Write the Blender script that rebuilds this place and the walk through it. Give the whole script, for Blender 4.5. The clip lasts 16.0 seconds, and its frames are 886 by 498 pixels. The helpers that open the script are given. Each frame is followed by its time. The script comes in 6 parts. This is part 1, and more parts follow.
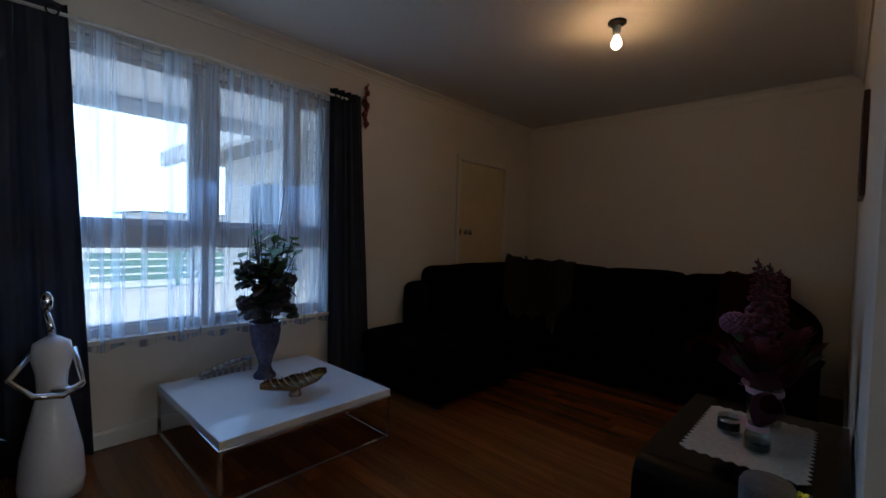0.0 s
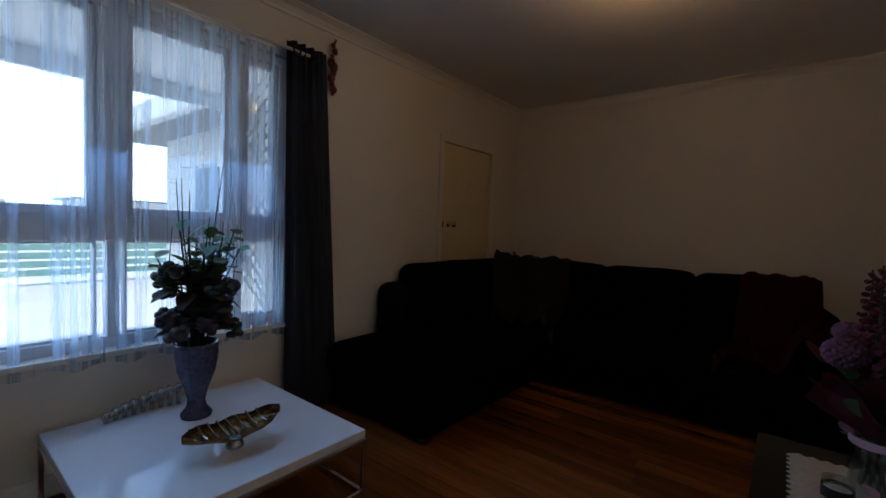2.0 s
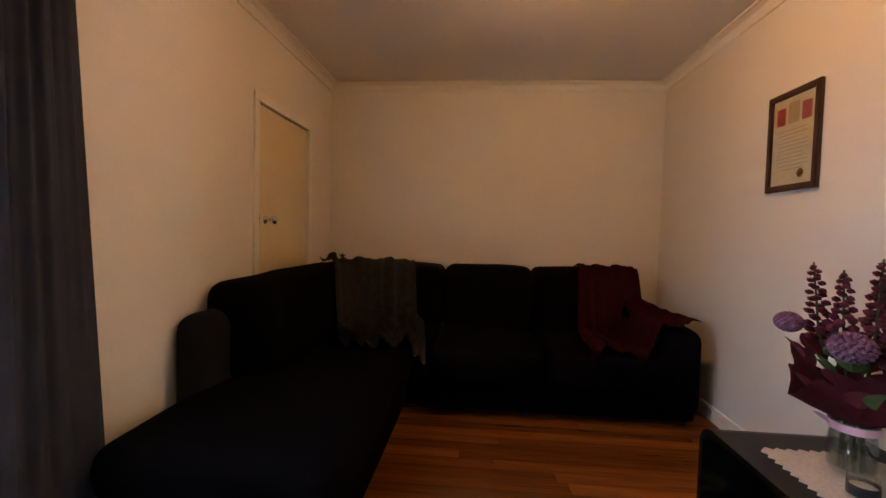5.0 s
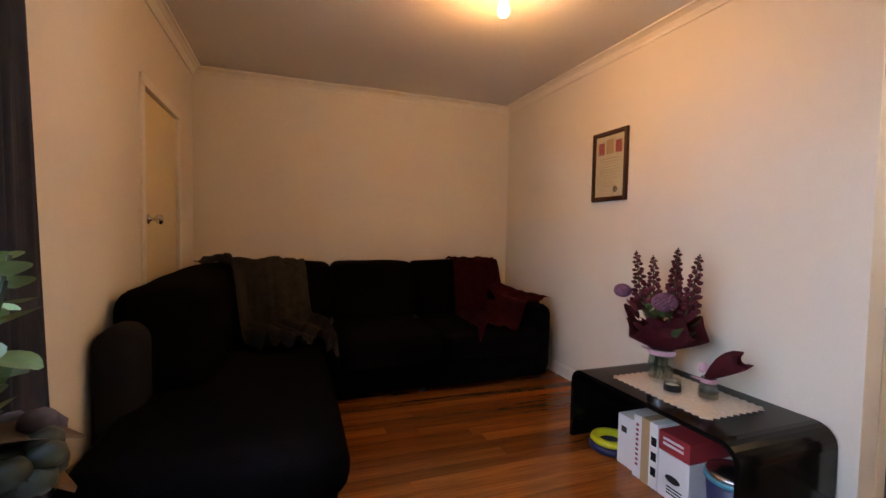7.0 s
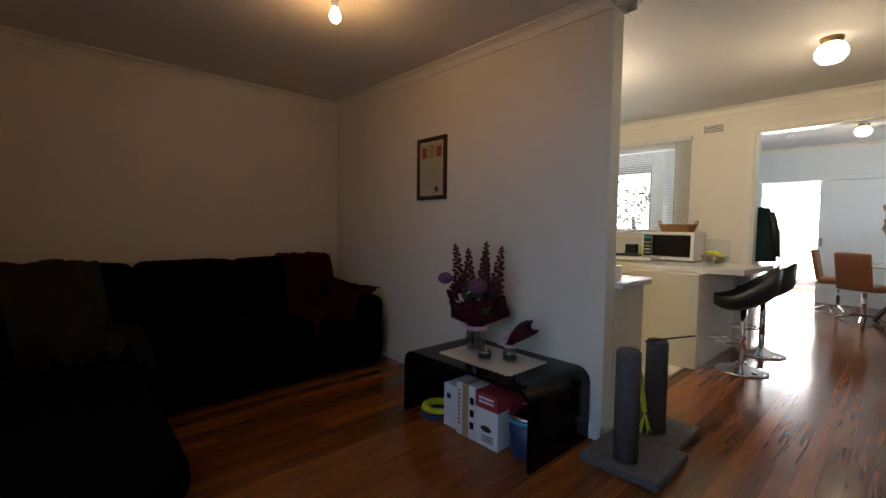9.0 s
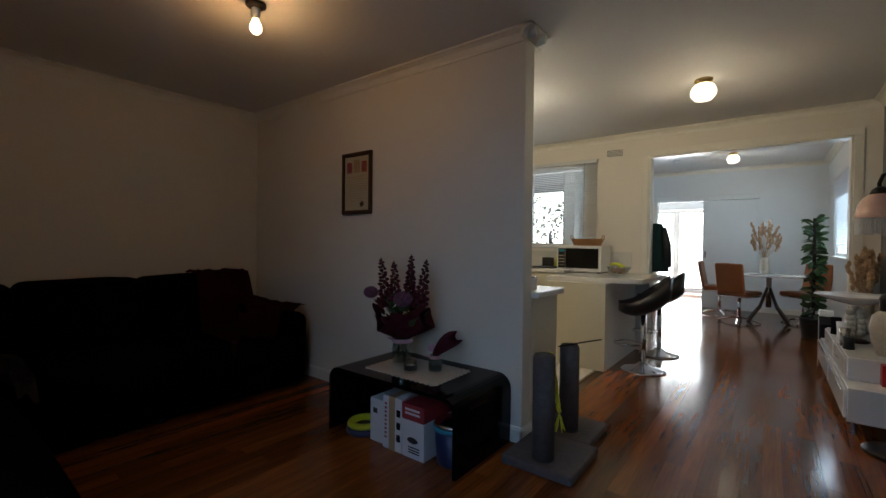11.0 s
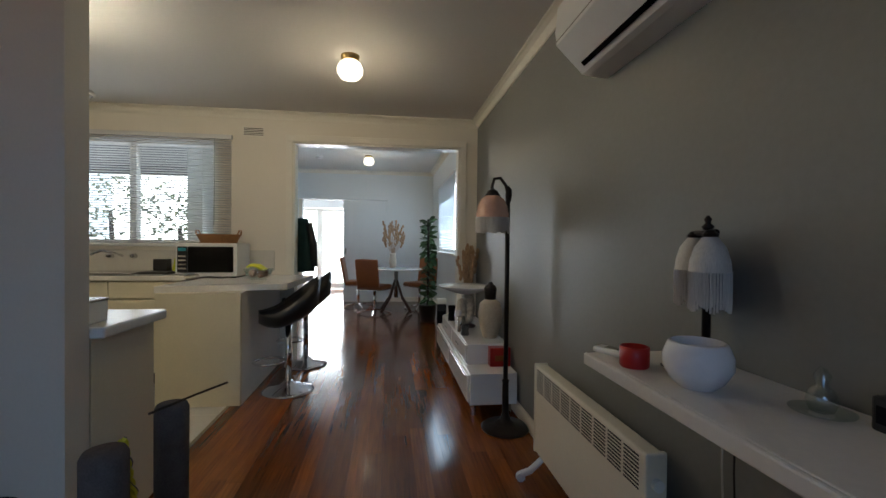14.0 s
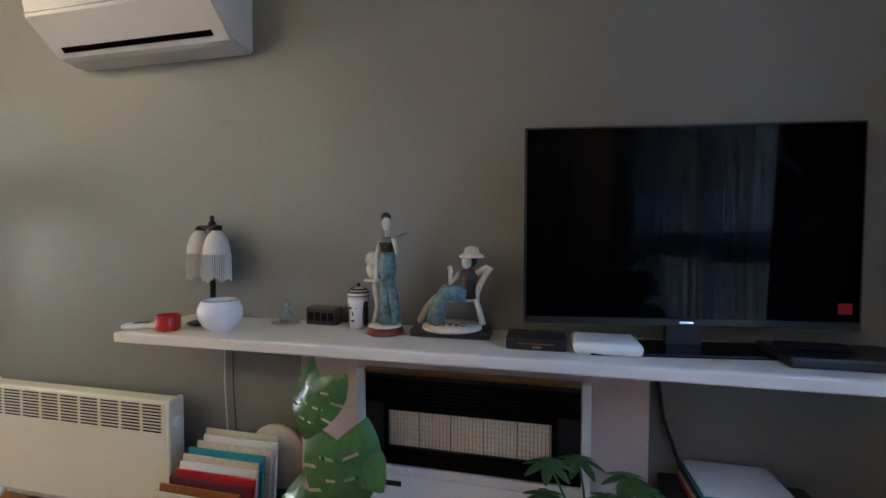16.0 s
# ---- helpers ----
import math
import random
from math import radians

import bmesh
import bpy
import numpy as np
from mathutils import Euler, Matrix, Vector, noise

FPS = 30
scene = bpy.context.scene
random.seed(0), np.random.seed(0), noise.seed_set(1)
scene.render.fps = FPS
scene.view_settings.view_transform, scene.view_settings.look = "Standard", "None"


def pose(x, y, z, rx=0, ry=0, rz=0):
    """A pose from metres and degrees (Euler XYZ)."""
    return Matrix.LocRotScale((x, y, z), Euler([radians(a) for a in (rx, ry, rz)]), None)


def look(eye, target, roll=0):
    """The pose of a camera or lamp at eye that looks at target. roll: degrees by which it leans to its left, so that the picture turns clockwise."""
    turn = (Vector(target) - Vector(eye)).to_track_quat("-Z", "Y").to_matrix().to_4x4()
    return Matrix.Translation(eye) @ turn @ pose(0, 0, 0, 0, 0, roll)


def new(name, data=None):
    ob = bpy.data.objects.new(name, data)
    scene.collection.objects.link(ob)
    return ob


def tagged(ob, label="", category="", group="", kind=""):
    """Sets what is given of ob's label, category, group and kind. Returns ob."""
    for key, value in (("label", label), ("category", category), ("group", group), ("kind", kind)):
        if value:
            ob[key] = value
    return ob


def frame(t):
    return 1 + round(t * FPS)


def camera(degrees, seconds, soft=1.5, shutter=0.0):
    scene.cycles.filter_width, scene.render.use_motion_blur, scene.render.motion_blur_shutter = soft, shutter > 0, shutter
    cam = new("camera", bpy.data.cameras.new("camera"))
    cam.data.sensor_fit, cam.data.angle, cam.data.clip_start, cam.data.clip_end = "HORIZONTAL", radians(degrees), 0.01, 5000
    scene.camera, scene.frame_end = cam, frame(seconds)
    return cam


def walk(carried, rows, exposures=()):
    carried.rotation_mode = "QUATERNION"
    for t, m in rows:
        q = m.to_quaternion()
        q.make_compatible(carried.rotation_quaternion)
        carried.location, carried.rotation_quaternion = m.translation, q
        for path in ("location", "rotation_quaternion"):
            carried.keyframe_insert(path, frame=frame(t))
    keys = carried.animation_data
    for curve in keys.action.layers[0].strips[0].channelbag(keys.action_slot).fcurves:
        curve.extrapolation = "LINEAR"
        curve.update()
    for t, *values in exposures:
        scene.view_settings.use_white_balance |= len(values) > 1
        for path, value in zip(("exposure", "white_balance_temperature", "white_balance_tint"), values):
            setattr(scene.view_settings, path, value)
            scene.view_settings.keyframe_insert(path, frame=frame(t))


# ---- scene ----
cam = camera(92.0, 16.0)
PATH = [
    (0, (-0.062, -0.191, 1.165), (-1.428, 1.269, 1.101), 1.6),
    (0.5, (-0.125, -0.134, 1.181), (-1.469, 1.345, 1.088), 1.8),
    (1, (-0.214, -0.022, 1.187), (-1.513, 1.495, 1.085), 1.9),
    (1.5, (-0.339, 0.071, 1.185), (-1.61, 1.611, 1.084), 1.9),
    (2, (-0.533, 0.148, 1.172), (-1.78, 1.709, 1.073), 2.1),
    (2.5, (-0.751, 0.212, 1.172), (-1.894, 1.851, 1.079), 2.2),
    (3, (-0.923, 0.305, 1.153), (-1.893, 2.052, 1.074), 2.1),
    (3.5, (-1.123, 0.451, 1.154), (-1.86, 2.309, 1.088), 1.9),
    (4, (-1.199, 0.535, 1.137), (-1.75, 2.457, 1.082), 1.7),
    (6.3, (-1.964, 0.399, 1.187), (-1.619, 2.367, 1.085), 1.5),
    (6.5, (-1.998, 0.364, 1.174), (-1.576, 2.317, 1.087), 1.4),
    (7, (-2.121, 0.307, 1.171), (-1.444, 2.187, 1.086), 1.1),
    (7.5, (-2.2, 0.283, 1.196), (-1.265, 2.048, 1.088), 1.1),
    (8, (-2.23, 0.273, 1.178), (-1.09, 1.913, 1.081), 1.1),
    (8.5, (-2.23, 0.232, 1.19), (-0.945, 1.761, 1.084), 1.0),
    (9, (-2.256, 0.191, 1.191), (-0.898, 1.655, 1.086), 0.8),
    (11.3, (-2.288, 0.144, 1.178), (-0.633, 1.267, 1.161), 0.6),
    (11.5, (-2.273, 0.154, 1.174), (-0.565, 1.194, 1.155), 0.7),
    (12, (-2.185, 0.178, 1.181), (-0.363, 1.003, 1.163), 0.5),
    (12.5, (-2.026, 0.185, 1.189), (-0.152, 0.883, 1.159), 0.4),
    (13, (-1.755, 0.198, 1.189), (0.165, 0.759, 1.151), 0.2),
    (13.5, (-1.567, 0.206, 1.186), (0.403, 0.549, 1.152), 0.5),
    (14, (-1.463, 0.308, 1.184), (0.52, 0.052, 1.159), 0.6),
    (14.5, (-1.496, 0.397, 1.192), (0.228, -0.617, 1.171), 0.2),
    (15, (-1.594, 0.552, 1.174), (-0.348, -1.012, 1.158), 0.1),
    (15.5, (-1.652, 0.69, 1.202), (-0.897, -1.161, 1.148), 0.1),
    (15.8, (-1.644, 0.793, 1.193), (-1.096, -1.129, 1.137), 0.1),
    (16, (-1.651, 0.863, 1.195), (-1.205, -1.085, 1.126), 0.1),
]
EXPOSE = [(0.0, -0.92, 5850, 10), (2.5, -0.56, 6150, 10), (3.5, 0.50, 7000, 14), (4.2, 1.00, 7800, 24), (6.3, 1.70, 8700, 26), (7.0, 1.56, 8500, 26), (8.0, 0.66, 7300, 20), (9.0, -0.14, 6900, 14), (11.5, -0.82, 6350, 10), (13.0, -0.83, 6300, 10), (14.0, -0.88, 6250, 10), (14.5, -0.70, 6250, 10), (15.0, -0.26, 6200, 10), (16.0, 0.62, 6200, 10)]
walk(cam, [(t, look(eye, target, roll)) for t, eye, target, roll in PATH], EXPOSE)

# ---- light ----
def set_world():
    w = bpy.data.worlds.new("sky")
    w.use_nodes = True
    nt = w.node_tree
    sky = nt.nodes.new("ShaderNodeTexSky")
    sky.sky_type, sky.sun_disc = "NISHITA", False
    sky.sun_elevation, sky.sun_rotation = radians(57), radians(230)
    sky.air_density, sky.dust_density = 1.6, 3.0
    nt.links.new(sky.outputs[0], nt.nodes["Background"].inputs[0])
    nt.nodes["Background"].inputs[1].default_value = SKY
    scene.world = w


SKY = 0.15
set_world()
sun_data = bpy.data.lights.new("sun", "SUN")
sun_data.energy, sun_data.angle, sun_data.color = 5.0, radians(10), (1.0, 0.97, 0.93)
sun = new("sun", sun_data)
sun.matrix_world = look((-12, -10, 24), (0, 0, 0))


def bulb_light(name, place, watts, colour, radius):
    d = bpy.data.lights.new(name, "POINT")
    d.energy, d.color, d.shadow_soft_size = watts, colour, radius
    o = new(name, d)
    o.location = place
    return o


def window_light(name, place, target, sx, sy, watts, colour, spread=180):
    d = bpy.data.lights.new(name, "AREA")
    d.shape, d.size, d.size_y, d.energy, d.color = "RECTANGLE", sx, sy, watts, colour
    d.spread = radians(spread)
    o = new(name, d)
    o.matrix_world = look(place, target)
    return o


bulb_light("lounge_bulb_light", (-1.083, 2.337, 2.30), 6.8, (1.0, 0.52, 0.19), 0.03)
bulb_light("kitchen_globe_light", (1.49, 0.57, 2.31), 13, (1.0, 0.80, 0.50), 0.07)
bulb_light("kitchen_sink_light", (0.95, 2.15, 2.31), 40, (1.0, 0.86, 0.62), 0.07)
bulb_light("dining_globe_light", (5.70, 0.63, 2.52), 15, (1.0, 0.80, 0.50), 0.07)
window_light("lounge_window_sky", (-2.91, 0.70, 1.35), (-1.55, 0.76, 0.0), 1.45, 1.45, 10.5, (0.27, 0.52, 1.0), 120)
window_light("kitchen_window_sky", (3.00, 2.68, 1.64), (0, 2.4, 1.0), 1.4, 0.9, 13, (0.85, 0.93, 1.0))
window_light("dining_door_sky", (9.60, 2.0, 1.1), (4, 1.3, 0.6), 1.3, 1.9, 85, (0.9, 0.95, 1.0))
window_light("dining_window_sky", (5.15, -0.72, 1.6), (5.15, 1.2, 0.3), 1.7, 1.0, 62, (0.62, 0.82, 1.0))


# ---- materials ----
def mat(name, colour, rough=0.6, metal=0.0, vary=0.08, scale=6.0, bump=0.0, bscale=60.0, stretch=(1, 1, 1), island=0.0, spec=0.5, trans=0.0, sheen=0.0, alpha=1.0):
    m = bpy.data.materials.new(name)
    m.use_nodes = True
    nt = m.node_tree
    b = nt.nodes["Principled BSDF"]
    b.inputs["Roughness"].default_value, b.inputs["Metallic"].default_value = rough, metal
    b.inputs["Specular IOR Level"].default_value = spec
    b.inputs["Transmission Weight"].default_value = trans
    b.inputs["Sheen Weight"].default_value = sheen
    b.inputs["Alpha"].default_value = alpha
    co = nt.nodes.new("ShaderNodeTexCoord")
    mp = nt.nodes.new("ShaderNodeMapping")
    mp.inputs["Scale"].default_value = stretch
    nt.links.new(co.outputs["Object"], mp.inputs[0])
    n1 = nt.nodes.new("ShaderNodeTexNoise")
    n1.inputs["Scale"].default_value, n1.inputs["Detail"].default_value = scale, 6
    n2 = nt.nodes.new("ShaderNodeTexNoise")
    n2.inputs["Scale"].default_value, n2.inputs["Detail"].default_value = bscale, 3
    for n in (n1, n2):
        nt.links.new(mp.outputs[0], n.inputs["Vector"])
    mix = nt.nodes.new("ShaderNodeMath")
    mix.operation = "ADD"
    nt.links.new(n1.outputs["Fac"], mix.inputs[0])
    nt.links.new(n2.outputs["Fac"], mix.inputs[1])
    rng = nt.nodes.new("ShaderNodeMapRange")
    rng.inputs["From Min"].default_value, rng.inputs["From Max"].default_value = 0.6, 1.4
    rng.inputs["To Min"].default_value, rng.inputs["To Max"].default_value = 1 - vary, 1 + vary
    nt.links.new(mix.outputs[0], rng.inputs["Value"])
    hsv = nt.nodes.new("ShaderNodeHueSaturation")
    hsv.inputs["Color"].default_value = (*colour, 1)
    if island:
        inf = nt.nodes.new("ShaderNodeObjectInfo")
        r2 = nt.nodes.new("ShaderNodeMapRange")
        r2.inputs["To Min"].default_value, r2.inputs["To Max"].default_value = 1 - island, 1 + island
        nt.links.new(inf.outputs["Random"], r2.inputs["Value"])
        mul = nt.nodes.new("ShaderNodeMath")
        mul.operation = "MULTIPLY"
        nt.links.new(rng.outputs[0], mul.inputs[0])
        nt.links.new(r2.outputs[0], mul.inputs[1])
        nt.links.new(mul.outputs[0], hsv.inputs["Value"])
    else:
        nt.links.new(rng.outputs[0], hsv.inputs["Value"])
    nt.links.new(hsv.outputs[0], b.inputs["Base Color"])
    if bump:
        bp = nt.nodes.new("ShaderNodeBump")
        bp.inputs["Strength"].default_value, bp.inputs["Distance"].default_value = bump, 0.004
        nt.links.new(n2.outputs["Fac"], bp.inputs["Height"])
        nt.links.new(bp.outputs[0], b.inputs["Normal"])
    return m


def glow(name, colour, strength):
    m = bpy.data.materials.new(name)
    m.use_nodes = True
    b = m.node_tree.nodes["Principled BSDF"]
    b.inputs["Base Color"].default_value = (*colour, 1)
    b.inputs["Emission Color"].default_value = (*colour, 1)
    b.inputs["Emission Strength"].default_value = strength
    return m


M = {}
M["wall"] = mat("cream_wall_paint", (0.74, 0.69, 0.60), 0.55, vary=0.03, scale=2.5, bump=0.12, bscale=90)
M["wallcool"] = mat("pale_wall_paint", (0.72, 0.75, 0.76), 0.6, vary=0.03, scale=2.5, bump=0.1, bscale=90)
M["grey"] = mat("grey_feature_paint", (0.205, 0.208, 0.195), 0.45, vary=0.06, scale=2.0, bump=0.10, bscale=45)
M["ceil"] = mat("white_ceiling_paint", (0.70, 0.68, 0.65), 0.75, vary=0.02, scale=2.0, bump=0.05)
M["trim"] = mat("cream_gloss_trim", (0.76, 0.72, 0.63), 0.35, vary=0.04, scale=8)
M["door"] = mat("yellowed_cream_door_paint", (0.72, 0.60, 0.36), 0.4, vary=0.05, scale=4)
M["board"] = mat("polished_red_brown_board", (0.185, 0.057, 0.012), 0.15, vary=0.45, scale=3.0, bump=0.05, bscale=14, stretch=(0.3, 7, 7), island=0.38)
M["under"] = mat("dark_gap_between_boards", (0.02, 0.012, 0.008), 0.9)
M["tile"] = mat("white_floor_tile", (0.62, 0.60, 0.55), 0.2, vary=0.05, scale=9, island=0.04)
M["black"] = mat("black_suede", (0.0026, 0.0022, 0.0026), 0.95, vary=0.35, scale=12, bump=0.35, bscale=140, spec=0.03)
M["darkgrey"] = mat("dark_grey_suede", (0.012, 0.012, 0.015), 0.95, vary=0.25, scale=12, bump=0.3, bscale=140, spec=0.05)
M["curtain"] = mat("charcoal_blockout_curtain", (0.075, 0.080, 0.104), 0.85, vary=0.15, scale=10, bump=0.3, bscale=220, spec=0.2)
M["throwgrey"] = mat("grey_brown_fleece", (0.058, 0.051, 0.046), 0.95, vary=0.4, scale=18, bump=0.8, bscale=90, spec=0.1)
M["throwred"] = mat("dark_red_fleece", (0.050, 0.006, 0.009), 0.95, vary=0.4, scale=18, bump=0.8, bscale=90, spec=0.1)
M["whitelac"] = mat("white_gloss_lacquer", (0.80, 0.80, 0.80), 0.08, vary=0.02)
M["chrome"] = mat("polished_chrome", (0.75, 0.75, 0.76), 0.08, 1.0, vary=0.06)
M["silver"] = mat("aged_silver", (0.52, 0.50, 0.47), 0.25, 1.0, vary=0.25, scale=30, bump=0.3, bscale=80)
M["bronze"] = mat("dark_bronze", (0.025, 0.020, 0.018), 0.4, 0.6, vary=0.3, scale=25)
M["brass"] = mat("dull_brass", (0.40, 0.28, 0.12), 0.3, 1.0, vary=0.2, scale=20)
M["blackgloss"] = mat("black_glass", (0.004, 0.0035, 0.0035), 0.13, vary=0.1, spec=0.15)
M["screen"] = mat("black_screen", (0.002, 0.002, 0.0025), 0.05, vary=0.05, spec=0.09)
M["blackplastic"] = mat("black_plastic", (0.015, 0.015, 0.016), 0.4, vary=0.1)
M["white"] = mat("white_paint", (0.78, 0.77, 0.73), 0.4, vary=0.04)
M["whiteplastic"] = mat("white_plastic", (0.78, 0.78, 0.76), 0.3, vary=0.02)
M["cream"] = mat("cream_powder_coat", (0.74, 0.70, 0.58), 0.38, vary=0.03)
M["cabinet"] = mat("cream_cabinet_laminate", (0.72, 0.66, 0.50), 0.35, vary=0.04)
M["stonetop"] = mat("white_bench_laminate", (0.74, 0.72, 0.68), 0.18, vary=0.05, scale=30)
M["carpet"] = mat("grey_post_carpet", (0.125, 0.115, 0.115), 0.95, vary=0.25, scale=30, bump=0.8, bscale=180, spec=0.1)
M["lace"] = mat("ivory_lace", (0.58, 0.52, 0.42), 0.9, vary=0.2, scale=60, bump=0.8, bscale=150)
M["mantel"] = mat("off_white_mantel_paint", (0.72, 0.68, 0.62), 0.3, vary=0.05, scale=5)
M["brick"] = mat("pink_render", (0.58, 0.44, 0.39), 0.8, vary=0.1, scale=12, bump=0.6, bscale=70)
M["ceramic"] = mat("white_ceramic", (0.78, 0.78, 0.80), 0.15, vary=0.04)
M["ivory"] = mat("ivory_resin", (0.62, 0.55, 0.45), 0.35, vary=0.2, scale=20)
M["stoneware"] = mat("beige_stoneware", (0.48, 0.42, 0.34), 0.4, vary=0.15, scale=10)
M["red"] = mat("red_gloss", (0.42, 0.02, 0.02), 0.3, vary=0.1)
M["darkred"] = mat("dark_red_lacquer_wood", (0.16, 0.02, 0.015), 0.35, vary=0.3, scale=20)
M["leaf"] = mat("green_leaf", (0.035, 0.085, 0.025), 0.35, vary=0.35, scale=12, island=0.2)
M["darkleaf"] = mat("dark_leaf", (0.018, 0.030, 0.018), 0.5, vary=0.4, scale=14, island=0.3)
M["brownleaf"] = mat("brown_magnolia_leaf", (0.06, 0.030, 0.014), 0.5, vary=0.4, scale=14)
M["palegreen"] = mat("eucalyptus_leaf", (0.12, 0.20, 0.075), 0.5, vary=0.3, scale=14)
M["twig"] = mat("dark_twig", (0.02, 0.014, 0.010), 0.8, vary=0.3)
M["crimson"] = mat("crimson_petal", (0.10, 0.006, 0.020), 0.6, vary=0.4, scale=25)
M["wrap"] = mat("crimson_paper", (0.12, 0.008, 0.020), 0.7, vary=0.25, scale=12, bump=0.4, bscale=30)
M["mauve"] = mat("mauve_petal", (0.20, 0.085, 0.15), 0.7, vary=0.35, scale=40)
M["pink"] = mat("pink_ribbon", (0.62, 0.36, 0.42), 0.5, vary=0.1)
M["straw"] = mat("dried_grass", (0.42, 0.27, 0.16), 0.9, vary=0.3, scale=20)
M["flower"] = mat("blue_grey_flower", (0.06, 0.055, 0.075), 0.8, vary=0.4, scale=25)
M["cardboard"] = mat("white_printed_carton", (0.70, 0.69, 0.68), 0.5, vary=0.04)
M["tan"] = mat("tan_tape", (0.42, 0.28, 0.14), 0.4, vary=0.1)
M["cartonred"] = mat("red_printed_carton", (0.33, 0.03, 0.035), 0.45, vary=0.1)
M["blue"] = mat("navy_plastic", (0.02, 0.03, 0.09), 0.35, vary=0.1)
M["yellow"] = mat("lime_yellow_plastic", (0.62, 0.62, 0.03), 0.4, vary=0.06)
M["teal"] = mat("teal_card", (0.03, 0.28, 0.36), 0.5, vary=0.1)
M["paper"] = mat("aged_paper", (0.56, 0.50, 0.36), 0.7, vary=0.12, scale=14)
M["framewood"] = mat("dark_mahogany_frame", (0.045, 0.018, 0.010), 0.3, vary=0.35, scale=15)
M["orange"] = mat("tan_orange_vinyl", (0.28, 0.088, 0.022), 0.4, vary=0.15)
M["wicker"] = mat("brown_wicker", (0.32, 0.15, 0.05), 0.7, vary=0.4, scale=60, bump=0.8, bscale=120)
M["coat"] = mat("bottle_green_cloth", (0.008, 0.035, 0.032), 0.9, vary=0.3, scale=14)
M["blind"] = mat("white_aluminium_slat", (0.62, 0.62, 0.62), 0.4, vary=0.02)
# White paint; the blue-grey of its shaded side is mixed into the colour.
M["sash"] = mat("shade_tinted_white_paint", (0.70, 0.73, 0.80), 0.5, vary=0.05)
M["boardout"] = mat("white_weatherboard", (0.72, 0.73, 0.74), 0.6, vary=0.05)
M["fence"] = mat("pale_green_fence", (0.30, 0.52, 0.44), 0.6, vary=0.08)
# Ground colour lifted to near white, so it carries the sun's glare.
M["lawn"] = mat("sun_glare_lawn", (0.78, 0.80, 0.80), 0.9, vary=0.15, scale=0.6)
M["roof"] = mat("grey_roof_sheet", (0.22, 0.23, 0.25), 0.6, vary=0.1)
M["tree"] = mat("garden_foliage", (0.19, 0.24, 0.14), 0.7, vary=0.4, scale=3)
M["grid"] = mat("tan_radiant_plaques", (0.66, 0.56, 0.42), 0.25, vary=0.1, scale=30, bump=0.8, bscale=200)
M["shade"] = mat("peach_glass_shade", (0.68, 0.42, 0.33), 0.2, vary=0.08)
M["fringe"] = mat("white_bead_fringe", (0.66, 0.64, 0.60), 0.4, vary=0.2, scale=80, stretch=(6, 6, 0.3), bump=0.6, bscale=120)
M["gown"] = mat("teal_painted_resin", (0.10, 0.17, 0.18), 0.35, vary=0.75, scale=38)
M["hair"] = mat("dark_brown_painted_resin", (0.03, 0.018, 0.012), 0.4, vary=0.2)
M["mosaic"] = mat("blue_silver_mosaic", (0.07, 0.075, 0.14), 0.2, vary=0.75, scale=22, bump=0.5, bscale=60)
M["amber"] = mat("amber_metal", (0.36, 0.20, 0.07), 0.25, 0.8, vary=0.3, scale=14)
M["bulb"] = glow("lit_bulb", (1.0, 0.72, 0.38), 18)
M["globe"] = glow("lit_opal_globe", (1.0, 0.86, 0.62), 5.4)
M["outside"] = glow("bright_overcast_distance", (0.58, 0.79, 1.0), 5.6)
M["bigleaf"] = mat("glossy_monstera_leaf", (0.055, 0.130, 0.040), 0.20, vary=0.3, scale=9)
M["distance"] = glow("pale_overcast_distance", (0.86, 0.94, 1.0), 4.0)
M["steel"] = mat("satin_silver_enamel", (0.74, 0.74, 0.72), 0.3, 0.15, vary=0.08, scale=12)
# Emission for the added panel that gives the white glare behind the doors.
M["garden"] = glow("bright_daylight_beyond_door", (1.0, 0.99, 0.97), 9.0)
M["pipe"] = mat("white_cord", (0.6, 0.6, 0.58), 0.5)


def glass_mat(name, colour=(0.95, 0.97, 0.97), clear=0.9, rough=0.03):
    """Thin glass: mostly clear with a mirror share."""
    m = bpy.data.materials.new(name)
    m.use_nodes = True
    nt = m.node_tree
    out = nt.nodes["Material Output"]
    g = nt.nodes.new("ShaderNodeBsdfGlossy")
    g.inputs["Roughness"].default_value = rough
    t = nt.nodes.new("ShaderNodeBsdfTransparent")
    t.inputs["Color"].default_value = (*colour, 1)
    mx = nt.nodes.new("ShaderNodeMixShader")
    mx.inputs[0].default_value = clear
    nt.links.new(g.outputs[0], mx.inputs[1])
    nt.links.new(t.outputs[0], mx.inputs[2])
    nt.links.new(mx.outputs[0], out.inputs["Surface"])
    return m


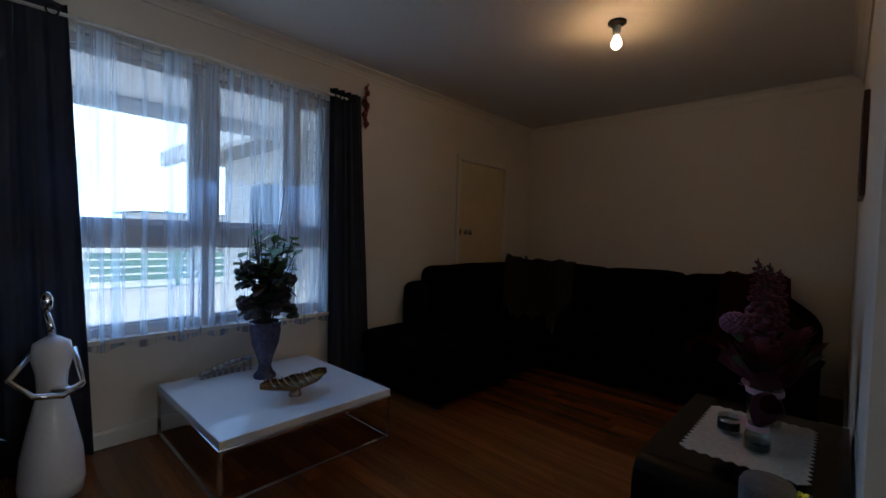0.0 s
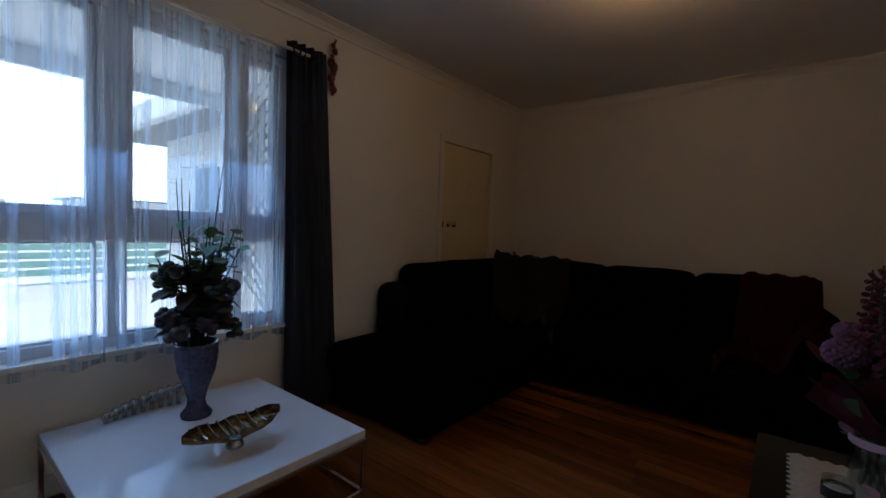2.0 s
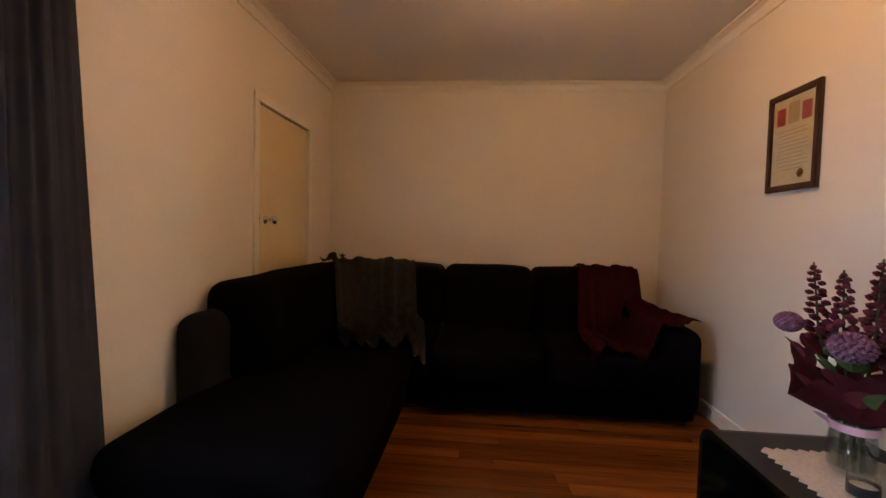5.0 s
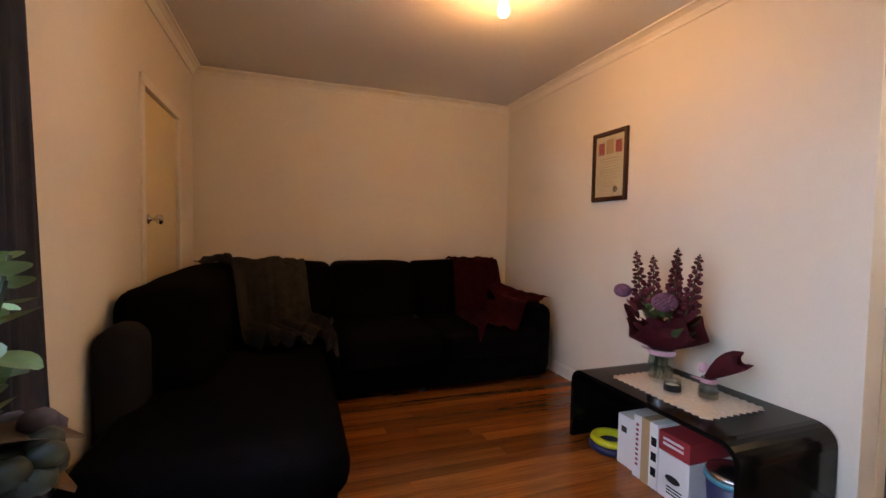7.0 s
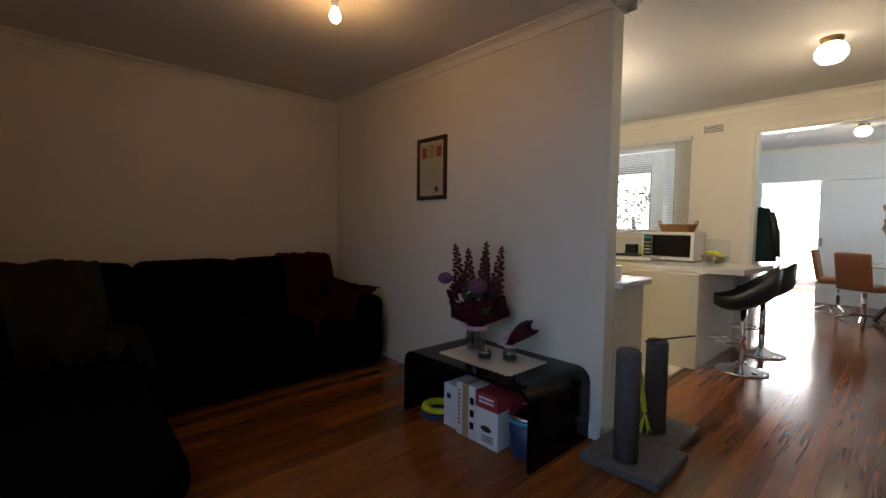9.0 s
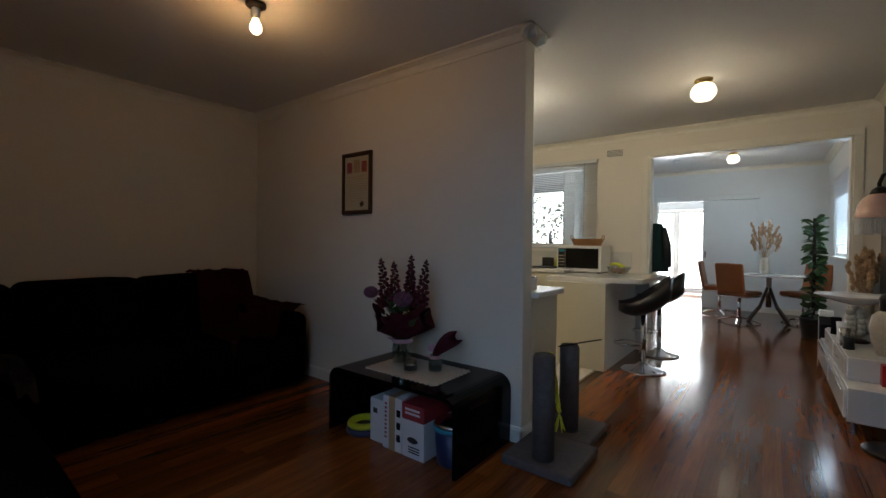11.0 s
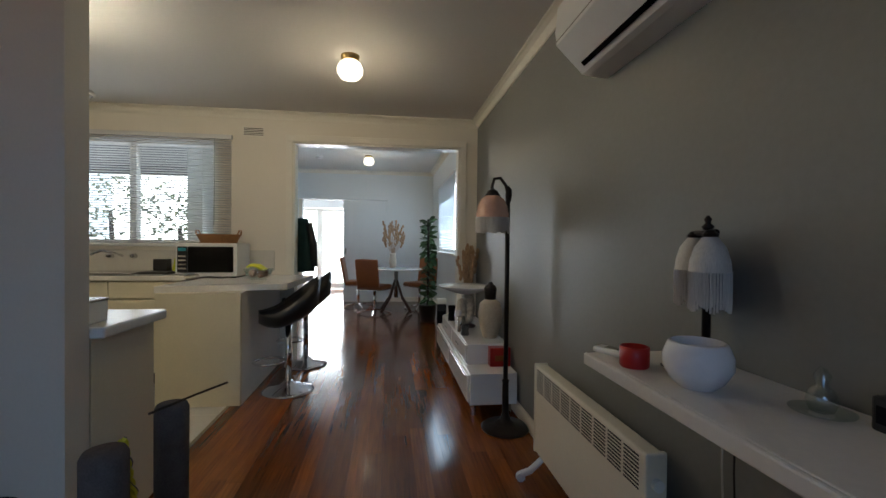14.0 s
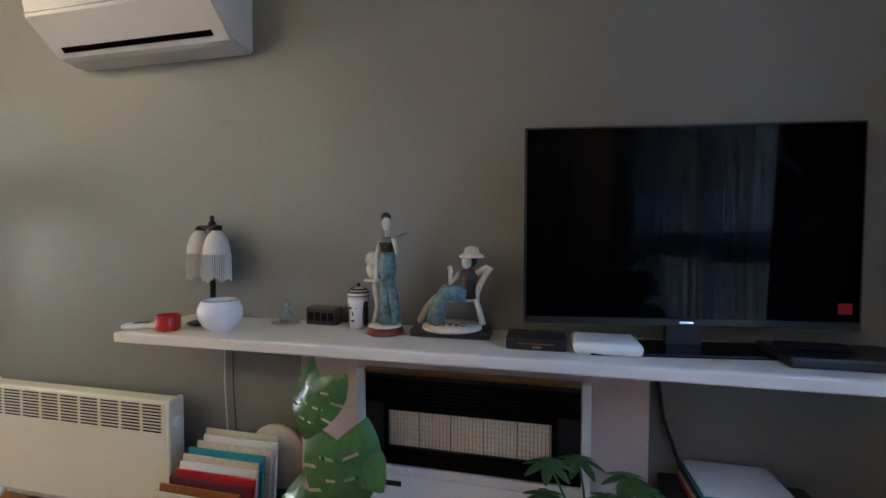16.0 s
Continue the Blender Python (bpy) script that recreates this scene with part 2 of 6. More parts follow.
def sheer_mat(name):
    """White voile: gathers of thread, part clear and part translucent."""
    m = bpy.data.materials.new(name)
    m.use_nodes = True
    nt = m.node_tree
    out = nt.nodes["Material Output"]
    t = nt.nodes.new("ShaderNodeBsdfTransparent")
    tl = nt.nodes.new("ShaderNodeBsdfTranslucent")
    tl.inputs["Color"].default_value = (0.62, 0.78, 1.0, 1)
    df = nt.nodes.new("ShaderNodeBsdfDiffuse")
    df.inputs["Color"].default_value = (0.66, 0.72, 0.84, 1)
    m1 = nt.nodes.new("ShaderNodeMixShader")
    m1.inputs[0].default_value = 0.18
    nt.links.new(tl.outputs[0], m1.inputs[1])
    nt.links.new(df.outputs[0], m1.inputs[2])
    co = nt.nodes.new("ShaderNodeTexCoord")
    mp = nt.nodes.new("ShaderNodeMapping")
    mp.inputs["Scale"].default_value = (1, 19, 0.28)
    ns = nt.nodes.new("ShaderNodeTexNoise")
    ns.inputs["Scale"].default_value, ns.inputs["Detail"].default_value = 1.6, 5
    rg = nt.nodes.new("ShaderNodeMapRange")
    rg.inputs["From Min"].default_value, rg.inputs["From Max"].default_value = 0.42, 0.63
    rg.inputs["To Min"].default_value, rg.inputs["To Max"].default_value = 0.08, 0.60
    nt.links.new(co.outputs["Object"], mp.inputs[0])
    nt.links.new(mp.outputs[0], ns.inputs["Vector"])
    nt.links.new(ns.outputs["Fac"], rg.inputs["Value"])
    mx = nt.nodes.new("ShaderNodeMixShader")
    nt.links.new(rg.outputs[0], mx.inputs[0])
    nt.links.new(t.outputs[0], mx.inputs[1])
    nt.links.new(m1.outputs[0], mx.inputs[2])
    nt.links.new(mx.outputs[0], out.inputs["Surface"])
    return m


M["glass"] = glass_mat("window_glass", clear=0.94)
M["jar"] = glass_mat("clear_glass", (0.86, 0.90, 0.88), 0.80)
M["sheer"] = sheer_mat("white_voile")

# ---- mesh helpers ----
def mesh_from(name, bm, material, smooth=False):
    me = bpy.data.meshes.new(name)
    bmesh.ops.recalc_face_normals(bm, faces=bm.faces)
    bm.to_mesh(me)
    bm.free()
    if smooth:
        for p in me.polygons:
            p.use_smooth = True
    for m in (material if isinstance(material, (list, tuple)) else [material]):
        me.materials.append(m)
    return me


def part(name, bm, material, parent=None, label="", smooth=False):
    ob = new(name, mesh_from(name, bm, material, smooth))
    if parent is not None:
        ob.parent = parent
    if label:
        ob["label"] = label
    return ob


def base(name, place=(0, 0, 0), rz=0.0):
    e = new(name)
    e.empty_display_size = 0.1
    e.matrix_basis = pose(*place, 0, 0, rz)
    return e


def box(x0, y0, z0, x1, y1, z1, bevel=0.0, seg=2, bm=None):
    out = bm if bm is not None else bmesh.new()
    m = Matrix.Translation(((x0 + x1) / 2, (y0 + y1) / 2, (z0 + z1) / 2)) @ Matrix.Diagonal((abs(x1 - x0), abs(y1 - y0), abs(z1 - z0), 1))
    r = bmesh.ops.create_cube(out, size=1, matrix=m)
    if bevel:
        es = {e for v in r["verts"] for e in v.link_edges}
        bmesh.ops.bevel(out, geom=list(es), offset=bevel, segments=seg, profile=0.5, affect="EDGES")
    return out


def rod(a, b, r, n=10, r2=None, bm=None):
    out = bm if bm is not None else bmesh.new()
    a, b = Vector(a), Vector(b)
    q = (b - a).to_track_quat("Z", "Y").to_matrix().to_4x4()
    m = Matrix.Translation((a + b) / 2) @ q
    bmesh.ops.create_cone(out, cap_ends=True, segments=n, radius1=r, radius2=r if r2 is None else r2, depth=(b - a).length, matrix=m)
    return out


def lathe(profile, n=24, bm=None, at=(0, 0, 0), cap=True):
    """Turns (radius, height) pairs round z."""
    out = bm if bm is not None else bmesh.new()
    rings = []
    for r, z in profile:
        rings.append([out.verts.new((at[0] + r * math.cos(2 * math.pi * i / n), at[1] + r * math.sin(2 * math.pi * i / n), at[2] + z)) for i in range(n)])
    for a, b in zip(rings, rings[1:]):
        for i in range(n):
            out.faces.new((a[i], a[(i + 1) % n], b[(i + 1) % n], b[i]))
    if cap:
        out.faces.new(rings[0])
        out.faces.new(rings[-1])
    return out


def prism(poly, z0, z1, bm=None):
    out = bm if bm is not None else bmesh.new()
    a = [out.verts.new((x, y, z0)) for x, y in poly]
    b = [out.verts.new((x, y, z1)) for x, y in poly]
    n = len(poly)
    out.faces.new(a)
    out.faces.new(b)
    for i in range(n):
        out.faces.new((a[i], a[(i + 1) % n], b[(i + 1) % n], b[i]))
    return out


def structure(name, bm, material, label="", smooth=False):
    return tagged(part(name, bm, material, None, label, smooth), kind="structure", category=name.split("_")[0])




def ico(c, r, sub=2, squash=(1, 1, 1), rough=0.0, freq=8.0, bm=None):
    out = bm if bm is not None else bmesh.new()
    made = bmesh.ops.create_icosphere(out, subdivisions=sub, radius=1.0)["verts"]
    for v in made:
        k = 1 + rough * noise.noise(Vector(v.co) * freq + Vector(c) * 7)
        v.co = Vector((c[0] + v.co.x * r * squash[0] * k, c[1] + v.co.y * r * squash[1] * k, c[2] + v.co.z * r * squash[2] * k))
    return out


def tube(pts, r, n=8, bm=None, r2=None):
    """A pipe swept along points."""
    out = bm if bm is not None else bmesh.new()
    pts = [Vector(p) for p in pts]
    rings = []
    for i, p in enumerate(pts):
        d = (pts[min(i + 1, len(pts) - 1)] - pts[max(i - 1, 0)]).normalized()
        a = d.orthogonal().normalized() if not rings else (last - d * last.dot(d)).normalized()
        last = a
        b = d.cross(a)
        rr = r if r2 is None else r + (r2 - r) * i / (len(pts) - 1)
        rings.append([out.verts.new(p + (a * math.cos(2 * math.pi * k / n) + b * math.sin(2 * math.pi * k / n)) * rr) for k in range(n)])
    for a, b in zip(rings, rings[1:]):
        for k in range(n):
            out.faces.new((a[k], a[(k + 1) % n], b[(k + 1) % n], b[k]))
    out.faces.new(rings[0])
    out.faces.new(rings[-1])
    return out


def leaf(base_p, tip, width, droop=0.0, up=(0, 0, 1), bm=None, n=6):
    """A pointed oval blade from its stalk to its tip, folded along the midrib, with thickness."""
    out = bm if bm is not None else bmesh.new()
    a, b = Vector(base_p), Vector(tip)
    d = b - a
    side = d.cross(Vector(up))
    side = side.normalized() if side.length > 1e-5 else d.orthogonal().normalized()
    nrm = side.cross(d).normalized()
    rows = []
    for i in range(n + 1):
        t = i / n
        w = width * 0.5 * math.sin(math.pi * min(1, t * 0.92 + 0.04)) ** 0.8
        c = a + d * t - Vector((0, 0, droop * t * t))
        rows.append([out.verts.new(c + side * w * s + nrm * (0.18 * w * abs(s))) for s in (-1, -0.5, 0, 0.5, 1)])
    for p, q in zip(rows, rows[1:]):
        for k in range(4):
            out.faces.new((p[k], p[k + 1], q[k + 1], q[k]))
    return out


def paint(bm, index):
    """Gives the faces made since the last call their material."""
    for f in bm.faces:
        if not f.tag:
            f.material_index, f.tag = index, True


def thing(name, place, label, category, rz=0.0, group=""):
    return tagged(base(name, place, rz), label, category, group)


def solo(name, bm, material, label, category, smooth=False, group=""):
    return tagged(part(name, bm, material, None, label, smooth), label, category, group)


# ---- structure ----
W, N, S, K, F = -2.856, 4.27, -0.60, 2.88, 7.25
H, HD, TILE_Y, PORCH = 2.44, 2.62, 1.43, 9.65
floor = structure("floor", box(W - 0.16, S - 0.16, -0.20, F + 0.2, N + 0.16, -0.016), M["under"], "dark sub-floor below polished boards")


def wall_with_holes(name, axis, at, thick, lo, hi, top, holes, material, label):
    """A wall along axis x or y at a coordinate, with rectangular holes (a, b, z0, z1)."""
    bm = bmesh.new()

    def slab(a, b, z0, z1):
        if b - a < 1e-4 or z1 - z0 < 1e-4:
            return
        if axis == "y":
            box(at, a, z0, at + thick, b, z1, bm=bm)
        else:
            box(a, at, z0, b, at + thick, z1, bm=bm)
    c = lo
    for a, b, z0, z1 in sorted(holes):
        slab(c, a, -0.02, top)
        if z0 > 0:
            slab(a, b, -0.02, z0)
        slab(a, b, z1, top)
        c = b
    slab(c, hi, -0.02, top)
    return structure(name, bm, material, label)


WIN = (-0.30, 1.56, 0.58, 2.12)
DOOR = (3.015, 3.77, 0.0, 1.912)
KWIN = (1.92, 3.45, 1.14, 2.14)
OPEN = (-0.42, 1.232, 0.0, 2.165)
DWIN = (4.2, 6.1, 1.05, 2.15)
FDOOR = (1.18, 1.98, 0.0, 2.04)
wall_with_holes("wall_west", "y", W - 0.16, 0.16, S - 0.16, N + 0.16, H, [WIN, DOOR], M["wall"], "cream painted wall with window and door")
wall_with_holes("wall_north", "x", N, 0.16, W, K + 0.12, H, [], M["wall"], "cream painted plaster wall")
wall_with_holes("wall_picture", "y", 0.0, 0.11, 1.30, N, H, [], M["wall"], "cream painted dividing wall")
wall_with_holes("wall_south", "x", S - 0.16, 0.16, W, K, H, [], M["grey"], "grey painted feature wall")
wall_with_holes("wall_kitchen", "y", K, 0.14, S - 0.16, N, HD, [OPEN, KWIN], M["wall"], "cream painted wall with a wide opening")
wall_with_holes("wall_dining_south", "x", S - 0.16, 0.16, K + 0.14, F + 0.2, HD, [DWIN], M["wallcool"], "pale painted wall with a window")
wall_with_holes("wall_dining_east", "y", F, 0.14, S, 2.12, HD, [FDOOR], M["wallcool"], "pale painted wall with a doorway")
wall_with_holes("wall_dining_north", "x", 2.12, 0.14, K + 0.14, F + 0.14, HD, [], M["wallcool"], "pale painted wall")
structure("wall_pier", box(W, S, 0, -2.635, -0.515, 2.38), M["wall"], "narrow cream painted pier beside the feature wall")
structure("wall_cupboard", box(W - 0.7, 2.8, 0, W - 0.66, 4.0, 2.2), M["wall"], "cream painted cupboard back")
structure("ceiling", box(W - 0.16, S - 0.16, H, K, N + 0.16, H + 0.1), M["ceil"], "white painted plaster ceiling")
structure("ceiling_dining", box(K, S - 0.16, HD, F + 0.14, 2.26, HD + 0.1), M["ceil"], "white painted plaster ceiling")


def run(p, q, inward, profile):
    """A moulding from p to q on the floor plan; profile points are (out from the wall, height)."""
    bm = bmesh.new()
    ends = []
    for x, y in (p, q):
        ends.append([bm.verts.new((x + inward[0] * o, y + inward[1] * o, z)) for o, z in profile])
    n = len(profile)
    for i in range(n):
        bm.faces.new((ends[0][i], ends[0][(i + 1) % n], ends[1][(i + 1) % n], ends[1][i]))
    bm.faces.new(ends[0])
    bm.faces.new(ends[1])
    return bm


def cove(h):
    return [(0.0, h - 0.068), (0.010, h - 0.068), (0.013, h - 0.052), (0.030, h - 0.026), (0.054, h - 0.013), (0.070, h - 0.010), (0.070, h), (0.0, h)]


SKIRT = [(0.0, 0.0), (0.016, 0.0), (0.016, 0.075), (0.010, 0.092), (0.0, 0.092)]
for p, q, i in (((W, S), (W, N), (1, 0)), ((W, N), (0, N), (0, -1)), ((0, N), (0, 1.23), (-1, 0)), ((-0.07, 1.30), (0.18, 1.30), (0, -1)), ((0.11, 1.23), (0.11, N), (1, 0)), ((0.11, N), (K, N), (0, -1)), ((W, S), (K, S), (0, 1)), ((K, S), (K, N), (-1, 0))):
    structure("trim_cornice", run(p, q, i, cove(H)), M["trim"], "cream coved plaster cornice")
for p, q, i in (((K + 0.14, S), (F, S), (0, 1)), ((F, S), (F, 2.12), (-1, 0)), ((K + 0.14, S), (K + 0.14, 2.12), (1, 0))):
    structure("trim_cornice", run(p, q, i, cove(HD)), M["trim"], "cream coved plaster cornice")
for p, q, i in (((W, S), (W, 2.955), (1, 0)), ((W, 3.84), (W, N), (1, 0)), ((W, N), (0, N), (0, -1)), ((0, N), (0, 1.284), (-1, 0)), ((-0.016, 1.30), (0.126, 1.30), (0, -1)), ((-0.78, S), (K, S), (0, 1)), ((K + 0.14, S), (F, S), (0, 1)), ((F, S), (F, 1.10), (-1, 0))):
    structure("baseboard", run(p, q, i, SKIRT), M["trim"], "cream painted timber skirting")


def architrave(x, y0, y1, z1, side, w=0.065, t=0.016):
    for nm, b in (("trim_jamb", (x, y0 - w, 0, x + side * t, y0, z1)), ("trim_jamb", (x, y1, 0, x + side * t, y1 + w, z1)), ("trim_head", (x, y0 - w, z1, x + side * t, y1 + w, z1 + w))):
        structure(nm, box(*b, bevel=0.004), M["trim"], "cream painted timber architrave")


architrave(W, DOOR[0], DOOR[1], DOOR[3], 1, w=0.055, t=0.014)
architrave(K, OPEN[0], OPEN[1], OPEN[3], -1)
architrave(K + 0.14, OPEN[0], OPEN[1], OPEN[3], 1)
for y0, y1 in ((OPEN[0] - 0.001, OPEN[0] + 0.018), (OPEN[1] - 0.018, OPEN[1] + 0.001)):
    structure("trim_lining", box(K - 0.004, y0, 0, K + 0.144, y1, OPEN[3]), M["trim"], "cream painted opening lining")
structure("trim_lining", box(K - 0.004, OPEN[0], OPEN[3] - 0.018, K + 0.144, OPEN[1], OPEN[3] + 0.001), M["trim"], "cream painted opening lining")

# ---- lounge window ----
win = tagged(base("window_1", (W - 0.06, 0.63, 0.58)), "white timber window with upper and lower panes", "window", kind="structure")


def wpart(name, y0, y1, z0, z1, x0, x1, material, label=""):
    return part(name, box(x0 - win.location.x, y0 - win.location.y, z0 - win.location.z, x1 - win.location.x, y1 - win.location.y, z1 - win.location.z, bevel=0.004), material, win, label)


XO, XI = W - 0.11, W - 0.03
for y0, y1, z0, z1 in ((WIN[0], WIN[0] + 0.05, 0.58, 2.12), (1.51, 1.56, 0.58, 2.12), (0.665, 0.765, 1.17, 2.07), (0.70, 0.745, 0.63, 1.06), (1.24, 1.30, 0.63, 2.07)):
    wpart("window_mullion", y0, y1, z0, z1, XO, XI, M["sash"])
for y0, y1, z0, z1 in ((WIN[0], 1.56, 2.07, 2.12), (WIN[0], 1.56, 0.58, 0.63), (WIN[0], 1.56, 1.06, 1.175)):
    wpart("window_rail", y0, y1, z0, z1, XO - 0.004, XI + 0.004, M["sash"])
for y0, y1 in ((WIN[0] + 0.05, 0.665), (0.765, 1.24), (1.30, 1.51)):
    for z0, z1, w in ((1.175, 2.07, 0.035), (0.63, 1.06, 0.012)):
        for a, b, c, d in ((y0, y0 + w, z0, z1), (y1 - w, y1, z0, z1), (y0 + w, y1 - w, z0, z0 + w), (y0 + w, y1 - w, z1 - w, z1)):
            wpart("sash", a, b, c, d, XO + 0.02, XI - 0.012, M["sash"])
        p = wpart("pane", y0 + w, y1 - w, z0 + w, z1 - w, W - 0.075, W - 0.071, M["glass"])
        p.visible_shadow = False
wpart("window_sill", WIN[0] - 0.04, 1.60, 0.555, 0.58, W - 0.03, W + 0.05, M["white"])
for nm, y0, y1, z0, z1 in (("trim_jamb", WIN[0] - 0.06, WIN[0], 0.56, 2.18), ("trim_jamb", 1.56, 1.62, 0.56, 2.18), ("trim_head", WIN[0], 1.56, 2.12, 2.18)):
    structure(nm, box(W, y0, z0, W + 0.014, y1, z1, bevel=0.003), M["white"], "white painted window architrave")

# ---- door ----
door = tagged(base("door_1", (W - 0.02, 3.015, 0.0)), "closed flush door in yellowed cream paint", "door", kind="structure")
part("door_leaf", box(-0.035, 0.006, 0.004, 0.008, 0.749, 1.906, bevel=0.003), M["door"], door)
kb = lathe([(0.028, 0), (0.030, 0.006), (0.012, 0.012), (0.011, 0.035), (0.026, 0.045), (0.030, 0.062), (0.022, 0.074), (0.004, 0.077)], 20)
bmesh.ops.transform(kb, matrix=pose(0.008, 0.115, 1.205, 0, 90, 0), verts=kb.verts)
part("door_knob", kb, M["chrome"], door, "chrome door knob", True)
part("latch_plate", box(0.007, 0.012, 1.175, 0.012, 0.045, 1.235, bevel=0.002), M["bronze"], door, "dark metal latch plate")

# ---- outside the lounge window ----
structure("ground", box(-90, -80, -0.60, W - 0.30, 80, -0.45), M["lawn"], "front lawn, near-white with sun glare put into its colour")
structure("backdrop_west", box(-60.2, -60, -2, -60, 60, 30), M["outside"], "bright overcast sky")
eave = structure("eave", box(-3.80, -3.0, 2.08, W - 0.16, 6.0, 2.12), M["sash"], "painted eave soffit")
structure("eave_fascia", box(-3.84, -3.0, 1.97, -3.80, 2.2, 2.16), M["sash"], "painted timber fascia")
wing = thing("house_wing", (-5.0, 2.3, -0.45), "white weatherboard house wing with low roof", "house")
for i in range(17):
    part("weatherboard", box(-1.95, -0.012, 0.16 * i, 1.85, 0.03, 0.16 * i + 0.155, bevel=0.004, seg=1), M["boardout"], wing)
part("wall", box(-1.95, 0.012, 0, 1.85, 2.0, 2.72), M["boardout"], wing)
rf = bmesh.new()
box(-2.5, -0.62, 2.62, 1.9, 2.4, 2.68, bm=rf)
part("roof", rf, M["roof"], wing)
part("gutter", box(-2.55, -0.72, 2.52, 1.9, -0.62, 2.74, bevel=0.02), M["sash"], wing)
wn = part("window", box(-1.0, -0.03, 1.2, 0.2, -0.014, 2.2), M["blackgloss"], wing)
part("window_frame", box(-1.05, -0.04, 1.15, 0.25, -0.03, 1.2), M["white"], wing)
fence = thing("fence", (-14, 0, -0.45), "pale green horizontal rail fence along the lawn", "fence")
for i in range(4):
    part("rail", box(-0.02, -9, 0.16 + 0.2 * i, 0.02, 14, 0.31 + 0.2 * i), M["fence"], fence)
for i in range(10):
    part("post", box(0.02, -9 + 2.5 * i, 0, 0.10, -8.9 + 2.5 * i, 0.95), M["fence"], fence)
far = thing("far_house", (-38, 12, -0.45), "pale far house across the street", "house")
part("wall", box(-3, -5, 0, 3, 5, 2.6), M["boardout"], far)
rb = prism([(-3.6, -5.5), (3.6, -5.5), (3.6, 5.5), (-3.6, 5.5)], 2.6, 2.7)
part("roof", rb, M["roof"], far)
for y0, cz in ((-3, 2.3), (5, 2.8), (-12, 3.0)):
    tr = thing("tree", (-45, y0 + 6, -0.45), "far rounded street tree in leaf", "tree", group="street trees")
    part("trunk", rod((0, 0, 0), (0, 0, cz * 0.6), 0.16, 8, 0.08), M["twig"], tr)
    bm = bmesh.new()
    rnd = random.Random(int(cz * 10))
    for i in range(40):
        a, r = rnd.uniform(0, 6.28), rnd.uniform(0, 1.6)
        ico((r * math.cos(a), r * math.sin(a), cz * 0.75 + rnd.uniform(-0.8, 0.9)), rnd.uniform(0.25, 0.55), 1, rough=0.5, bm=bm)
    part("crown", bm, M["tree"], tr)
scr = thing("security_screen", (W - 0.19, 1.27, 0.60), "white diamond lattice security screen outside the window", "screen")
for a, b, c, d in ((0, 0.025, 0, 1.5), (0.26, 0.285, 0, 1.5), (0.025, 0.26, 0, 0.025), (0.025, 0.26, 1.475, 1.5)):
    part("frame", box(0, a, c, 0.02, b, d), M["white"], scr)
lat = bmesh.new()
for s in (1, -1):
    for k in range(-3, 22):
        z0 = 0.075 * k
        pts = [(0.01, 0.025 + 0.235 * t, z0 + s * 0.235 * 1.5 * (t if s > 0 else t)) for t in (0, 1)]
        (ya, za), (yb, zb) = pts[0][1:], pts[1][1:]
        if min(za, zb) > 0.0 and max(za, zb) < 1.49:
            rod(pts[0], pts[1], 0.005, 5, bm=lat)
part("lattice", lat, M["roof"], scr)


# ---- lounge: curtains and lights ----
def hang(y0, y1, z0, z1, x, amp, waves, thick, spread=0.0, seed=1, ny=120, nz=14, hem=0.0, lean=0.0):
    """A hanging cloth along y with folds, widening towards the floor by spread at each side."""
    rnd = random.Random(seed)
    ph = [rnd.uniform(0, 6.28) for _ in range(3)]
    bm = bmesh.new()
    rows = []
    for j in range(nz + 1):
        t = j / nz
        z = z1 + (z0 - z1) * t
        row = []
        for i in range(ny + 1):
            u = i / ny
            y = (y0 - spread * t * 0.3 + lean * t) + (y1 - y0 + spread * t * 1.3) * u
            a = amp * (0.7 + 0.3 * math.sin(3 * u + ph[0] + t))
            dx = a * math.sin(2 * math.pi * waves * u + ph[1] + 0.5 * math.sin(5 * u + 2 * t)) + 0.3 * a * math.sin(2 * math.pi * waves * 2.3 * u + ph[2] + t)
            zz = z + hem * t * math.sin(2 * math.pi * waves * 0.6 * u + ph[0])
            row.append(bm.verts.new((x + dx, y, zz)))
        rows.append(row)
    for p, q in zip(rows, rows[1:]):
        for i in range(ny):
            bm.faces.new((p[i], p[i + 1], q[i + 1], q[i]))
    if thick:
        bmesh.ops.solidify(bm, geom=bm.faces[:], thickness=thick)
    return bm


c1 = thing("curtain", (0, 0, 0), "charcoal block-out curtain drawn to the side of the window", "curtain")
part("cloth", hang(1.50, 1.758, 0.015, 2.20, W + 0.075, 0.024, 4.5, 0.004, 0.085, 3, lean=0.05), M["curtain"], c1, smooth=True)
c2 = thing("curtain", (0, 0, 0), "charcoal block-out curtain gathered beside the window", "curtain")
part("cloth", hang(-0.40, 0.075, 0.015, 2.20, W + 0.075, 0.028, 6.0, 0.004, 0.10, 4), M["curtain"], c2, smooth=True)
for par, ys in ((c1, (1.54, 1.66, 1.77)), (c2, (-0.34, -0.15, 0.02))):
    for y in ys:
        ring = lathe([(0.018, -0.003), (0.026, -0.003), (0.026, 0.003), (0.018, 0.003), (0.018, -0.003)], 14, cap=False)
        bmesh.ops.transform(ring, matrix=pose(W + 0.105, y, 2.145, 0, 90, 0), verts=ring.verts)
        part("eyelet", ring, M["bronze"], par, "dark metal eyelet")
sheer = thing("sheer_curtain", (0, 0, 0), "white voile sheer curtain across the window", "curtain")
part("cloth", hang(-0.25, 1.50, 0.525, 2.135, W + 0.045, 0.012, 16, 0, 0.02, 8, 240, 10, 0.012), M["sheer"], sheer, smooth=True)
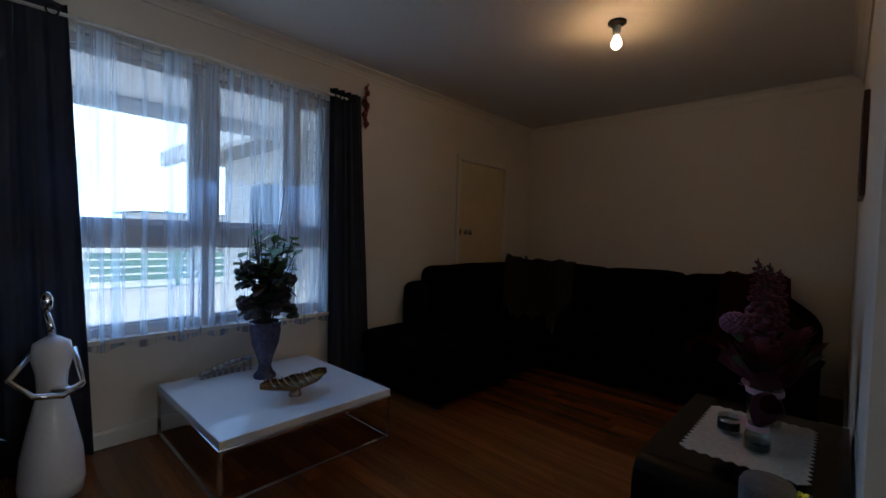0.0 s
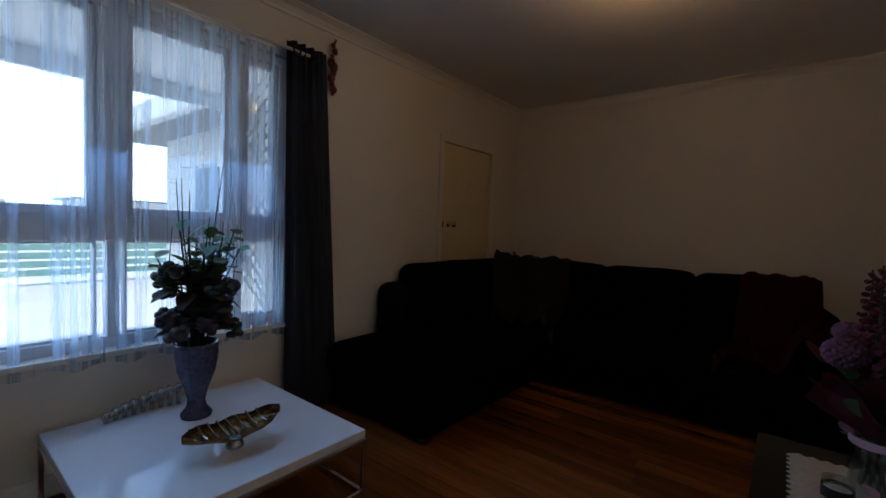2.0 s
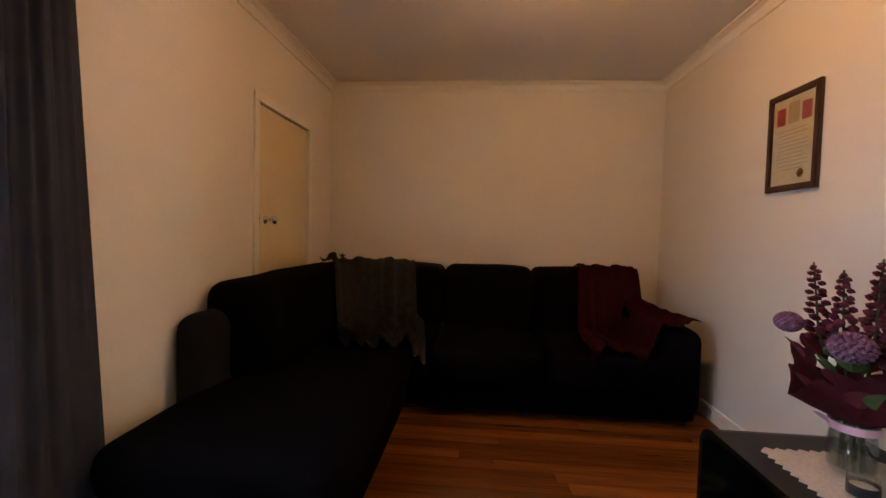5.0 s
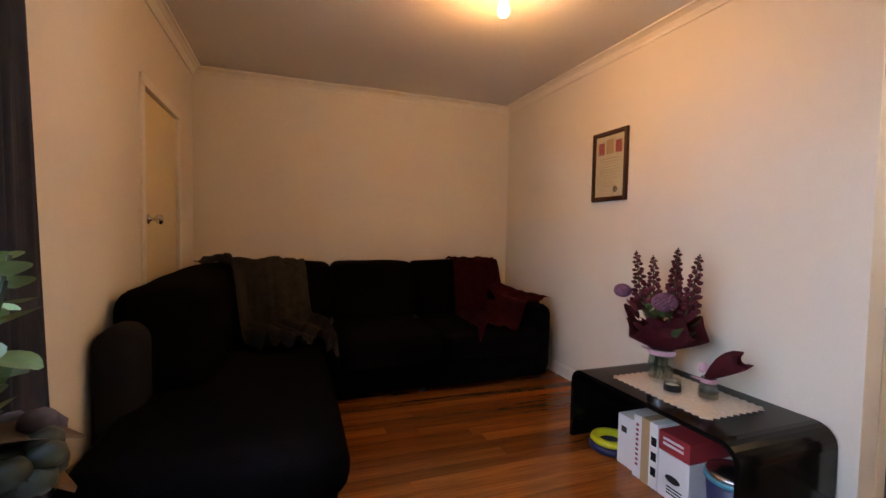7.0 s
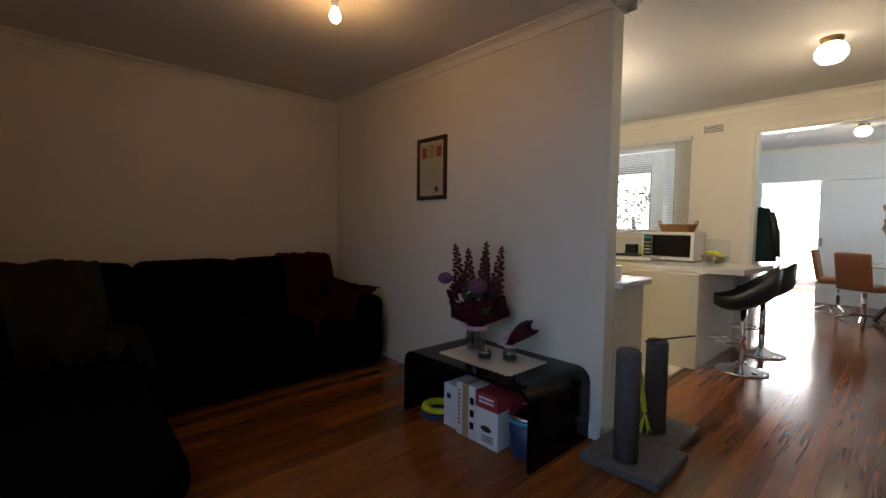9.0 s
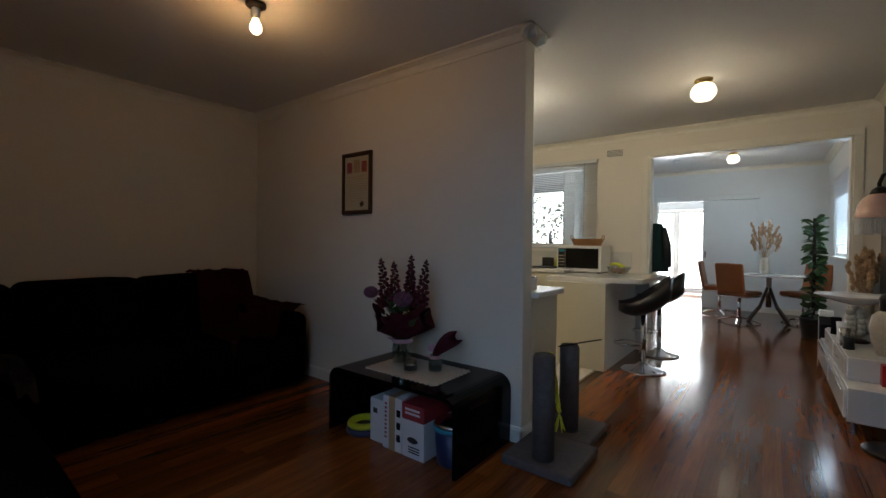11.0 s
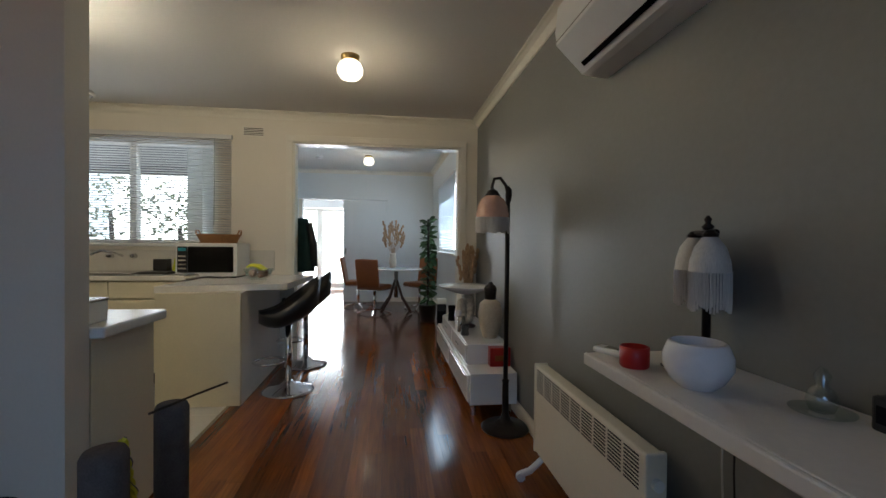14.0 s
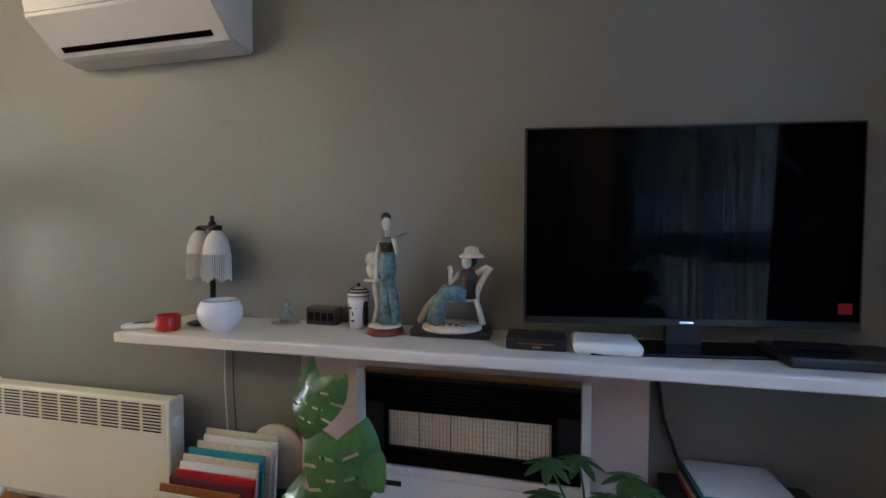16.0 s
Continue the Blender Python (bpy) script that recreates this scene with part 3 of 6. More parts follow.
rodt = thing("curtain_rod", (W + 0.09, 0.55, 2.145), "thin white curtain rod above the window", "curtain rod")
part("pole", rod((0, -1.0, 0), (0, 1.08, 0), 0.009, 12), M["white"], rodt, smooth=True)
for y in (-0.98, 1.04):
    part("bracket", box(-0.09, y - 0.008, -0.012, 0.0, y + 0.008, 0.004, bevel=0.003), M["white"], rodt)
orn = bmesh.new()
for k, (r, z) in enumerate(((0.016, 0.30), (0.022, 0.265), (0.014, 0.235), (0.024, 0.20), (0.030, 0.165), (0.020, 0.13), (0.026, 0.095), (0.018, 0.06), (0.024, 0.03), (0.010, 0.0))):
    ico((0.004 * math.sin(k * 2), 0.010 * math.sin(k * 1.7), z), r, 2, (0.7, 1, 1.1), 0.25, 3, bm=orn)
rod((0, 0, 0.29), (0.0, 0.02, 0.34), 0.007, 8, bm=orn)
bmesh.ops.translate(orn, verts=orn.verts, vec=(W + 0.035, 1.835, 1.99))
solo("hanging_ornament", orn, M["darkred"], "dark red carved wooden ornament hanging on the wall", "ornament", True)

bt = thing("ceiling_light", (-1.083, 2.337, H), "bare lit bulb in a batten holder on the ceiling", "light")
part("rose", lathe([(0.052, 0), (0.052, -0.012), (0.036, -0.022), (0.024, -0.026)], 24), M["bronze"], bt, "dark batten rose", True)
part("holder", lathe([(0.024, -0.022), (0.021, -0.075), (0.019, -0.08)], 20), M["white"], bt, "white lamp holder", True)
part("bulb", lathe([(0.012, -0.078), (0.022, -0.095), (0.031, -0.118), (0.030, -0.138), (0.018, -0.155), (0.003, -0.160)], 20), M["bulb"], bt, "glowing warm bulb", True).visible_shadow = False

# ---- corner sofa ----
sofa = thing("corner_sofa", (0, -0.04, 0), "black suede corner sofa with chaise against two walls", "sofa")
part("base", box(-2.74, 3.22, 0.04, -0.18, 4.26, 0.26, bevel=0.03), M["black"], sofa)
part("chaise_base", box(-2.76, 1.86, 0.03, -1.95, 3.24, 0.26, bevel=0.05, seg=3), M["black"], sofa)


def soft(x0, y0, z0, x1, y1, z1, r=0.06, puff=0.02, seed=0):
    """An upholstered block with round edges and a slight crown."""
    bm = box(x0, y0, z0, x1, y1, z1, bevel=r, seg=4)
    bmesh.ops.subdivide_edges(bm, edges=[e for e in bm.edges if e.calc_length() > 0.15], cuts=4, use_grid_fill=True)
    cx, cy, cz = (x0 + x1) / 2, (y0 + y1) / 2, (z0 + z1) / 2
    for v in bm.verts:
        u, w, h = (v.co.x - cx) / (x1 - x0) * 2, (v.co.y - cy) / (y1 - y0) * 2, (v.co.z - cz) / (z1 - z0) * 2
        k = puff * (1 - min(1, abs(u)) ** 2 * min(1, abs(w)) ** 2)
        v.co += Vector((u * k * (1 - w * w) * 0.5, w * k * (1 - u * u) * 0.5, h * k * (1 - u * u) * (1 - w * w)))
        v.co += Vector((0, 0, 0.008 * noise.noise(v.co * 4 + Vector((seed, 0, 0)))))
    return bm


part("chaise_cushion", soft(-2.78, 1.80, 0.22, -1.91, 3.20, 0.43, 0.09, 0.02, 1), M["black"], sofa, smooth=True)
for i, (a, b) in enumerate(((-2.62, -1.80), (-1.79, -1.085), (-1.075, -0.30))):
    part("seat_cushion", soft(a, 3.14, 0.22, b, 3.95, 0.44, 0.06, 0.015, i + 2), M["black"], sofa, smooth=True)
for i, (a, b) in enumerate(((-2.60, -1.795), (-1.785, -1.085), (-1.075, -0.36))):
    bm = soft(a, 3.86, 0.40, b, 4.26, 0.885, 0.07, 0.02, i + 6)
    for v in bm.verts:
        v.co.y += (v.co.z - 0.4) * 0.075
    part("back_cushion", bm, M["black"], sofa, smooth=True)
bm = soft(-2.84, 2.49, 0.40, -2.46, 3.95, 0.885, 0.09, 0.02, 11)
part("back_cushion", bm, M["black"], sofa, smooth=True)
part("corner_cushion", soft(-2.83, 3.80, 0.40, -2.45, 4.28, 0.875, 0.08, 0.02, 12), M["black"], sofa, smooth=True)
part("backrest_end", soft(-2.845, 2.30, 0.10, -2.68, 2.60, 0.755, 0.07, 0.01, 13), M["darkgrey"], sofa, "dark grey rounded end panel", smooth=True)
ar = soft(-0.46, 3.20, 0.06, -0.15, 4.26, 0.60, 0.08, 0.015, 14)
for v in ar.verts:
    t = max(0.0, (v.co.y - 3.5) / 0.75)
    if v.co.z > 0.4:
        v.co.z += 0.24 * t * max(0, min(1, (-0.15 - v.co.x) / 0.31))
part("arm", ar, M["black"], sofa, smooth=True)
for x, y in ((-0.22, 3.30), (-0.22, 4.18), (-1.2, 3.30), (-2.68, 1.92), (-2.02, 1.92)):
    part("foot", rod((x, y, 0), (x, y, 0.07), 0.024, 10, 0.03), M["blackplastic"], sofa)


def ease(v):
    v = max(0.0, min(1.0, v))
    return v * v * (3 - 2 * v)


def sofa_height(x, y):
    """The height of the upholstery under a throw."""
    back = ease((y - 3.66) / 0.17)
    side = ease((-2.37 - x) / 0.10) * ease((y - 2.4) / 0.1)
    arm = ease((x + 0.52) / 0.10) * (0.37 + 0.44 * ease((y - 3.45) / 0.75))
    edge = ease((y - 3.06) / 0.06) if x > -1.9 else 1.0
    return 0.450 - 0.12 * (1 - edge) * (1 - ease((x + 0.5) / 0.08)) + 0.452 * max(back, side, arm)


def cloth_over(corners, seed, ripples, amp, n=72):
    """A throw laid over the sofa: a sheet between four corners of the plan, with long folds from back to front."""
    rnd = random.Random(seed)
    ph = [rnd.uniform(0, 6.28) for _ in range(4)]
    a, b, c, d = [Vector((*q, 0)) for q in corners]
    bm = bmesh.new()
    rows = []
    for j in range(n + 1):
        v = j / n
        row = []
        for i in range(n + 1):
            u = i / n
            q = a.lerp(b, u).lerp(d.lerp(c, u), v)
            q += (c - b).normalized() * (0.035 * v * math.sin(9 * u + ph[0]) + 0.018 * noise.noise(Vector((u * 7, seed, 0))))
            q += (b - a).normalized() * 0.035 * math.sin(3.2 * v + ph[1] + 2 * u) * (0.3 + v)
            w = u + 0.05 * math.sin(5 * v + ph[2]) + 0.03 * noise.noise(Vector((u * 4, v * 4, seed)))
            fold = max(0.0, math.sin(2 * math.pi * ripples * w + ph[3])) ** 1.5 + 0.45 * max(0.0, math.sin(2 * math.pi * ripples * 2.3 * w + ph[0]))
            z = sofa_height(q.x, q.y) + 0.014 + amp * fold * (0.35 + 0.65 * ease(v * 1.4)) + 0.012 * noise.noise(Vector((q.x * 14, q.y * 14, seed)))
            row.append(bm.verts.new((q.x, q.y, z)))
        rows.append(row)
    for p, q in zip(rows, rows[1:]):
        for i in range(n):
            bm.faces.new((p[i], p[i + 1], q[i + 1], q[i]))
    bmesh.ops.solidify(bm, geom=bm.faces[:], thickness=0.008)
    return bm


solo("grey_throw", cloth_over(((-2.80, 3.92), (-2.11, 4.08), (-1.80, 3.08), (-2.33, 2.94)), 5, 3.2, 0.065), M["throwgrey"], "grey brown fleece throw draped over the sofa corner", "throw", True)
solo("red_throw", cloth_over(((-0.75, 4.10), (-0.37, 4.10), (-0.19, 3.17), (-0.80, 3.08)), 9, 2.6, 0.032), M["throwred"], "dark red fleece throw draped over the sofa arm", "throw", True)
star = bmesh.new()
for k in range(5):
    a = 2 * math.pi * k / 5 + 0.3
    rod((0, 0, 0), (0.0 + 0.028 * math.cos(a), 0.0, 0.028 * math.sin(a)), 0.009, 6, 0.003, bm=star)
bmesh.ops.translate(star, verts=star.verts, vec=(-2.60, 3.86, 0.945))
solo("clip", star, M["throwgrey"], "small brown clip on the throw at the sofa corner", "clip")

# ---- coffee table ----
ct = thing("coffee_table", (-2.36, 0.915, 0), "low white gloss coffee table on a chrome tube frame", "coffee table")
part("tabletop", box(-0.46, -0.455, 0.252, 0.46, 0.455, 0.290, bevel=0.004), M["whitelac"], ct)
for sx in (-1, 1):
    for sy in (-1, 1):
        part("leg", box(sx * 0.455 - 0.009, sy * 0.45 - 0.009, 0, sx * 0.455 + 0.009, sy * 0.45 + 0.009, 0.2515, bevel=0.002), M["chrome"], ct)
for z in (0.006, 0.233):
    for sy in (-1, 1):
        part("rail", box(-0.446, sy * 0.45 - 0.008, z, 0.446, sy * 0.45 + 0.008, z + 0.017, bevel=0.002), M["chrome"], ct)
    for sx in (-1, 1):
        part("rail", box(sx * 0.455 - 0.008, -0.441, z, sx * 0.455 + 0.008, 0.441, z + 0.017, bevel=0.002), M["chrome"], ct)

vs = thing("flower_vase", (-2.555, 0.945, 0.29), "blue and silver mosaic vase of dark leaves and twigs", "vase")
vs.scale = (1.04, 1.04, 1.22)
part("vase", lathe([(0.060, 0.0), (0.062, 0.012), (0.040, 0.035), (0.034, 0.06), (0.045, 0.10), (0.074, 0.17), (0.084, 0.23), (0.082, 0.26), (0.088, 0.275), (0.080, 0.275), (0.07, 0.24)], 28), M["mosaic"], vs, "blue and silver mosaic glaze", smooth=True)
rnd = random.Random(21)
for k in range(34):
    a, e = rnd.uniform(0, 6.28), rnd.uniform(-0.30, 1.1)
    r0, ln = 0.055, rnd.uniform(0.085, 0.130)
    b0 = Vector((r0 * math.cos(a), r0 * math.sin(a), 0.30 + 0.20 * rnd.random()))
    tp = b0 + Vector((math.cos(a) * math.cos(e), math.sin(a) * math.cos(e), math.sin(e))) * ln
    part("leaf", leaf(b0, tp, 0.075, 0.04), M["brownleaf" if k % 3 == 0 else "darkleaf"], vs, smooth=True)
for k in range(34):
    a, r = rnd.uniform(0, 6.28), rnd.uniform(0.02, 0.14)
    c = (r * math.cos(a), r * math.sin(a), rnd.uniform(0.32, 0.58) - 0.4 * max(0, r - 0.1))
    bm = bmesh.new()
    for q in range(9):
        aa = 2.4 * q
        ico((c[0] + 0.026 * math.cos(aa), c[1] + 0.026 * math.sin(aa), c[2] + rnd.uniform(-0.02, 0.025)), 0.022, 2, (1, 1, 0.7), 0.25, bm=bm)
    part("flower", bm, M["flower" if k % 2 else "darkleaf"], vs, smooth=True)
for k in range(11):
    a = -1.3 + 0.42 * k + rnd.uniform(-0.1, 0.1)
    r = rnd.uniform(0.06, 0.19)
    top = Vector((r * math.cos(a) * 0.6, r * math.sin(a), rnd.uniform(0.58, 0.70)))
    bm = tube([(0, 0, 0.25), (top.x * 0.5, top.y * 0.5, 0.45), tuple(top)], 0.003, 5)
    stem = part("stem", bm, M["darkleaf"], vs)
    for q in range(7):
        t = 0.62 + 0.065 * q
        c = Vector((top.x * t, top.y * t, 0.25 + (top.z - 0.25) * t))
        ang = rnd.uniform(0, 6.28)
        part("round_leaf", leaf(c, c + Vector((0.058 * math.cos(ang), 0.058 * math.sin(ang), rnd.uniform(-0.03, 0.05))), 0.056), M["palegreen"], stem)
for k in range(12):
    y = -0.10 + 0.26 * (k / 11) ** 1.3
    bx = rnd.uniform(-0.04, 0.04)
    h = rnd.uniform(0.72, 1.04) if k in (1, 2, 4, 9) else rnd.uniform(0.5, 0.8)
    part("twig", tube([(bx, y * 0.2, 0.25), (bx, y * 0.55, 0.5), (bx * 1.3 + rnd.uniform(-0.01, 0.01), y * 0.8 + rnd.uniform(-0.02, 0.02), h * 0.8), (bx * 1.5, y + rnd.uniform(-0.02, 0.02), h)], 0.005, 5, r2=0.0015), M["twig"], vs)

so = bmesh.new()
for k in range(9):
    t = k / 8
    c = (-2.74 - 0.02 * math.sin(3 * t), 0.66 + 0.28 * t, 0.315 + 0.055 * t)
    ico(c, 0.024 + 0.006 * math.sin(math.pi * t), 2, (1, 0.7, 0.9), 0.15, 5, bm=so)
    rod(c, (c[0] + 0.03, c[1], c[2] + 0.018), 0.006, 6, 0.002, bm=so)
    rod((c[0], c[1], 0.29), c, 0.010, 6, bm=so)
tube([(-2.74 - 0.02 * math.sin(3 * k / 8), 0.66 + 0.035 * k, 0.315 + 0.055 * k / 8) for k in range(9)], 0.016, 8, bm=so)
solo("silver_ornament", so, M["silver"], "silver beaded caterpillar-shaped ornament on the coffee table", "ornament", True)

di = thing("boat_dish", (-2.17, 0.935, 0.29), "silver and amber leaf-shaped dish on the coffee table", "dish")
bm = bmesh.new()
rows = []
for j in range(15):
    t = j / 14 * 2 - 1
    w = 0.092 * (1 - abs(t) ** 2.2) ** 0.7 + 0.004
    rows.append([bm.verts.new((u * w, 0.19 * t, 0.030 + 0.045 * abs(t) ** 1.5 + 0.045 * u * u * (1 - 0.3 * abs(t)) + 0.006 * math.sin(9 * t) * abs(u))) for u in (-1, -0.66, -0.33, 0, 0.33, 0.66, 1)])
for p, q in zip(rows, rows[1:]):
    for i in range(6):
        bm.faces.new((p[i], p[i + 1], q[i + 1], q[i]))
bmesh.ops.solidify(bm, geom=bm.faces[:], thickness=0.005)
part("bowl", bm, M["amber"], di, smooth=True)
part("foot", lathe([(0.035, 0), (0.033, 0.01), (0.022, 0.034)], 20), M["silver"], di)
for k in range(9):
    t = -0.8 + 0.2 * k
    part("rib", tube([(-0.082 * (1 - t * t) ** 0.7, 0.19 * t, 0.08 + 0.03 * abs(t)), (-0.035, 0.19 * t + 0.01, 0.052 + 0.02 * abs(t)), (0, 0.19 * t + 0.015, 0.042 + 0.03 * abs(t))], 0.004, 5), M["silver"], di)

st = bmesh.new()
lathe([(0.125, 0.0), (0.135, 0.06), (0.125, 0.18), (0.092, 0.32), (0.060, 0.45), (0.066, 0.53), (0.085, 0.60), (0.075, 0.66), (0.030, 0.685), (0.012, 0.69)], 28, bm=st)
paint(st, 0)
tube([(0, 0.0, 0.68), (0.0, -0.005, 0.73), (0.0, -0.02, 0.79)], 0.018, 10, bm=st, r2=0.014)
ico((0, -0.02, 0.835), 0.036, 2, (0.7, 0.75, 1.35), bm=st)
tube([(0.03, -0.085, 0.62), (0.09, -0.16, 0.54), (0.13, -0.08, 0.47), (0.14, 0.03, 0.455), (0.11, 0.11, 0.49), (0.05, 0.10, 0.55), (0.02, 0.08, 0.63)], 0.014, 10, bm=st)
ico((0.10, 0.05, 0.475), 0.062, 2, (0.7, 1.1, 0.22), bm=st)
paint(st, 1)
bmesh.ops.translate(st, verts=st.verts, vec=(-2.52, 0.0, 0))
bmesh.ops.transform(st, matrix=Matrix.Translation((-2.52, 0.0, 0)) @ Matrix.Diagonal((0.84, 0.84, 1, 1)) @ Matrix.Translation((2.52, 0, 0)), verts=st.verts)
solo("statue", st, [M["ceramic"], M["chrome"]], "white and chrome abstract figure sculpture on the floor", "statue", True)

# ---- waterfall side table and what stands on it ----
tb = bmesh.new()
prof = []
yA, yB, zt, R, th = 1.365, 2.357, 0.400, 0.085, 0.022
out_pts = [(yA, 0.0)] + [(yA + R - R * math.cos(a), zt - R + R * math.sin(a)) for a in [math.pi / 2 * k / 6 for k in range(7)]] + [(yB - R + R * math.sin(a), zt - R + R * math.cos(a)) for a in [math.pi / 2 * k / 6 for k in range(7)]] + [(yB, 0.0)]
r2 = R - th
in_pts = [(yB - th, 0.0)] + [(yB - R + r2 * math.cos(a), zt - R + r2 * math.sin(a)) for a in [math.pi / 2 * k / 6 for k in range(7)]] + [(yA + R - r2 * math.sin(a), zt - R + r2 * math.cos(a)) for a in [math.pi / 2 * k / 6 for k in range(7)]] + [(yA + th, 0.0)]
loop_pts = out_pts + in_pts
fa = [tb.verts.new((-0.575, y, z)) for y, z in loop_pts]
fb = [tb.verts.new((-0.012, y, z)) for y, z in loop_pts]
for i in range(len(loop_pts)):
    j = (i + 1) % len(loop_pts)
    tb.faces.new((fa[i], fa[j], fb[j], fb[i]))
m = len(out_pts)
for i in range(m - 1):
    for f in (fa, fb):
        tb.faces.new((f[i], f[i + 1], f[2 * m - 2 - i], f[2 * m - 1 - i]))
solo("waterfall_table", tb, M["blackgloss"], "black gloss waterfall side table against the wall", "side table")
bm = bmesh.new()
ring0, ring1 = [], []
pts2 = []
for a, b, n in (((-0.47, 1.588), (-0.12, 1.588), 9), ((-0.12, 1.588), (-0.12, 2.135), 15), ((-0.12, 2.135), (-0.47, 2.135), 9), ((-0.47, 2.135), (-0.47, 1.588), 15)):
    dx, dy = b[0] - a[0], b[1] - a[1]
    ln = math.hypot(dx, dy)
    for k in range(n * 2):
        t = k / (n * 2)
        o = 0.016 if k % 2 else 0.0
        pts2.append((a[0] + dx * t + dy / ln * o, a[1] + dy * t - dx / ln * o))
prism(pts2, 0.401, 0.404, bm=bm)
solo("lace_doily", bm, M["lace"], "ivory scalloped lace doily on the black table", "doily")

bq = thing("bouquet", (-0.275, 2.01, 0.404), "crimson and mauve flower bouquet in a glass jar", "bouquet")
bq.scale = (1.08, 1.14, 1.07)
part("jar", lathe([(0.045, 0), (0.056, 0.02), (0.058, 0.09), (0.052, 0.14), (0.050, 0.165), (0.047, 0.165), (0.054, 0.09), (0.050, 0.02), (0.001, 0.008)], 24, cap=False), M["jar"], bq, "clear glass jar", True)
for k in range(9):
    a = 0.7 * k
    part("stem", tube([(0.03 * math.cos(a), 0.03 * math.sin(a), 0.015), (0.02 * math.cos(a + 1), 0.02 * math.sin(a + 1), 0.2)], 0.005, 5), M["leaf"], bq)
part("ribbon", lathe([(0.060, 0.135), (0.062, 0.145), (0.060, 0.158)], 20, cap=False), M["pink"], bq, "pink ribbon", True)
for s in (-1, 1):
    part("bow", leaf((-0.058, 0.0, 0.148), (-0.075, s * 0.05, 0.165), 0.03), M["pink"], bq)
rnd = random.Random(5)
bm = bmesh.new()
rings = []
for j, (r, z) in enumerate(((0.045, 0.16), (0.085, 0.19), (0.130, 0.225), (0.160, 0.258), (0.178, 0.285))):
    ring = []
    for i in range(60):
        a = 2 * math.pi * i / 60
        lobe = 1 + 0.05 * j * (abs(math.sin(2.5 * a + 0.4)) - 0.45) + 0.015 * j * math.sin(11 * a)
        ring.append(bm.verts.new((r * lobe * math.cos(a) * 0.8, r * lobe * math.sin(a), z + 0.011 * j * math.sin(3 * a + 2.2) + 0.006 * j * math.sin(8 * a))))
    rings.append(ring)
for a, b in zip(rings, rings[1:]):
    for i in range(60):
        bm.faces.new((a[i], a[(i + 1) % 60], b[(i + 1) % 60], b[i]))
bmesh.ops.solidify(bm, geom=bm.faces[:], thickness=0.002)
part("paper_wrap", bm, M["wrap"], bq, "crumpled crimson paper wrap", True)
for k in range(46):
    a = rnd.uniform(0, 6.28)
    r = rnd.uniform(0.03, 0.13)
    c = Vector((r * math.cos(a), r * math.sin(a), rnd.uniform(0.22, 0.36)))
    part("leaf", leaf(c, c + Vector((0.05 * math.cos(a), 0.05 * math.sin(a), 0.06)), 0.075), M["wrap" if k % 4 else "leaf"], bq)
for x, y, h in ((-0.02, 0.155, 0.635), (0.02, 0.088, 0.615), (0.01, -0.055, 0.615), (-0.03, -0.092, 0.66), (0.0, -0.175, 0.635)):
    bm = tube([(x * 0.3, y * 0.3, 0.2), (x * 0.8, y * 0.8, 0.4), (x, y, h)], 0.005, 6, r2=0.003)
    spike = part("snapdragon", bm, M["leaf"], bq, "crimson snapdragon spike")
    bmf = bmesh.new()
    for q in range(34):
        t = q / 33
        z = 0.36 + (h - 0.375) * t
        rr = 0.026 * (1 - t) ** 0.6 + 0.005
        a = 2.4 * q
        k2 = 0.6 + 0.4 * (z - 0.2) / (h - 0.2)
        ico((x * k2 + rr * math.cos(a), y * k2 + rr * math.sin(a), z), 0.017 * (1 - 0.6 * t) + 0.003, 1, (1, 1, 0.8), 0.4, bm=bmf)
    part("blossoms", bmf, M["crimson"], spike)
for c, r in (((-0.06, 0.195, 0.42), 0.043), ((-0.09, -0.085, 0.405), 0.056)):
    bm = bmesh.new()
    for q in range(110):
        z = 1 - 2 * (q + 0.5) / 110
        a = 2.39996 * q
        d = Vector((math.sqrt(1 - z * z) * math.cos(a), math.sqrt(1 - z * z) * math.sin(a), z * 0.8))
        ico(tuple(Vector(c) + d * r * 0.85), 0.0085, 1, bm=bm)
    part("chrysanthemum", bm, M["mauve"], bq, "mauve pompom chrysanthemum")
for k in range(8):
    a = 0.8 * k
    part("green_bud", ico((0.06 * math.cos(a), 0.07 * math.sin(a), 0.36 + 0.02 * (k % 3)), 0.017, 1, rough=0.4), M["leaf"], bq)

cj = thing("candle_jar", (-0.37, 1.85, 0.404), "small glass candle jar with dark label", "candle")
part("jar", lathe([(0.036, 0), (0.038, 0.008), (0.038, 0.07), (0.035, 0.07), (0.034, 0.01), (0.001, 0.008)], 24, cap=False), M["jar"], cj, smooth=True)
part("label", lathe([(0.0388, 0.018), (0.0388, 0.05)], 24, cap=False), M["blackplastic"], cj, "dark wrapped label", True)
part("wax", lathe([(0.033, 0.009), (0.033, 0.04)], 20), M["ivory"], cj)
bv = thing("bud_vase", (-0.265, 1.745, 0.404), "small glass vase with pink bow and crimson lily", "vase")
part("vase", lathe([(0.036, 0), (0.044, 0.015), (0.043, 0.05), (0.030, 0.085), (0.032, 0.105), (0.029, 0.105), (0.04, 0.05), (0.001, 0.008)], 22, cap=False), M["jar"], bv, smooth=True)
part("water", lathe([(0.038, 0.01), (0.039, 0.04)], 20), M["darkleaf"], bv)
for s in (-1, 1):
    part("bow", leaf((-0.034, 0, 0.09), (-0.06, s * 0.05, 0.10), 0.032), M["pink"], bv)
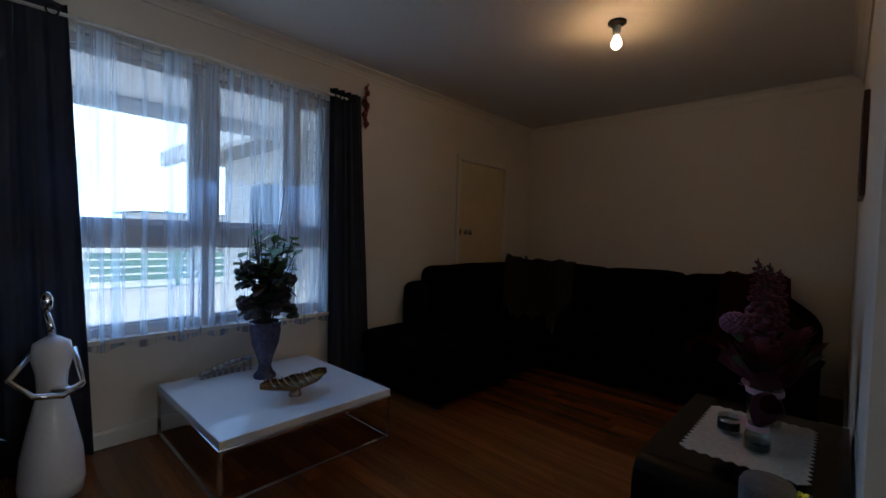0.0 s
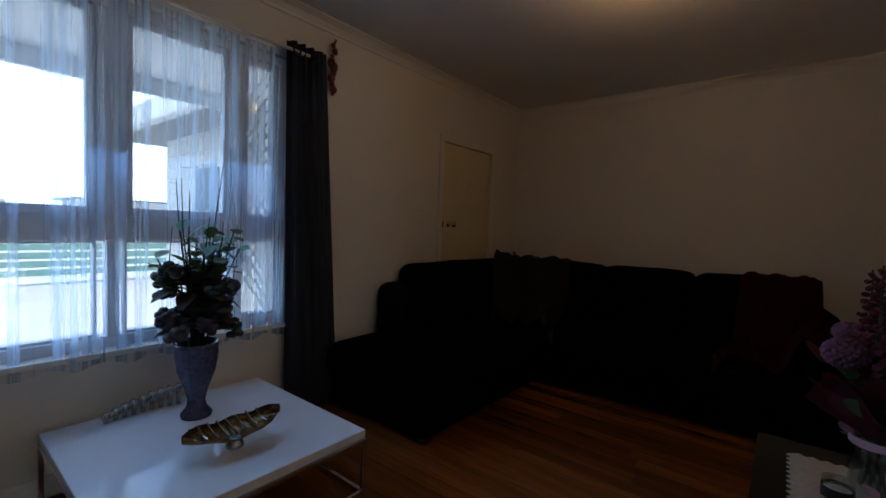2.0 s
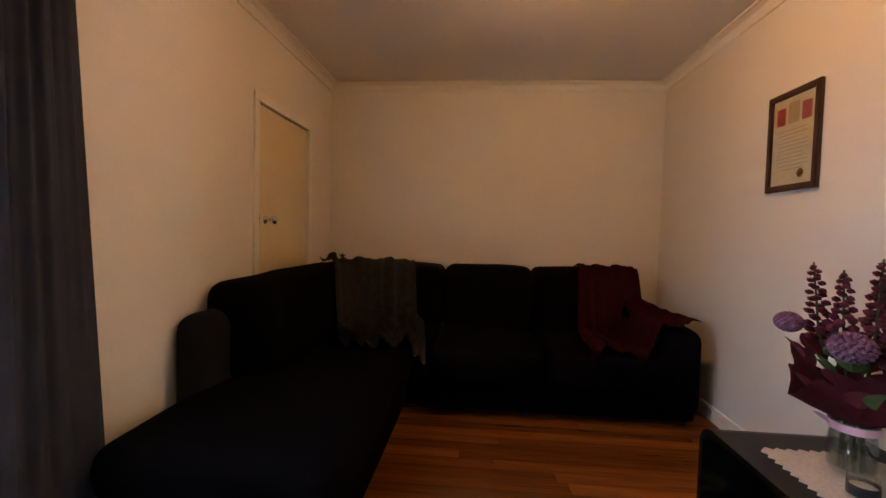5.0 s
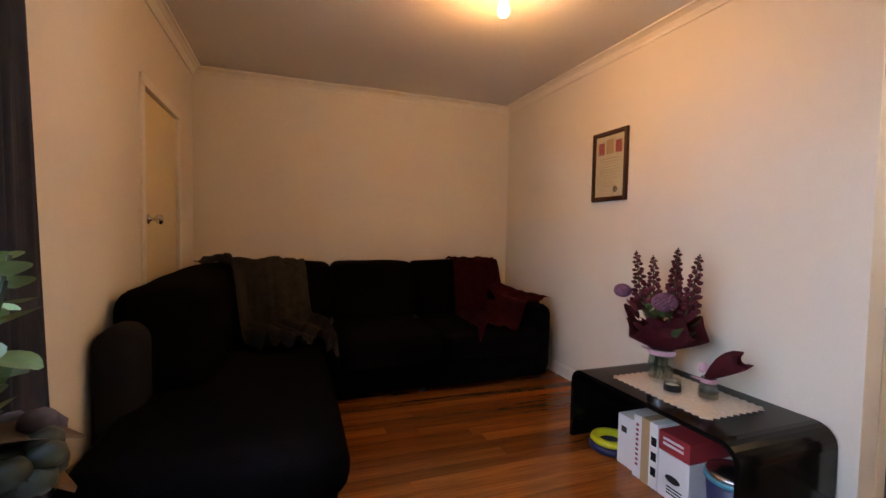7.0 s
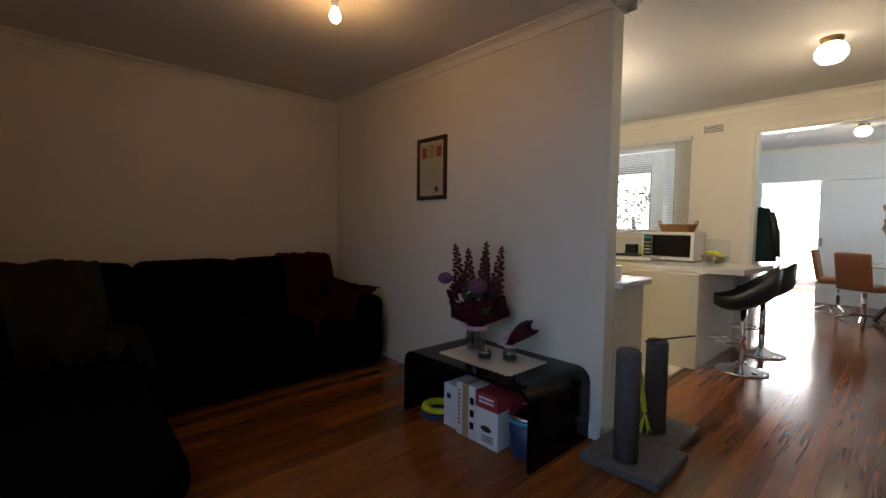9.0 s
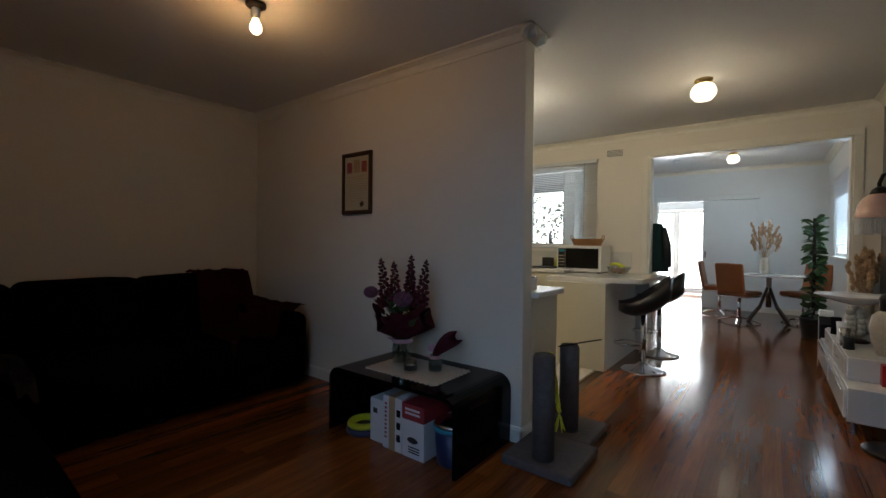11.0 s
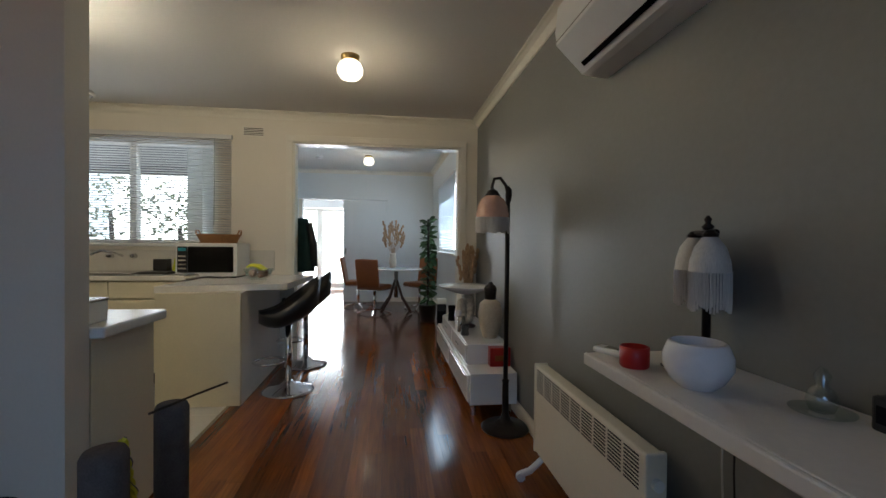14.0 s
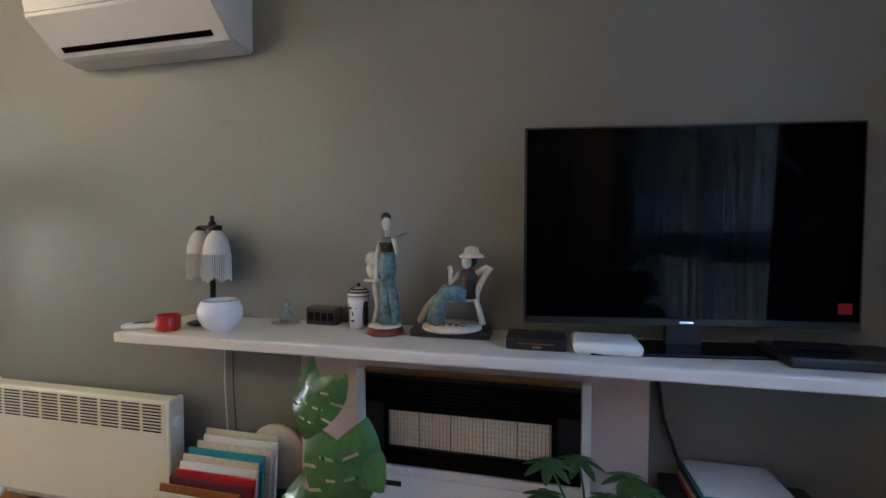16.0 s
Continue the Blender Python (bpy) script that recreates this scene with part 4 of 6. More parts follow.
part("ribbon", lathe([(0.034, 0.08), (0.035, 0.09), (0.034, 0.10)], 18, cap=False), M["pink"], bv, smooth=True)
part("bud", ico((0.0, 0.03, 0.14), 0.022, 2, (1, 1, 1.2), 0.2), M["pink"], bv)
bm = bmesh.new()
axis0, axis1 = Vector((0, 0.01, 0.10)), Vector((0.05, -0.125, 0.215))
dd = axis1 - axis0
e1 = dd.orthogonal().normalized()
e2 = dd.normalized().cross(e1)
rings = []
for j, r in enumerate((0.016, 0.034, 0.047, 0.052, 0.050, 0.036)):
    c = axis0 + dd * (j / 5)
    rings.append([bm.verts.new(c + (e1 * math.cos(a) + e2 * math.sin(a)) * r * (0.92 + 0.02 * j * math.sin(3 * a + 0.6) + 0.012 * j * math.sin(7 * a)) + dd.normalized() * 0.022 * j / 5 * math.sin(2 * a) + Vector((0, 0, 0.018 * math.sin(math.pi * j / 5)))) for a in [2 * math.pi * i / 24 for i in range(24)]])
for a, b in zip(rings, rings[1:]):
    for i in range(24):
        bm.faces.new((a[i], a[(i + 1) % 24], b[(i + 1) % 24], b[i]))
bmesh.ops.solidify(bm, geom=bm.faces[:], thickness=0.003)
part("lily", bm, M["wrap"], bv, "crimson paper-like lily", True)


# ---- under the side table ----
def carton(name, y0, y1, h, x0, x1, label):
    t = thing(name, ((x0 + x1) / 2, (y0 + y1) / 2, 0), label, "box", group="cartons under the table")
    part("carton", box(-(x1 - x0) / 2, -(y1 - y0) / 2, 0, (x1 - x0) / 2, (y1 - y0) / 2, h, bevel=0.003), M["cardboard"], t)
    return t, (x1 - x0) / 2, (y1 - y0) / 2


b1, hx, hy = carton("carton", 1.915, 2.035, 0.255, -0.52, -0.22, "plain white printed carton with dark mark")
part("printed_mark", box(-hx - 0.001, 0.0, 0.17, -hx, 0.035, 0.20), M["blackplastic"], b1)
b2, hx, hy = carton("carton", 1.765, 1.91, 0.305, -0.54, -0.22, "white carton with a tan tape strip")
part("tape", box(-hx - 0.001, -0.025, 0.0, -hx, 0.022, 0.305), M["tan"], b2, "tan tape strip")
part("tape_top", box(-hx, -0.025, 0.305, hx, 0.022, 0.306), M["tan"], b2)
for k in range(9):
    part("printed_bar", box(-hx - 0.001, 0.040, 0.06 + 0.024 * k, -hx, 0.056, 0.072 + 0.024 * k), M["cartonred"], b2)
for k in range(3):
    part("printed_picture", box(-hx - 0.001, -0.066, 0.06 + 0.07 * k, -hx, -0.036, 0.10 + 0.07 * k), M["darkgrey"], b2)
b3, hx, hy = carton("carton", 1.60, 1.76, 0.205, -0.54, -0.24, "white carton with a small picture below a red one")
part("picture", ico((-hx - 0.001, 0.0, 0.10), 0.05, 2, (0.03, 0.8, 0.35)), M["blackplastic"], b3, "printed picture")
for k in range(3):
    part("printed_bar", box(-hx - 0.001, -0.05, 0.03 + 0.014 * k, -hx, 0.03, 0.036 + 0.014 * k), M["darkgrey"], b3)
b4 = thing("carton", (-0.39, 1.68, 0.206), "flat dark red printed carton lying on a white one", "box", group="cartons under the table")
part("carton", box(-0.15, -0.08, 0, 0.15, 0.08, 0.088, bevel=0.003), M["cartonred"], b4)
for k in range(2):
    part("printed_bar", box(-0.151, -0.05, 0.032 + 0.022 * k, -0.15, 0.055, 0.044 + 0.022 * k), M["cardboard"], b4)
bk = thing("bucket", (-0.42, 1.49, 0), "navy plastic bucket with pale lid under the table", "bucket")
part("body", lathe([(0.085, 0), (0.09, 0.01), (0.105, 0.19)], 26), M["blue"], bk, smooth=True)
part("rim", lathe([(0.105, 0.185), (0.112, 0.188), (0.112, 0.205), (0.104, 0.207)], 26), M["teal"], bk, smooth=True)
part("lid", lathe([(0.108, 0.206), (0.102, 0.222), (0.05, 0.235), (0.01, 0.237)], 26), M["silver"], bk, "pale grey lid", True)
ring = thing("plastic_ring", (-0.46, 2.15, 0), "lime yellow and navy ball-track toy ring", "toy")
part("base", lathe([(0.10, 0.0), (0.112, 0.01), (0.112, 0.03), (0.10, 0.038), (0.05, 0.036)], 28), M["blue"], ring, smooth=True)
part("ring", lathe([(0.055, 0.045), (0.075, 0.072), (0.098, 0.07), (0.108, 0.05), (0.098, 0.040), (0.06, 0.040), (0.055, 0.045)], 28, cap=False), M["yellow"], ring, "lime yellow ring", True)

# ---- picture on the wall ----
pf = thing("framed_certificate", (-0.001, 2.757, 1.402), "dark wood framed certificate hanging on the wall", "picture")
for y0, y1, z0, z1 in ((-0.172, -0.142, 0, 0.49), (0.142, 0.172, 0, 0.49), (-0.142, 0.142, 0, 0.032), (-0.142, 0.142, 0.458, 0.49)):
    part("frame", box(-0.022, y0, z0, 0, y1, z1, bevel=0.005), M["framewood"], pf)
part("print", box(-0.010, -0.142, 0.032, -0.006, 0.142, 0.458), M["paper"], pf, "aged paper print")
for k, y in enumerate((0.085, 0.0, -0.085)):
    part("crest", box(-0.0112, y - (0.03 if k != 1 else 0.036), 0.33, -0.0100, y + (0.03 if k != 1 else 0.036), 0.415 if k != 1 else 0.43), M["cartonred" if k != 1 else "tan"], pf)
for k in range(11):
    w = 0.10 if k % 4 else 0.075
    part("text_line", box(-0.0108, -w, 0.105 + 0.019 * k, -0.0100, w, 0.109 + 0.019 * k), M["tan"], pf)
part("seal", ico((-0.0105, -0.06, 0.08), 0.022, 2, (0.05, 1, 1)), M["amber"], pf)
gp = part("glazing", box(-0.0145, -0.142, 0.032, -0.0135, 0.142, 0.458), M["glass"], pf)
gp.visible_shadow = False

# ---- scratching posts ----
s1 = thing("scratching_post", (-0.07, 1.085, 0), "grey carpeted cat scratching post with braided rope", "scratching post")
part("base", box(-0.205, -0.195, 0, 0.205, 0.195, 0.05, bevel=0.012), M["carpet"], s1)
part("post", lathe([(0.058, 0.05), (0.058, 0.585), (0.050, 0.60), (0.01, 0.602)], 24), M["carpet"], s1, smooth=True).location = (-0.10, 0.0, 0)
rb = bmesh.new()
for s in range(3):
    tube([(-0.035 + 0.008 * math.cos(0.9 * k + s * 2.1), -0.01 + 0.008 * math.sin(0.9 * k + s * 2.1) - 0.002 * k, 0.60 - 0.0125 * k) for k in range(26)], 0.006, 5, bm=rb)
for k in range(10):
    tube([(-0.035, -0.062, 0.285), (-0.035 + 0.03 * math.cos(k), -0.062 + 0.03 * math.sin(k), 0.19)], 0.003, 4, bm=rb)
part("rope", rb, M["yellow"], s1, "yellow and blue braided rope")
rb = bmesh.new()
tube([(-0.030 + 0.009 * math.cos(0.9 * k), -0.01 + 0.009 * math.sin(0.9 * k) - 0.002 * k, 0.60 - 0.0125 * k) for k in range(28)], 0.005, 5, bm=rb)
part("rope_strand", rb, M["blue"], s1)
s2 = thing("scratching_post", (0.31, 1.115, 0), "grey carpeted cat scratching post with a stick toy", "scratching post")
part("base", box(-0.165, -0.165, 0, 0.205, 0.165, 0.045, bevel=0.012), M["carpet"], s2)
part("post", lathe([(0.058, 0.045), (0.058, 0.55), (0.050, 0.567), (0.01, 0.569)], 24), M["carpet"], s2, smooth=True).location = (-0.04, 0.0, 0)
part("stick", tube([(-0.14, 0.03, 0.568), (0.02, -0.06, 0.578), (0.13, -0.14, 0.588)], 0.005, 6), M["twig"], s2, "thin brown stick toy")


# ---- grey wall: mantel, fire, television ----
shelf = thing("mantel_shelf", (-1.56, S, 0.838), "long off-white painted mantel shelf on the wall", "shelf")
part("board", box(-1.293, 0.001, 0.0, 1.29, 0.318, 0.030, bevel=0.003), M["mantel"], shelf)
part("front_edge", box(-1.293, 0.3185, -0.004, 1.292, 0.333, 0.0305, bevel=0.005), M["mantel"], shelf)
structure("chimney_base", box(-1.97, S, 0, -0.82, -0.50, 0.836), M["brick"], "pink rendered fireplace surround")
fi = thing("gas_heater", (-1.425, -0.498, 0), "silver framed gas fire with black louvred front", "heater")
part("body", box(-0.355, 0.0, 0.0, 0.355, 0.020, 0.735), M["blackplastic"], fi)
for x0, x1, z0, z1 in ((-0.378, -0.350, 0.0, 0.745), (0.350, 0.378, 0.0, 0.745)):
    part("frame", box(x0, 0, z0, x1, 0.035, z1, bevel=0.004), M["steel"], fi)
part("frame_top", box(-0.35, 0, 0.732, 0.35, 0.035, 0.745, bevel=0.004), M["brass"], fi, "dull brass top rail")
part("frame_mid", box(-0.35, 0, 0.395, 0.35, 0.035, 0.425, bevel=0.004), M["steel"], fi)
for k in range(7):
    part("louvre", box(-0.345, 0.018, 0.635 + 0.012 * k, 0.345, 0.030, 0.642 + 0.012 * k), M["blackgloss"], fi)
part("lower_panel", box(-0.35, 0.0, 0.03, 0.35, 0.030, 0.394, bevel=0.004), M["whiteplastic"], fi, "white enamel lower panel")
part("badge", box(0.22, 0.0301, 0.355, 0.30, 0.0325, 0.372), M["blackplastic"], fi)
bz = [(-0.28, 0.28, 0.612, 0.630), (-0.28, 0.28, 0.478, 0.490), (-0.28, -0.265, 0.49, 0.612), (0.265, 0.28, 0.49, 0.612)]
for x0, x1, z0, z1 in bz:
    part("bezel", box(x0, 0.018, z0, x1, 0.032, z1), M["blackgloss"], fi)
for k in range(5):
    part("plaque", box(-0.263 + 0.106 * k, 0.019, 0.491, -0.160 + 0.106 * k, 0.022, 0.611), M["grid"], fi, "tan radiant plaque")
for k in range(44):
    part("guard_wire", rod((-0.258 + 0.012 * k, 0.027, 0.49), (-0.258 + 0.012 * k, 0.027, 0.612), 0.0007, 4), M["silver"], fi)
for k in range(7):
    part("guard_wire", rod((-0.262, 0.0265, 0.502 + 0.016 * k), (0.262, 0.0265, 0.502 + 0.016 * k), 0.0007, 4), M["silver"], fi)
part("sloping_base", prism([(-0.35, 0.02), (0.35, 0.02), (0.35, 0.032), (-0.35, 0.032)], 0.43, 0.472), M["blackgloss"], fi)

tv = thing("television", (-2.057, -0.476, 0.868), "black flat television on a stand on the mantel", "television", rz=7.0)
tv.scale = (0.955, 1.0, 0.985)
part("back", box(-0.478, -0.045, 0.08, 0.478, -0.01, 0.640, bevel=0.008), M["blackplastic"], tv)
part("bezel", box(-0.480, -0.012, 0.066, 0.480, 0.0, 0.648, bevel=0.003), M["blackplastic"], tv)
part("screen", box(-0.472, 0.0, 0.088, 0.472, 0.0015, 0.641), M["screen"], tv, "dark glossy screen")
part("logo", box(-0.02, 0.0005, 0.074, 0.02, 0.0025, 0.080), M["chrome"], tv)
part("stand", box(-0.30, -0.06, 0.0, 0.30, 0.10, 0.010, bevel=0.004), M["blackgloss"], tv)
part("stand_neck", box(-0.05, -0.035, 0.008, 0.05, -0.012, 0.10), M["blackplastic"], tv)
part("red_sticker", box(-0.452, 0.0015, 0.11, -0.415, 0.003, 0.14), M["red"], tv, "red sticker")


def mantel_thing(name, x, y, label, category, rz=0.0):
    return thing(name, (x, y, 0.868), label, category, rz)


g = mantel_thing("set_top_box", -1.64, -0.415, "black media box with an orange light strip", "media box")
part("case", box(-0.085, -0.06, 0, 0.085, 0.06, 0.035, bevel=0.006), M["blackplastic"], g)
part("strip", box(-0.05, 0.06, 0.018, 0.05, 0.0615, 0.021), M["orange"], g)
part("badge", box(-0.015, 0.06, 0.007, 0.010, 0.0612, 0.014), M["silver"], g)
g = mantel_thing("router", -1.83, -0.41, "white rounded modem box on the mantel", "modem")
part("case", box(-0.09, -0.07, 0, 0.09, 0.07, 0.036, bevel=0.015, seg=3), M["whiteplastic"], g, smooth=True)
g = mantel_thing("disc_player", -2.40, -0.43, "dark slim player with remotes lying on it", "player")
part("case", box(-0.15, -0.09, 0, 0.15, 0.09, 0.028, bevel=0.006), M["blackplastic"], g)
part("remote", box(-0.02, -0.02, 0.028, 0.14, 0.03, 0.045, bevel=0.006), M["darkgrey"], g)
g = mantel_thing("remote_control", -0.31, -0.345, "white air-conditioner remote lying on the mantel", "remote", 25)
part("body", box(-0.065, -0.022, 0, 0.065, 0.022, 0.018, bevel=0.007), M["whiteplastic"], g)
part("buttons", box(-0.02, -0.012, 0.018, 0.03, 0.012, 0.020), M["silver"], g)
g = mantel_thing("red_pot", -0.42, -0.335, "small red ceramic pot on the mantel", "pot")
part("pot", lathe([(0.034, 0), (0.037, 0.004), (0.037, 0.052), (0.033, 0.054), (0.032, 0.006), (0.001, 0.005)], 24, cap=False), M["red"], g, smooth=True)
g = mantel_thing("sunglasses_case", -0.46, -0.44, "small dark oval tray on the mantel", "tray")
part("tray", lathe([(0.03, 0), (0.05, 0.008), (0.046, 0.010), (0.001, 0.006)], 20, cap=False), M["bronze"], g, smooth=True)
g = mantel_thing("white_bowl", -0.585, -0.385, "round white ceramic bowl on the mantel", "bowl")
g.scale = (0.92, 0.92, 0.92)
part("bowl", lathe([(0.040, 0), (0.060, 0.018), (0.078, 0.050), (0.078, 0.078), (0.066, 0.108), (0.058, 0.113), (0.070, 0.078), (0.055, 0.03), (0.001, 0.015)], 30, cap=False), M["ceramic"], g, smooth=True)
g = mantel_thing("table_lamp", -0.425, -0.535, "dark bronze lamp with two bead-fringed shades", "lamp")
part("base", lathe([(0.055, 0), (0.055, 0.01), (0.02, 0.03), (0.012, 0.05)], 24), M["bronze"], g, smooth=True)
part("stem", rod((0, 0, 0.04), (0, 0, 0.36), 0.011, 12), M["bronze"], g, smooth=True)
part("arm", rod((-0.055, 0.02, 0.352), (0.066, -0.01, 0.352), 0.008, 8), M["bronze"], g)
part("finial", lathe([(0.010, 0.36), (0.016, 0.368), (0.006, 0.378), (0.010, 0.388), (0.003, 0.398)], 12), M["bronze"], g, smooth=True)
for x, y, z in ((-0.046, 0.03, 0.335), (0.060, -0.008, 0.335)):
    sh = part("shade", lathe([(0.010, 0.012), (0.018, 0.004), (0.036, -0.022), (0.046, -0.058), (0.048, -0.085)], 22, at=(x, y, z), cap=False), M["fringe"], g, "frosted glass shade", True)
    fr = bmesh.new()
    for q in range(40):
        a = 2 * math.pi * q / 40
        rod((x + 0.047 * math.cos(a), y + 0.047 * math.sin(a), z - 0.083), (x + 0.047 * math.cos(a), y + 0.047 * math.sin(a), z - 0.165 - 0.02 * abs(math.sin(3 * a))), 0.0032, 4, bm=fr)
    part("bead_fringe", fr, M["fringe"], sh, "white bead fringe")
    part("cup", lathe([(0.016, 0.0), (0.02, 0.012), (0.01, 0.022)], 12, at=(x, y, z)), M["bronze"], sh)
g = mantel_thing("glass_dish", -0.755, -0.51, "small clear glass figurine on a glass plate", "ornament")
part("plate", lathe([(0.02, 0), (0.05, 0.006), (0.052, 0.009), (0.001, 0.006)], 24, cap=False), M["jar"], g, smooth=True)
part("figure", lathe([(0.018, 0.006), (0.026, 0.025), (0.022, 0.045), (0.010, 0.055), (0.014, 0.075), (0.004, 0.09)], 14), M["jar"], g, smooth=True)
g = mantel_thing("flip_clock", -0.885, -0.55, "black desk clock with four grey number tiles", "clock", -4)
part("case", box(-0.062, -0.025, 0, 0.062, 0.025, 0.062, bevel=0.006), M["blackplastic"], g)
for k in range(4):
    part("digit_tile", box(-0.052 + 0.027 * k, 0.025, 0.016, -0.030 + 0.027 * k, 0.0265, 0.046), M["darkgrey"], g)
g = mantel_thing("face_jar", -1.03, -0.525, "black and white painted lidded jar on the mantel", "jar")
g.scale = (0.84, 0.84, 0.97)
part("jar", lathe([(0.036, 0), (0.038, 0.01), (0.040, 0.07), (0.046, 0.095), (0.044, 0.11)], 26), M["ceramic"], g, smooth=True)
for k, (y, z, w, h) in enumerate(((0.010, 0.075, 0.007, 0.004), (-0.012, 0.075, 0.007, 0.004), (0.0, 0.030, 0.008, 0.004), (0.0, 0.055, 0.003, 0.008))):
    part("painted_mark", ico((0.008 + 1.1 * y, 0.0405 - 0.2 * abs(y), z), 1.0, 2, (w, 0.003, h)), M["blackplastic"], g)
part("painted_side", box(-0.046, 0.0, 0.01, -0.028, 0.03, 0.10, bevel=0.008), M["blackplastic"], g, "black painted side")
lid = part("lid", lathe([(0.046, 0.11), (0.045, 0.125), (0.03, 0.14), (0.008, 0.147)], 26), M["ceramic"], g, smooth=True)
for z, r in ((0.114, 0.0468), (0.127, 0.0455), (0.137, 0.036)):
    part("stripe", lathe([(r - 0.001, z), (r, z + 0.002), (r - 0.003, z + 0.006)], 26, cap=False), M["blackplastic"], lid, smooth=True)
part("knob", ico((0, 0, 0.153), 0.009, 2), M["blackplastic"], lid)

f1 = bmesh.new()
lathe([(0.072, 0.0), (0.074, 0.006), (0.070, 0.016), (0.060, 0.024)], 10, bm=f1)
paint(f1, 0)
lathe([(0.062, 0.024), (0.060, 0.030), (0.045, 0.034)], 20, bm=f1)
paint(f1, 1)
lathe([(0.040, 0.032), (0.032, 0.10), (0.027, 0.17), (0.033, 0.215), (0.030, 0.245), (0.024, 0.275), (0.030, 0.30), (0.026, 0.318)], 18, at=(-0.01, 0, 0), bm=f1)
tube([(-0.015, 0.01, 0.20), (-0.045, 0.02, 0.12), (-0.048, 0.02, 0.06), (-0.03, 0.02, 0.035)], 0.016, 8, bm=f1)
paint(f1, 2)
tube([(-0.01, 0, 0.315), (-0.008, 0, 0.345)], 0.011, 8, bm=f1)
ico((-0.006, 0.006, 0.362), 0.020, 2, (0.85, 0.9, 1.25), bm=f1)
tube([(0.02, 0, 0.305), (0.034, 0.01, 0.25), (0.030, 0.02, 0.19), (0.032, 0.02, 0.175)], 0.009, 8, bm=f1)
tube([(-0.035, 0, 0.305), (-0.055, 0.02, 0.27), (-0.045, 0.035, 0.315)], 0.009, 8, bm=f1)
tube([(0.045, 0, 0.03), (0.030, 0.0, 0.09), (0.042, 0.0, 0.15), (0.04, 0, 0.18)], 0.011, 8, bm=f1)
box(0.015, -0.03, 0.172, 0.075, 0.03, 0.180, bm=f1)
ico((0.055, 0, 0.21), 0.022, 2, (1, 1, 1.3), bm=f1)
ico((0.056, 0, 0.245), 0.026, 2, (1, 1, 1), 0.5, 6, bm=f1)
paint(f1, 1)
ico((-0.002, -0.004, 0.383), 0.022, 2, (0.9, 1, 0.75), bm=f1)
leaf((-0.05, 0.035, 0.315), (-0.105, 0.035, 0.332), 0.02, bm=f1)
paint(f1, 3)
paint(f1, 1)
tube([(0.022, 0.012, 0.185), (0.0, 0.034, 0.178), (-0.030, 0.026, 0.200), (-0.046, 0.016, 0.225)], 0.008, 8, bm=f1, r2=0.005)
tube([(-0.030, 0.020, 0.16), (-0.046, 0.022, 0.09), (-0.058, 0.020, 0.040)], 0.014, 8, bm=f1, r2=0.022)
paint(f1, 2)
tube([(0.012, 0.020, 0.295), (-0.008, 0.031, 0.272), (-0.028, 0.020, 0.297)], 0.007, 8, bm=f1)
lathe([(0.0255, 0.268), (0.030, 0.284), (0.0315, 0.300)], 18, at=(-0.01, 0, 0), bm=f1)
paint(f1, 3)
bmesh.ops.scale(f1, verts=f1.verts, vec=(0.86, 0.86, 1.0))
bmesh.ops.translate(f1, verts=f1.verts, vec=(-1.152, -0.465, 0.868))
solo("figurine", f1, [M["darkred"], M["ivory"], M["gown"], M["hair"]], "painted resin lady figurine in a teal gown", "figurine", True)

f2 = bmesh.new()
box(-0.145, -0.06, 0, 0.145, 0.06, 0.026, bevel=0.004, bm=f2)
paint(f2, 0)
lathe([(0.11, 0.026), (0.108, 0.036), (0.06, 0.038)], 24, bm=f2)
tube([(-0.115, 0.0, 0.04), (-0.10, 0, 0.09), (-0.085, 0, 0.13), (-0.10, 0, 0.17), (-0.125, 0, 0.215), (-0.14, 0, 0.235)], 0.011, 8, bm=f2)
tube([(-0.10, 0, 0.13), (-0.02, 0, 0.125), (0.05, 0, 0.12), (0.06, 0, 0.04)], 0.011, 8, bm=f2)
tube([(0.06, 0, 0.13), (0.10, 0, 0.09), (0.125, 0, 0.04)], 0.012, 8, bm=f2)
paint(f2, 1)
tube([(-0.055, 0.01, 0.14), (0.02, 0.02, 0.15), (0.045, 0.02, 0.10), (0.06, 0.02, 0.04)], 0.030, 10, bm=f2, r2=0.034)
paint(f2, 2)
lathe([(0.034, 0.13), (0.028, 0.17), (0.034, 0.205), (0.026, 0.225), (0.008, 0.235)], 16, at=(-0.06, 0.0, 0), bm=f2)
paint(f2, 3)
ico((-0.055, 0.008, 0.255), 0.022, 2, (0.85, 0.9, 1.2), bm=f2)
tube([(-0.03, 0, 0.215), (0.005, 0.02, 0.18), (0.0, 0.03, 0.225), (0.005, 0.03, 0.24)], 0.009, 8, bm=f2)
tube([(-0.09, 0, 0.215), (-0.125, 0.0, 0.235), (-0.145, 0, 0.225)], 0.010, 8, bm=f2)
lathe([(0.026, 0.0), (0.044, -0.004), (0.047, 0.002), (0.030, 0.012), (0.024, 0.030), (0.008, 0.034)], 20, at=(-0.07, -0.01, 0.272), bm=f2)
paint(f2, 1)
ico((-0.066, -0.010, 0.258), 0.024, 2, (1, 1, 1.1), bm=f2)
paint(f2, 3)
for k in range(14):
    ico((rnd.uniform(-0.09, 0.09), rnd.uniform(0.0, 0.05), rnd.uniform(0.036, 0.05)), rnd.uniform(0.006, 0.011), 1, bm=f2)
paint(f2, 4)
bmesh.ops.scale(f2, verts=f2.verts, vec=(0.88, 0.88, 0.94))
bmesh.ops.translate(f2, verts=f2.verts, vec=(-1.372, -0.49, 0.868))
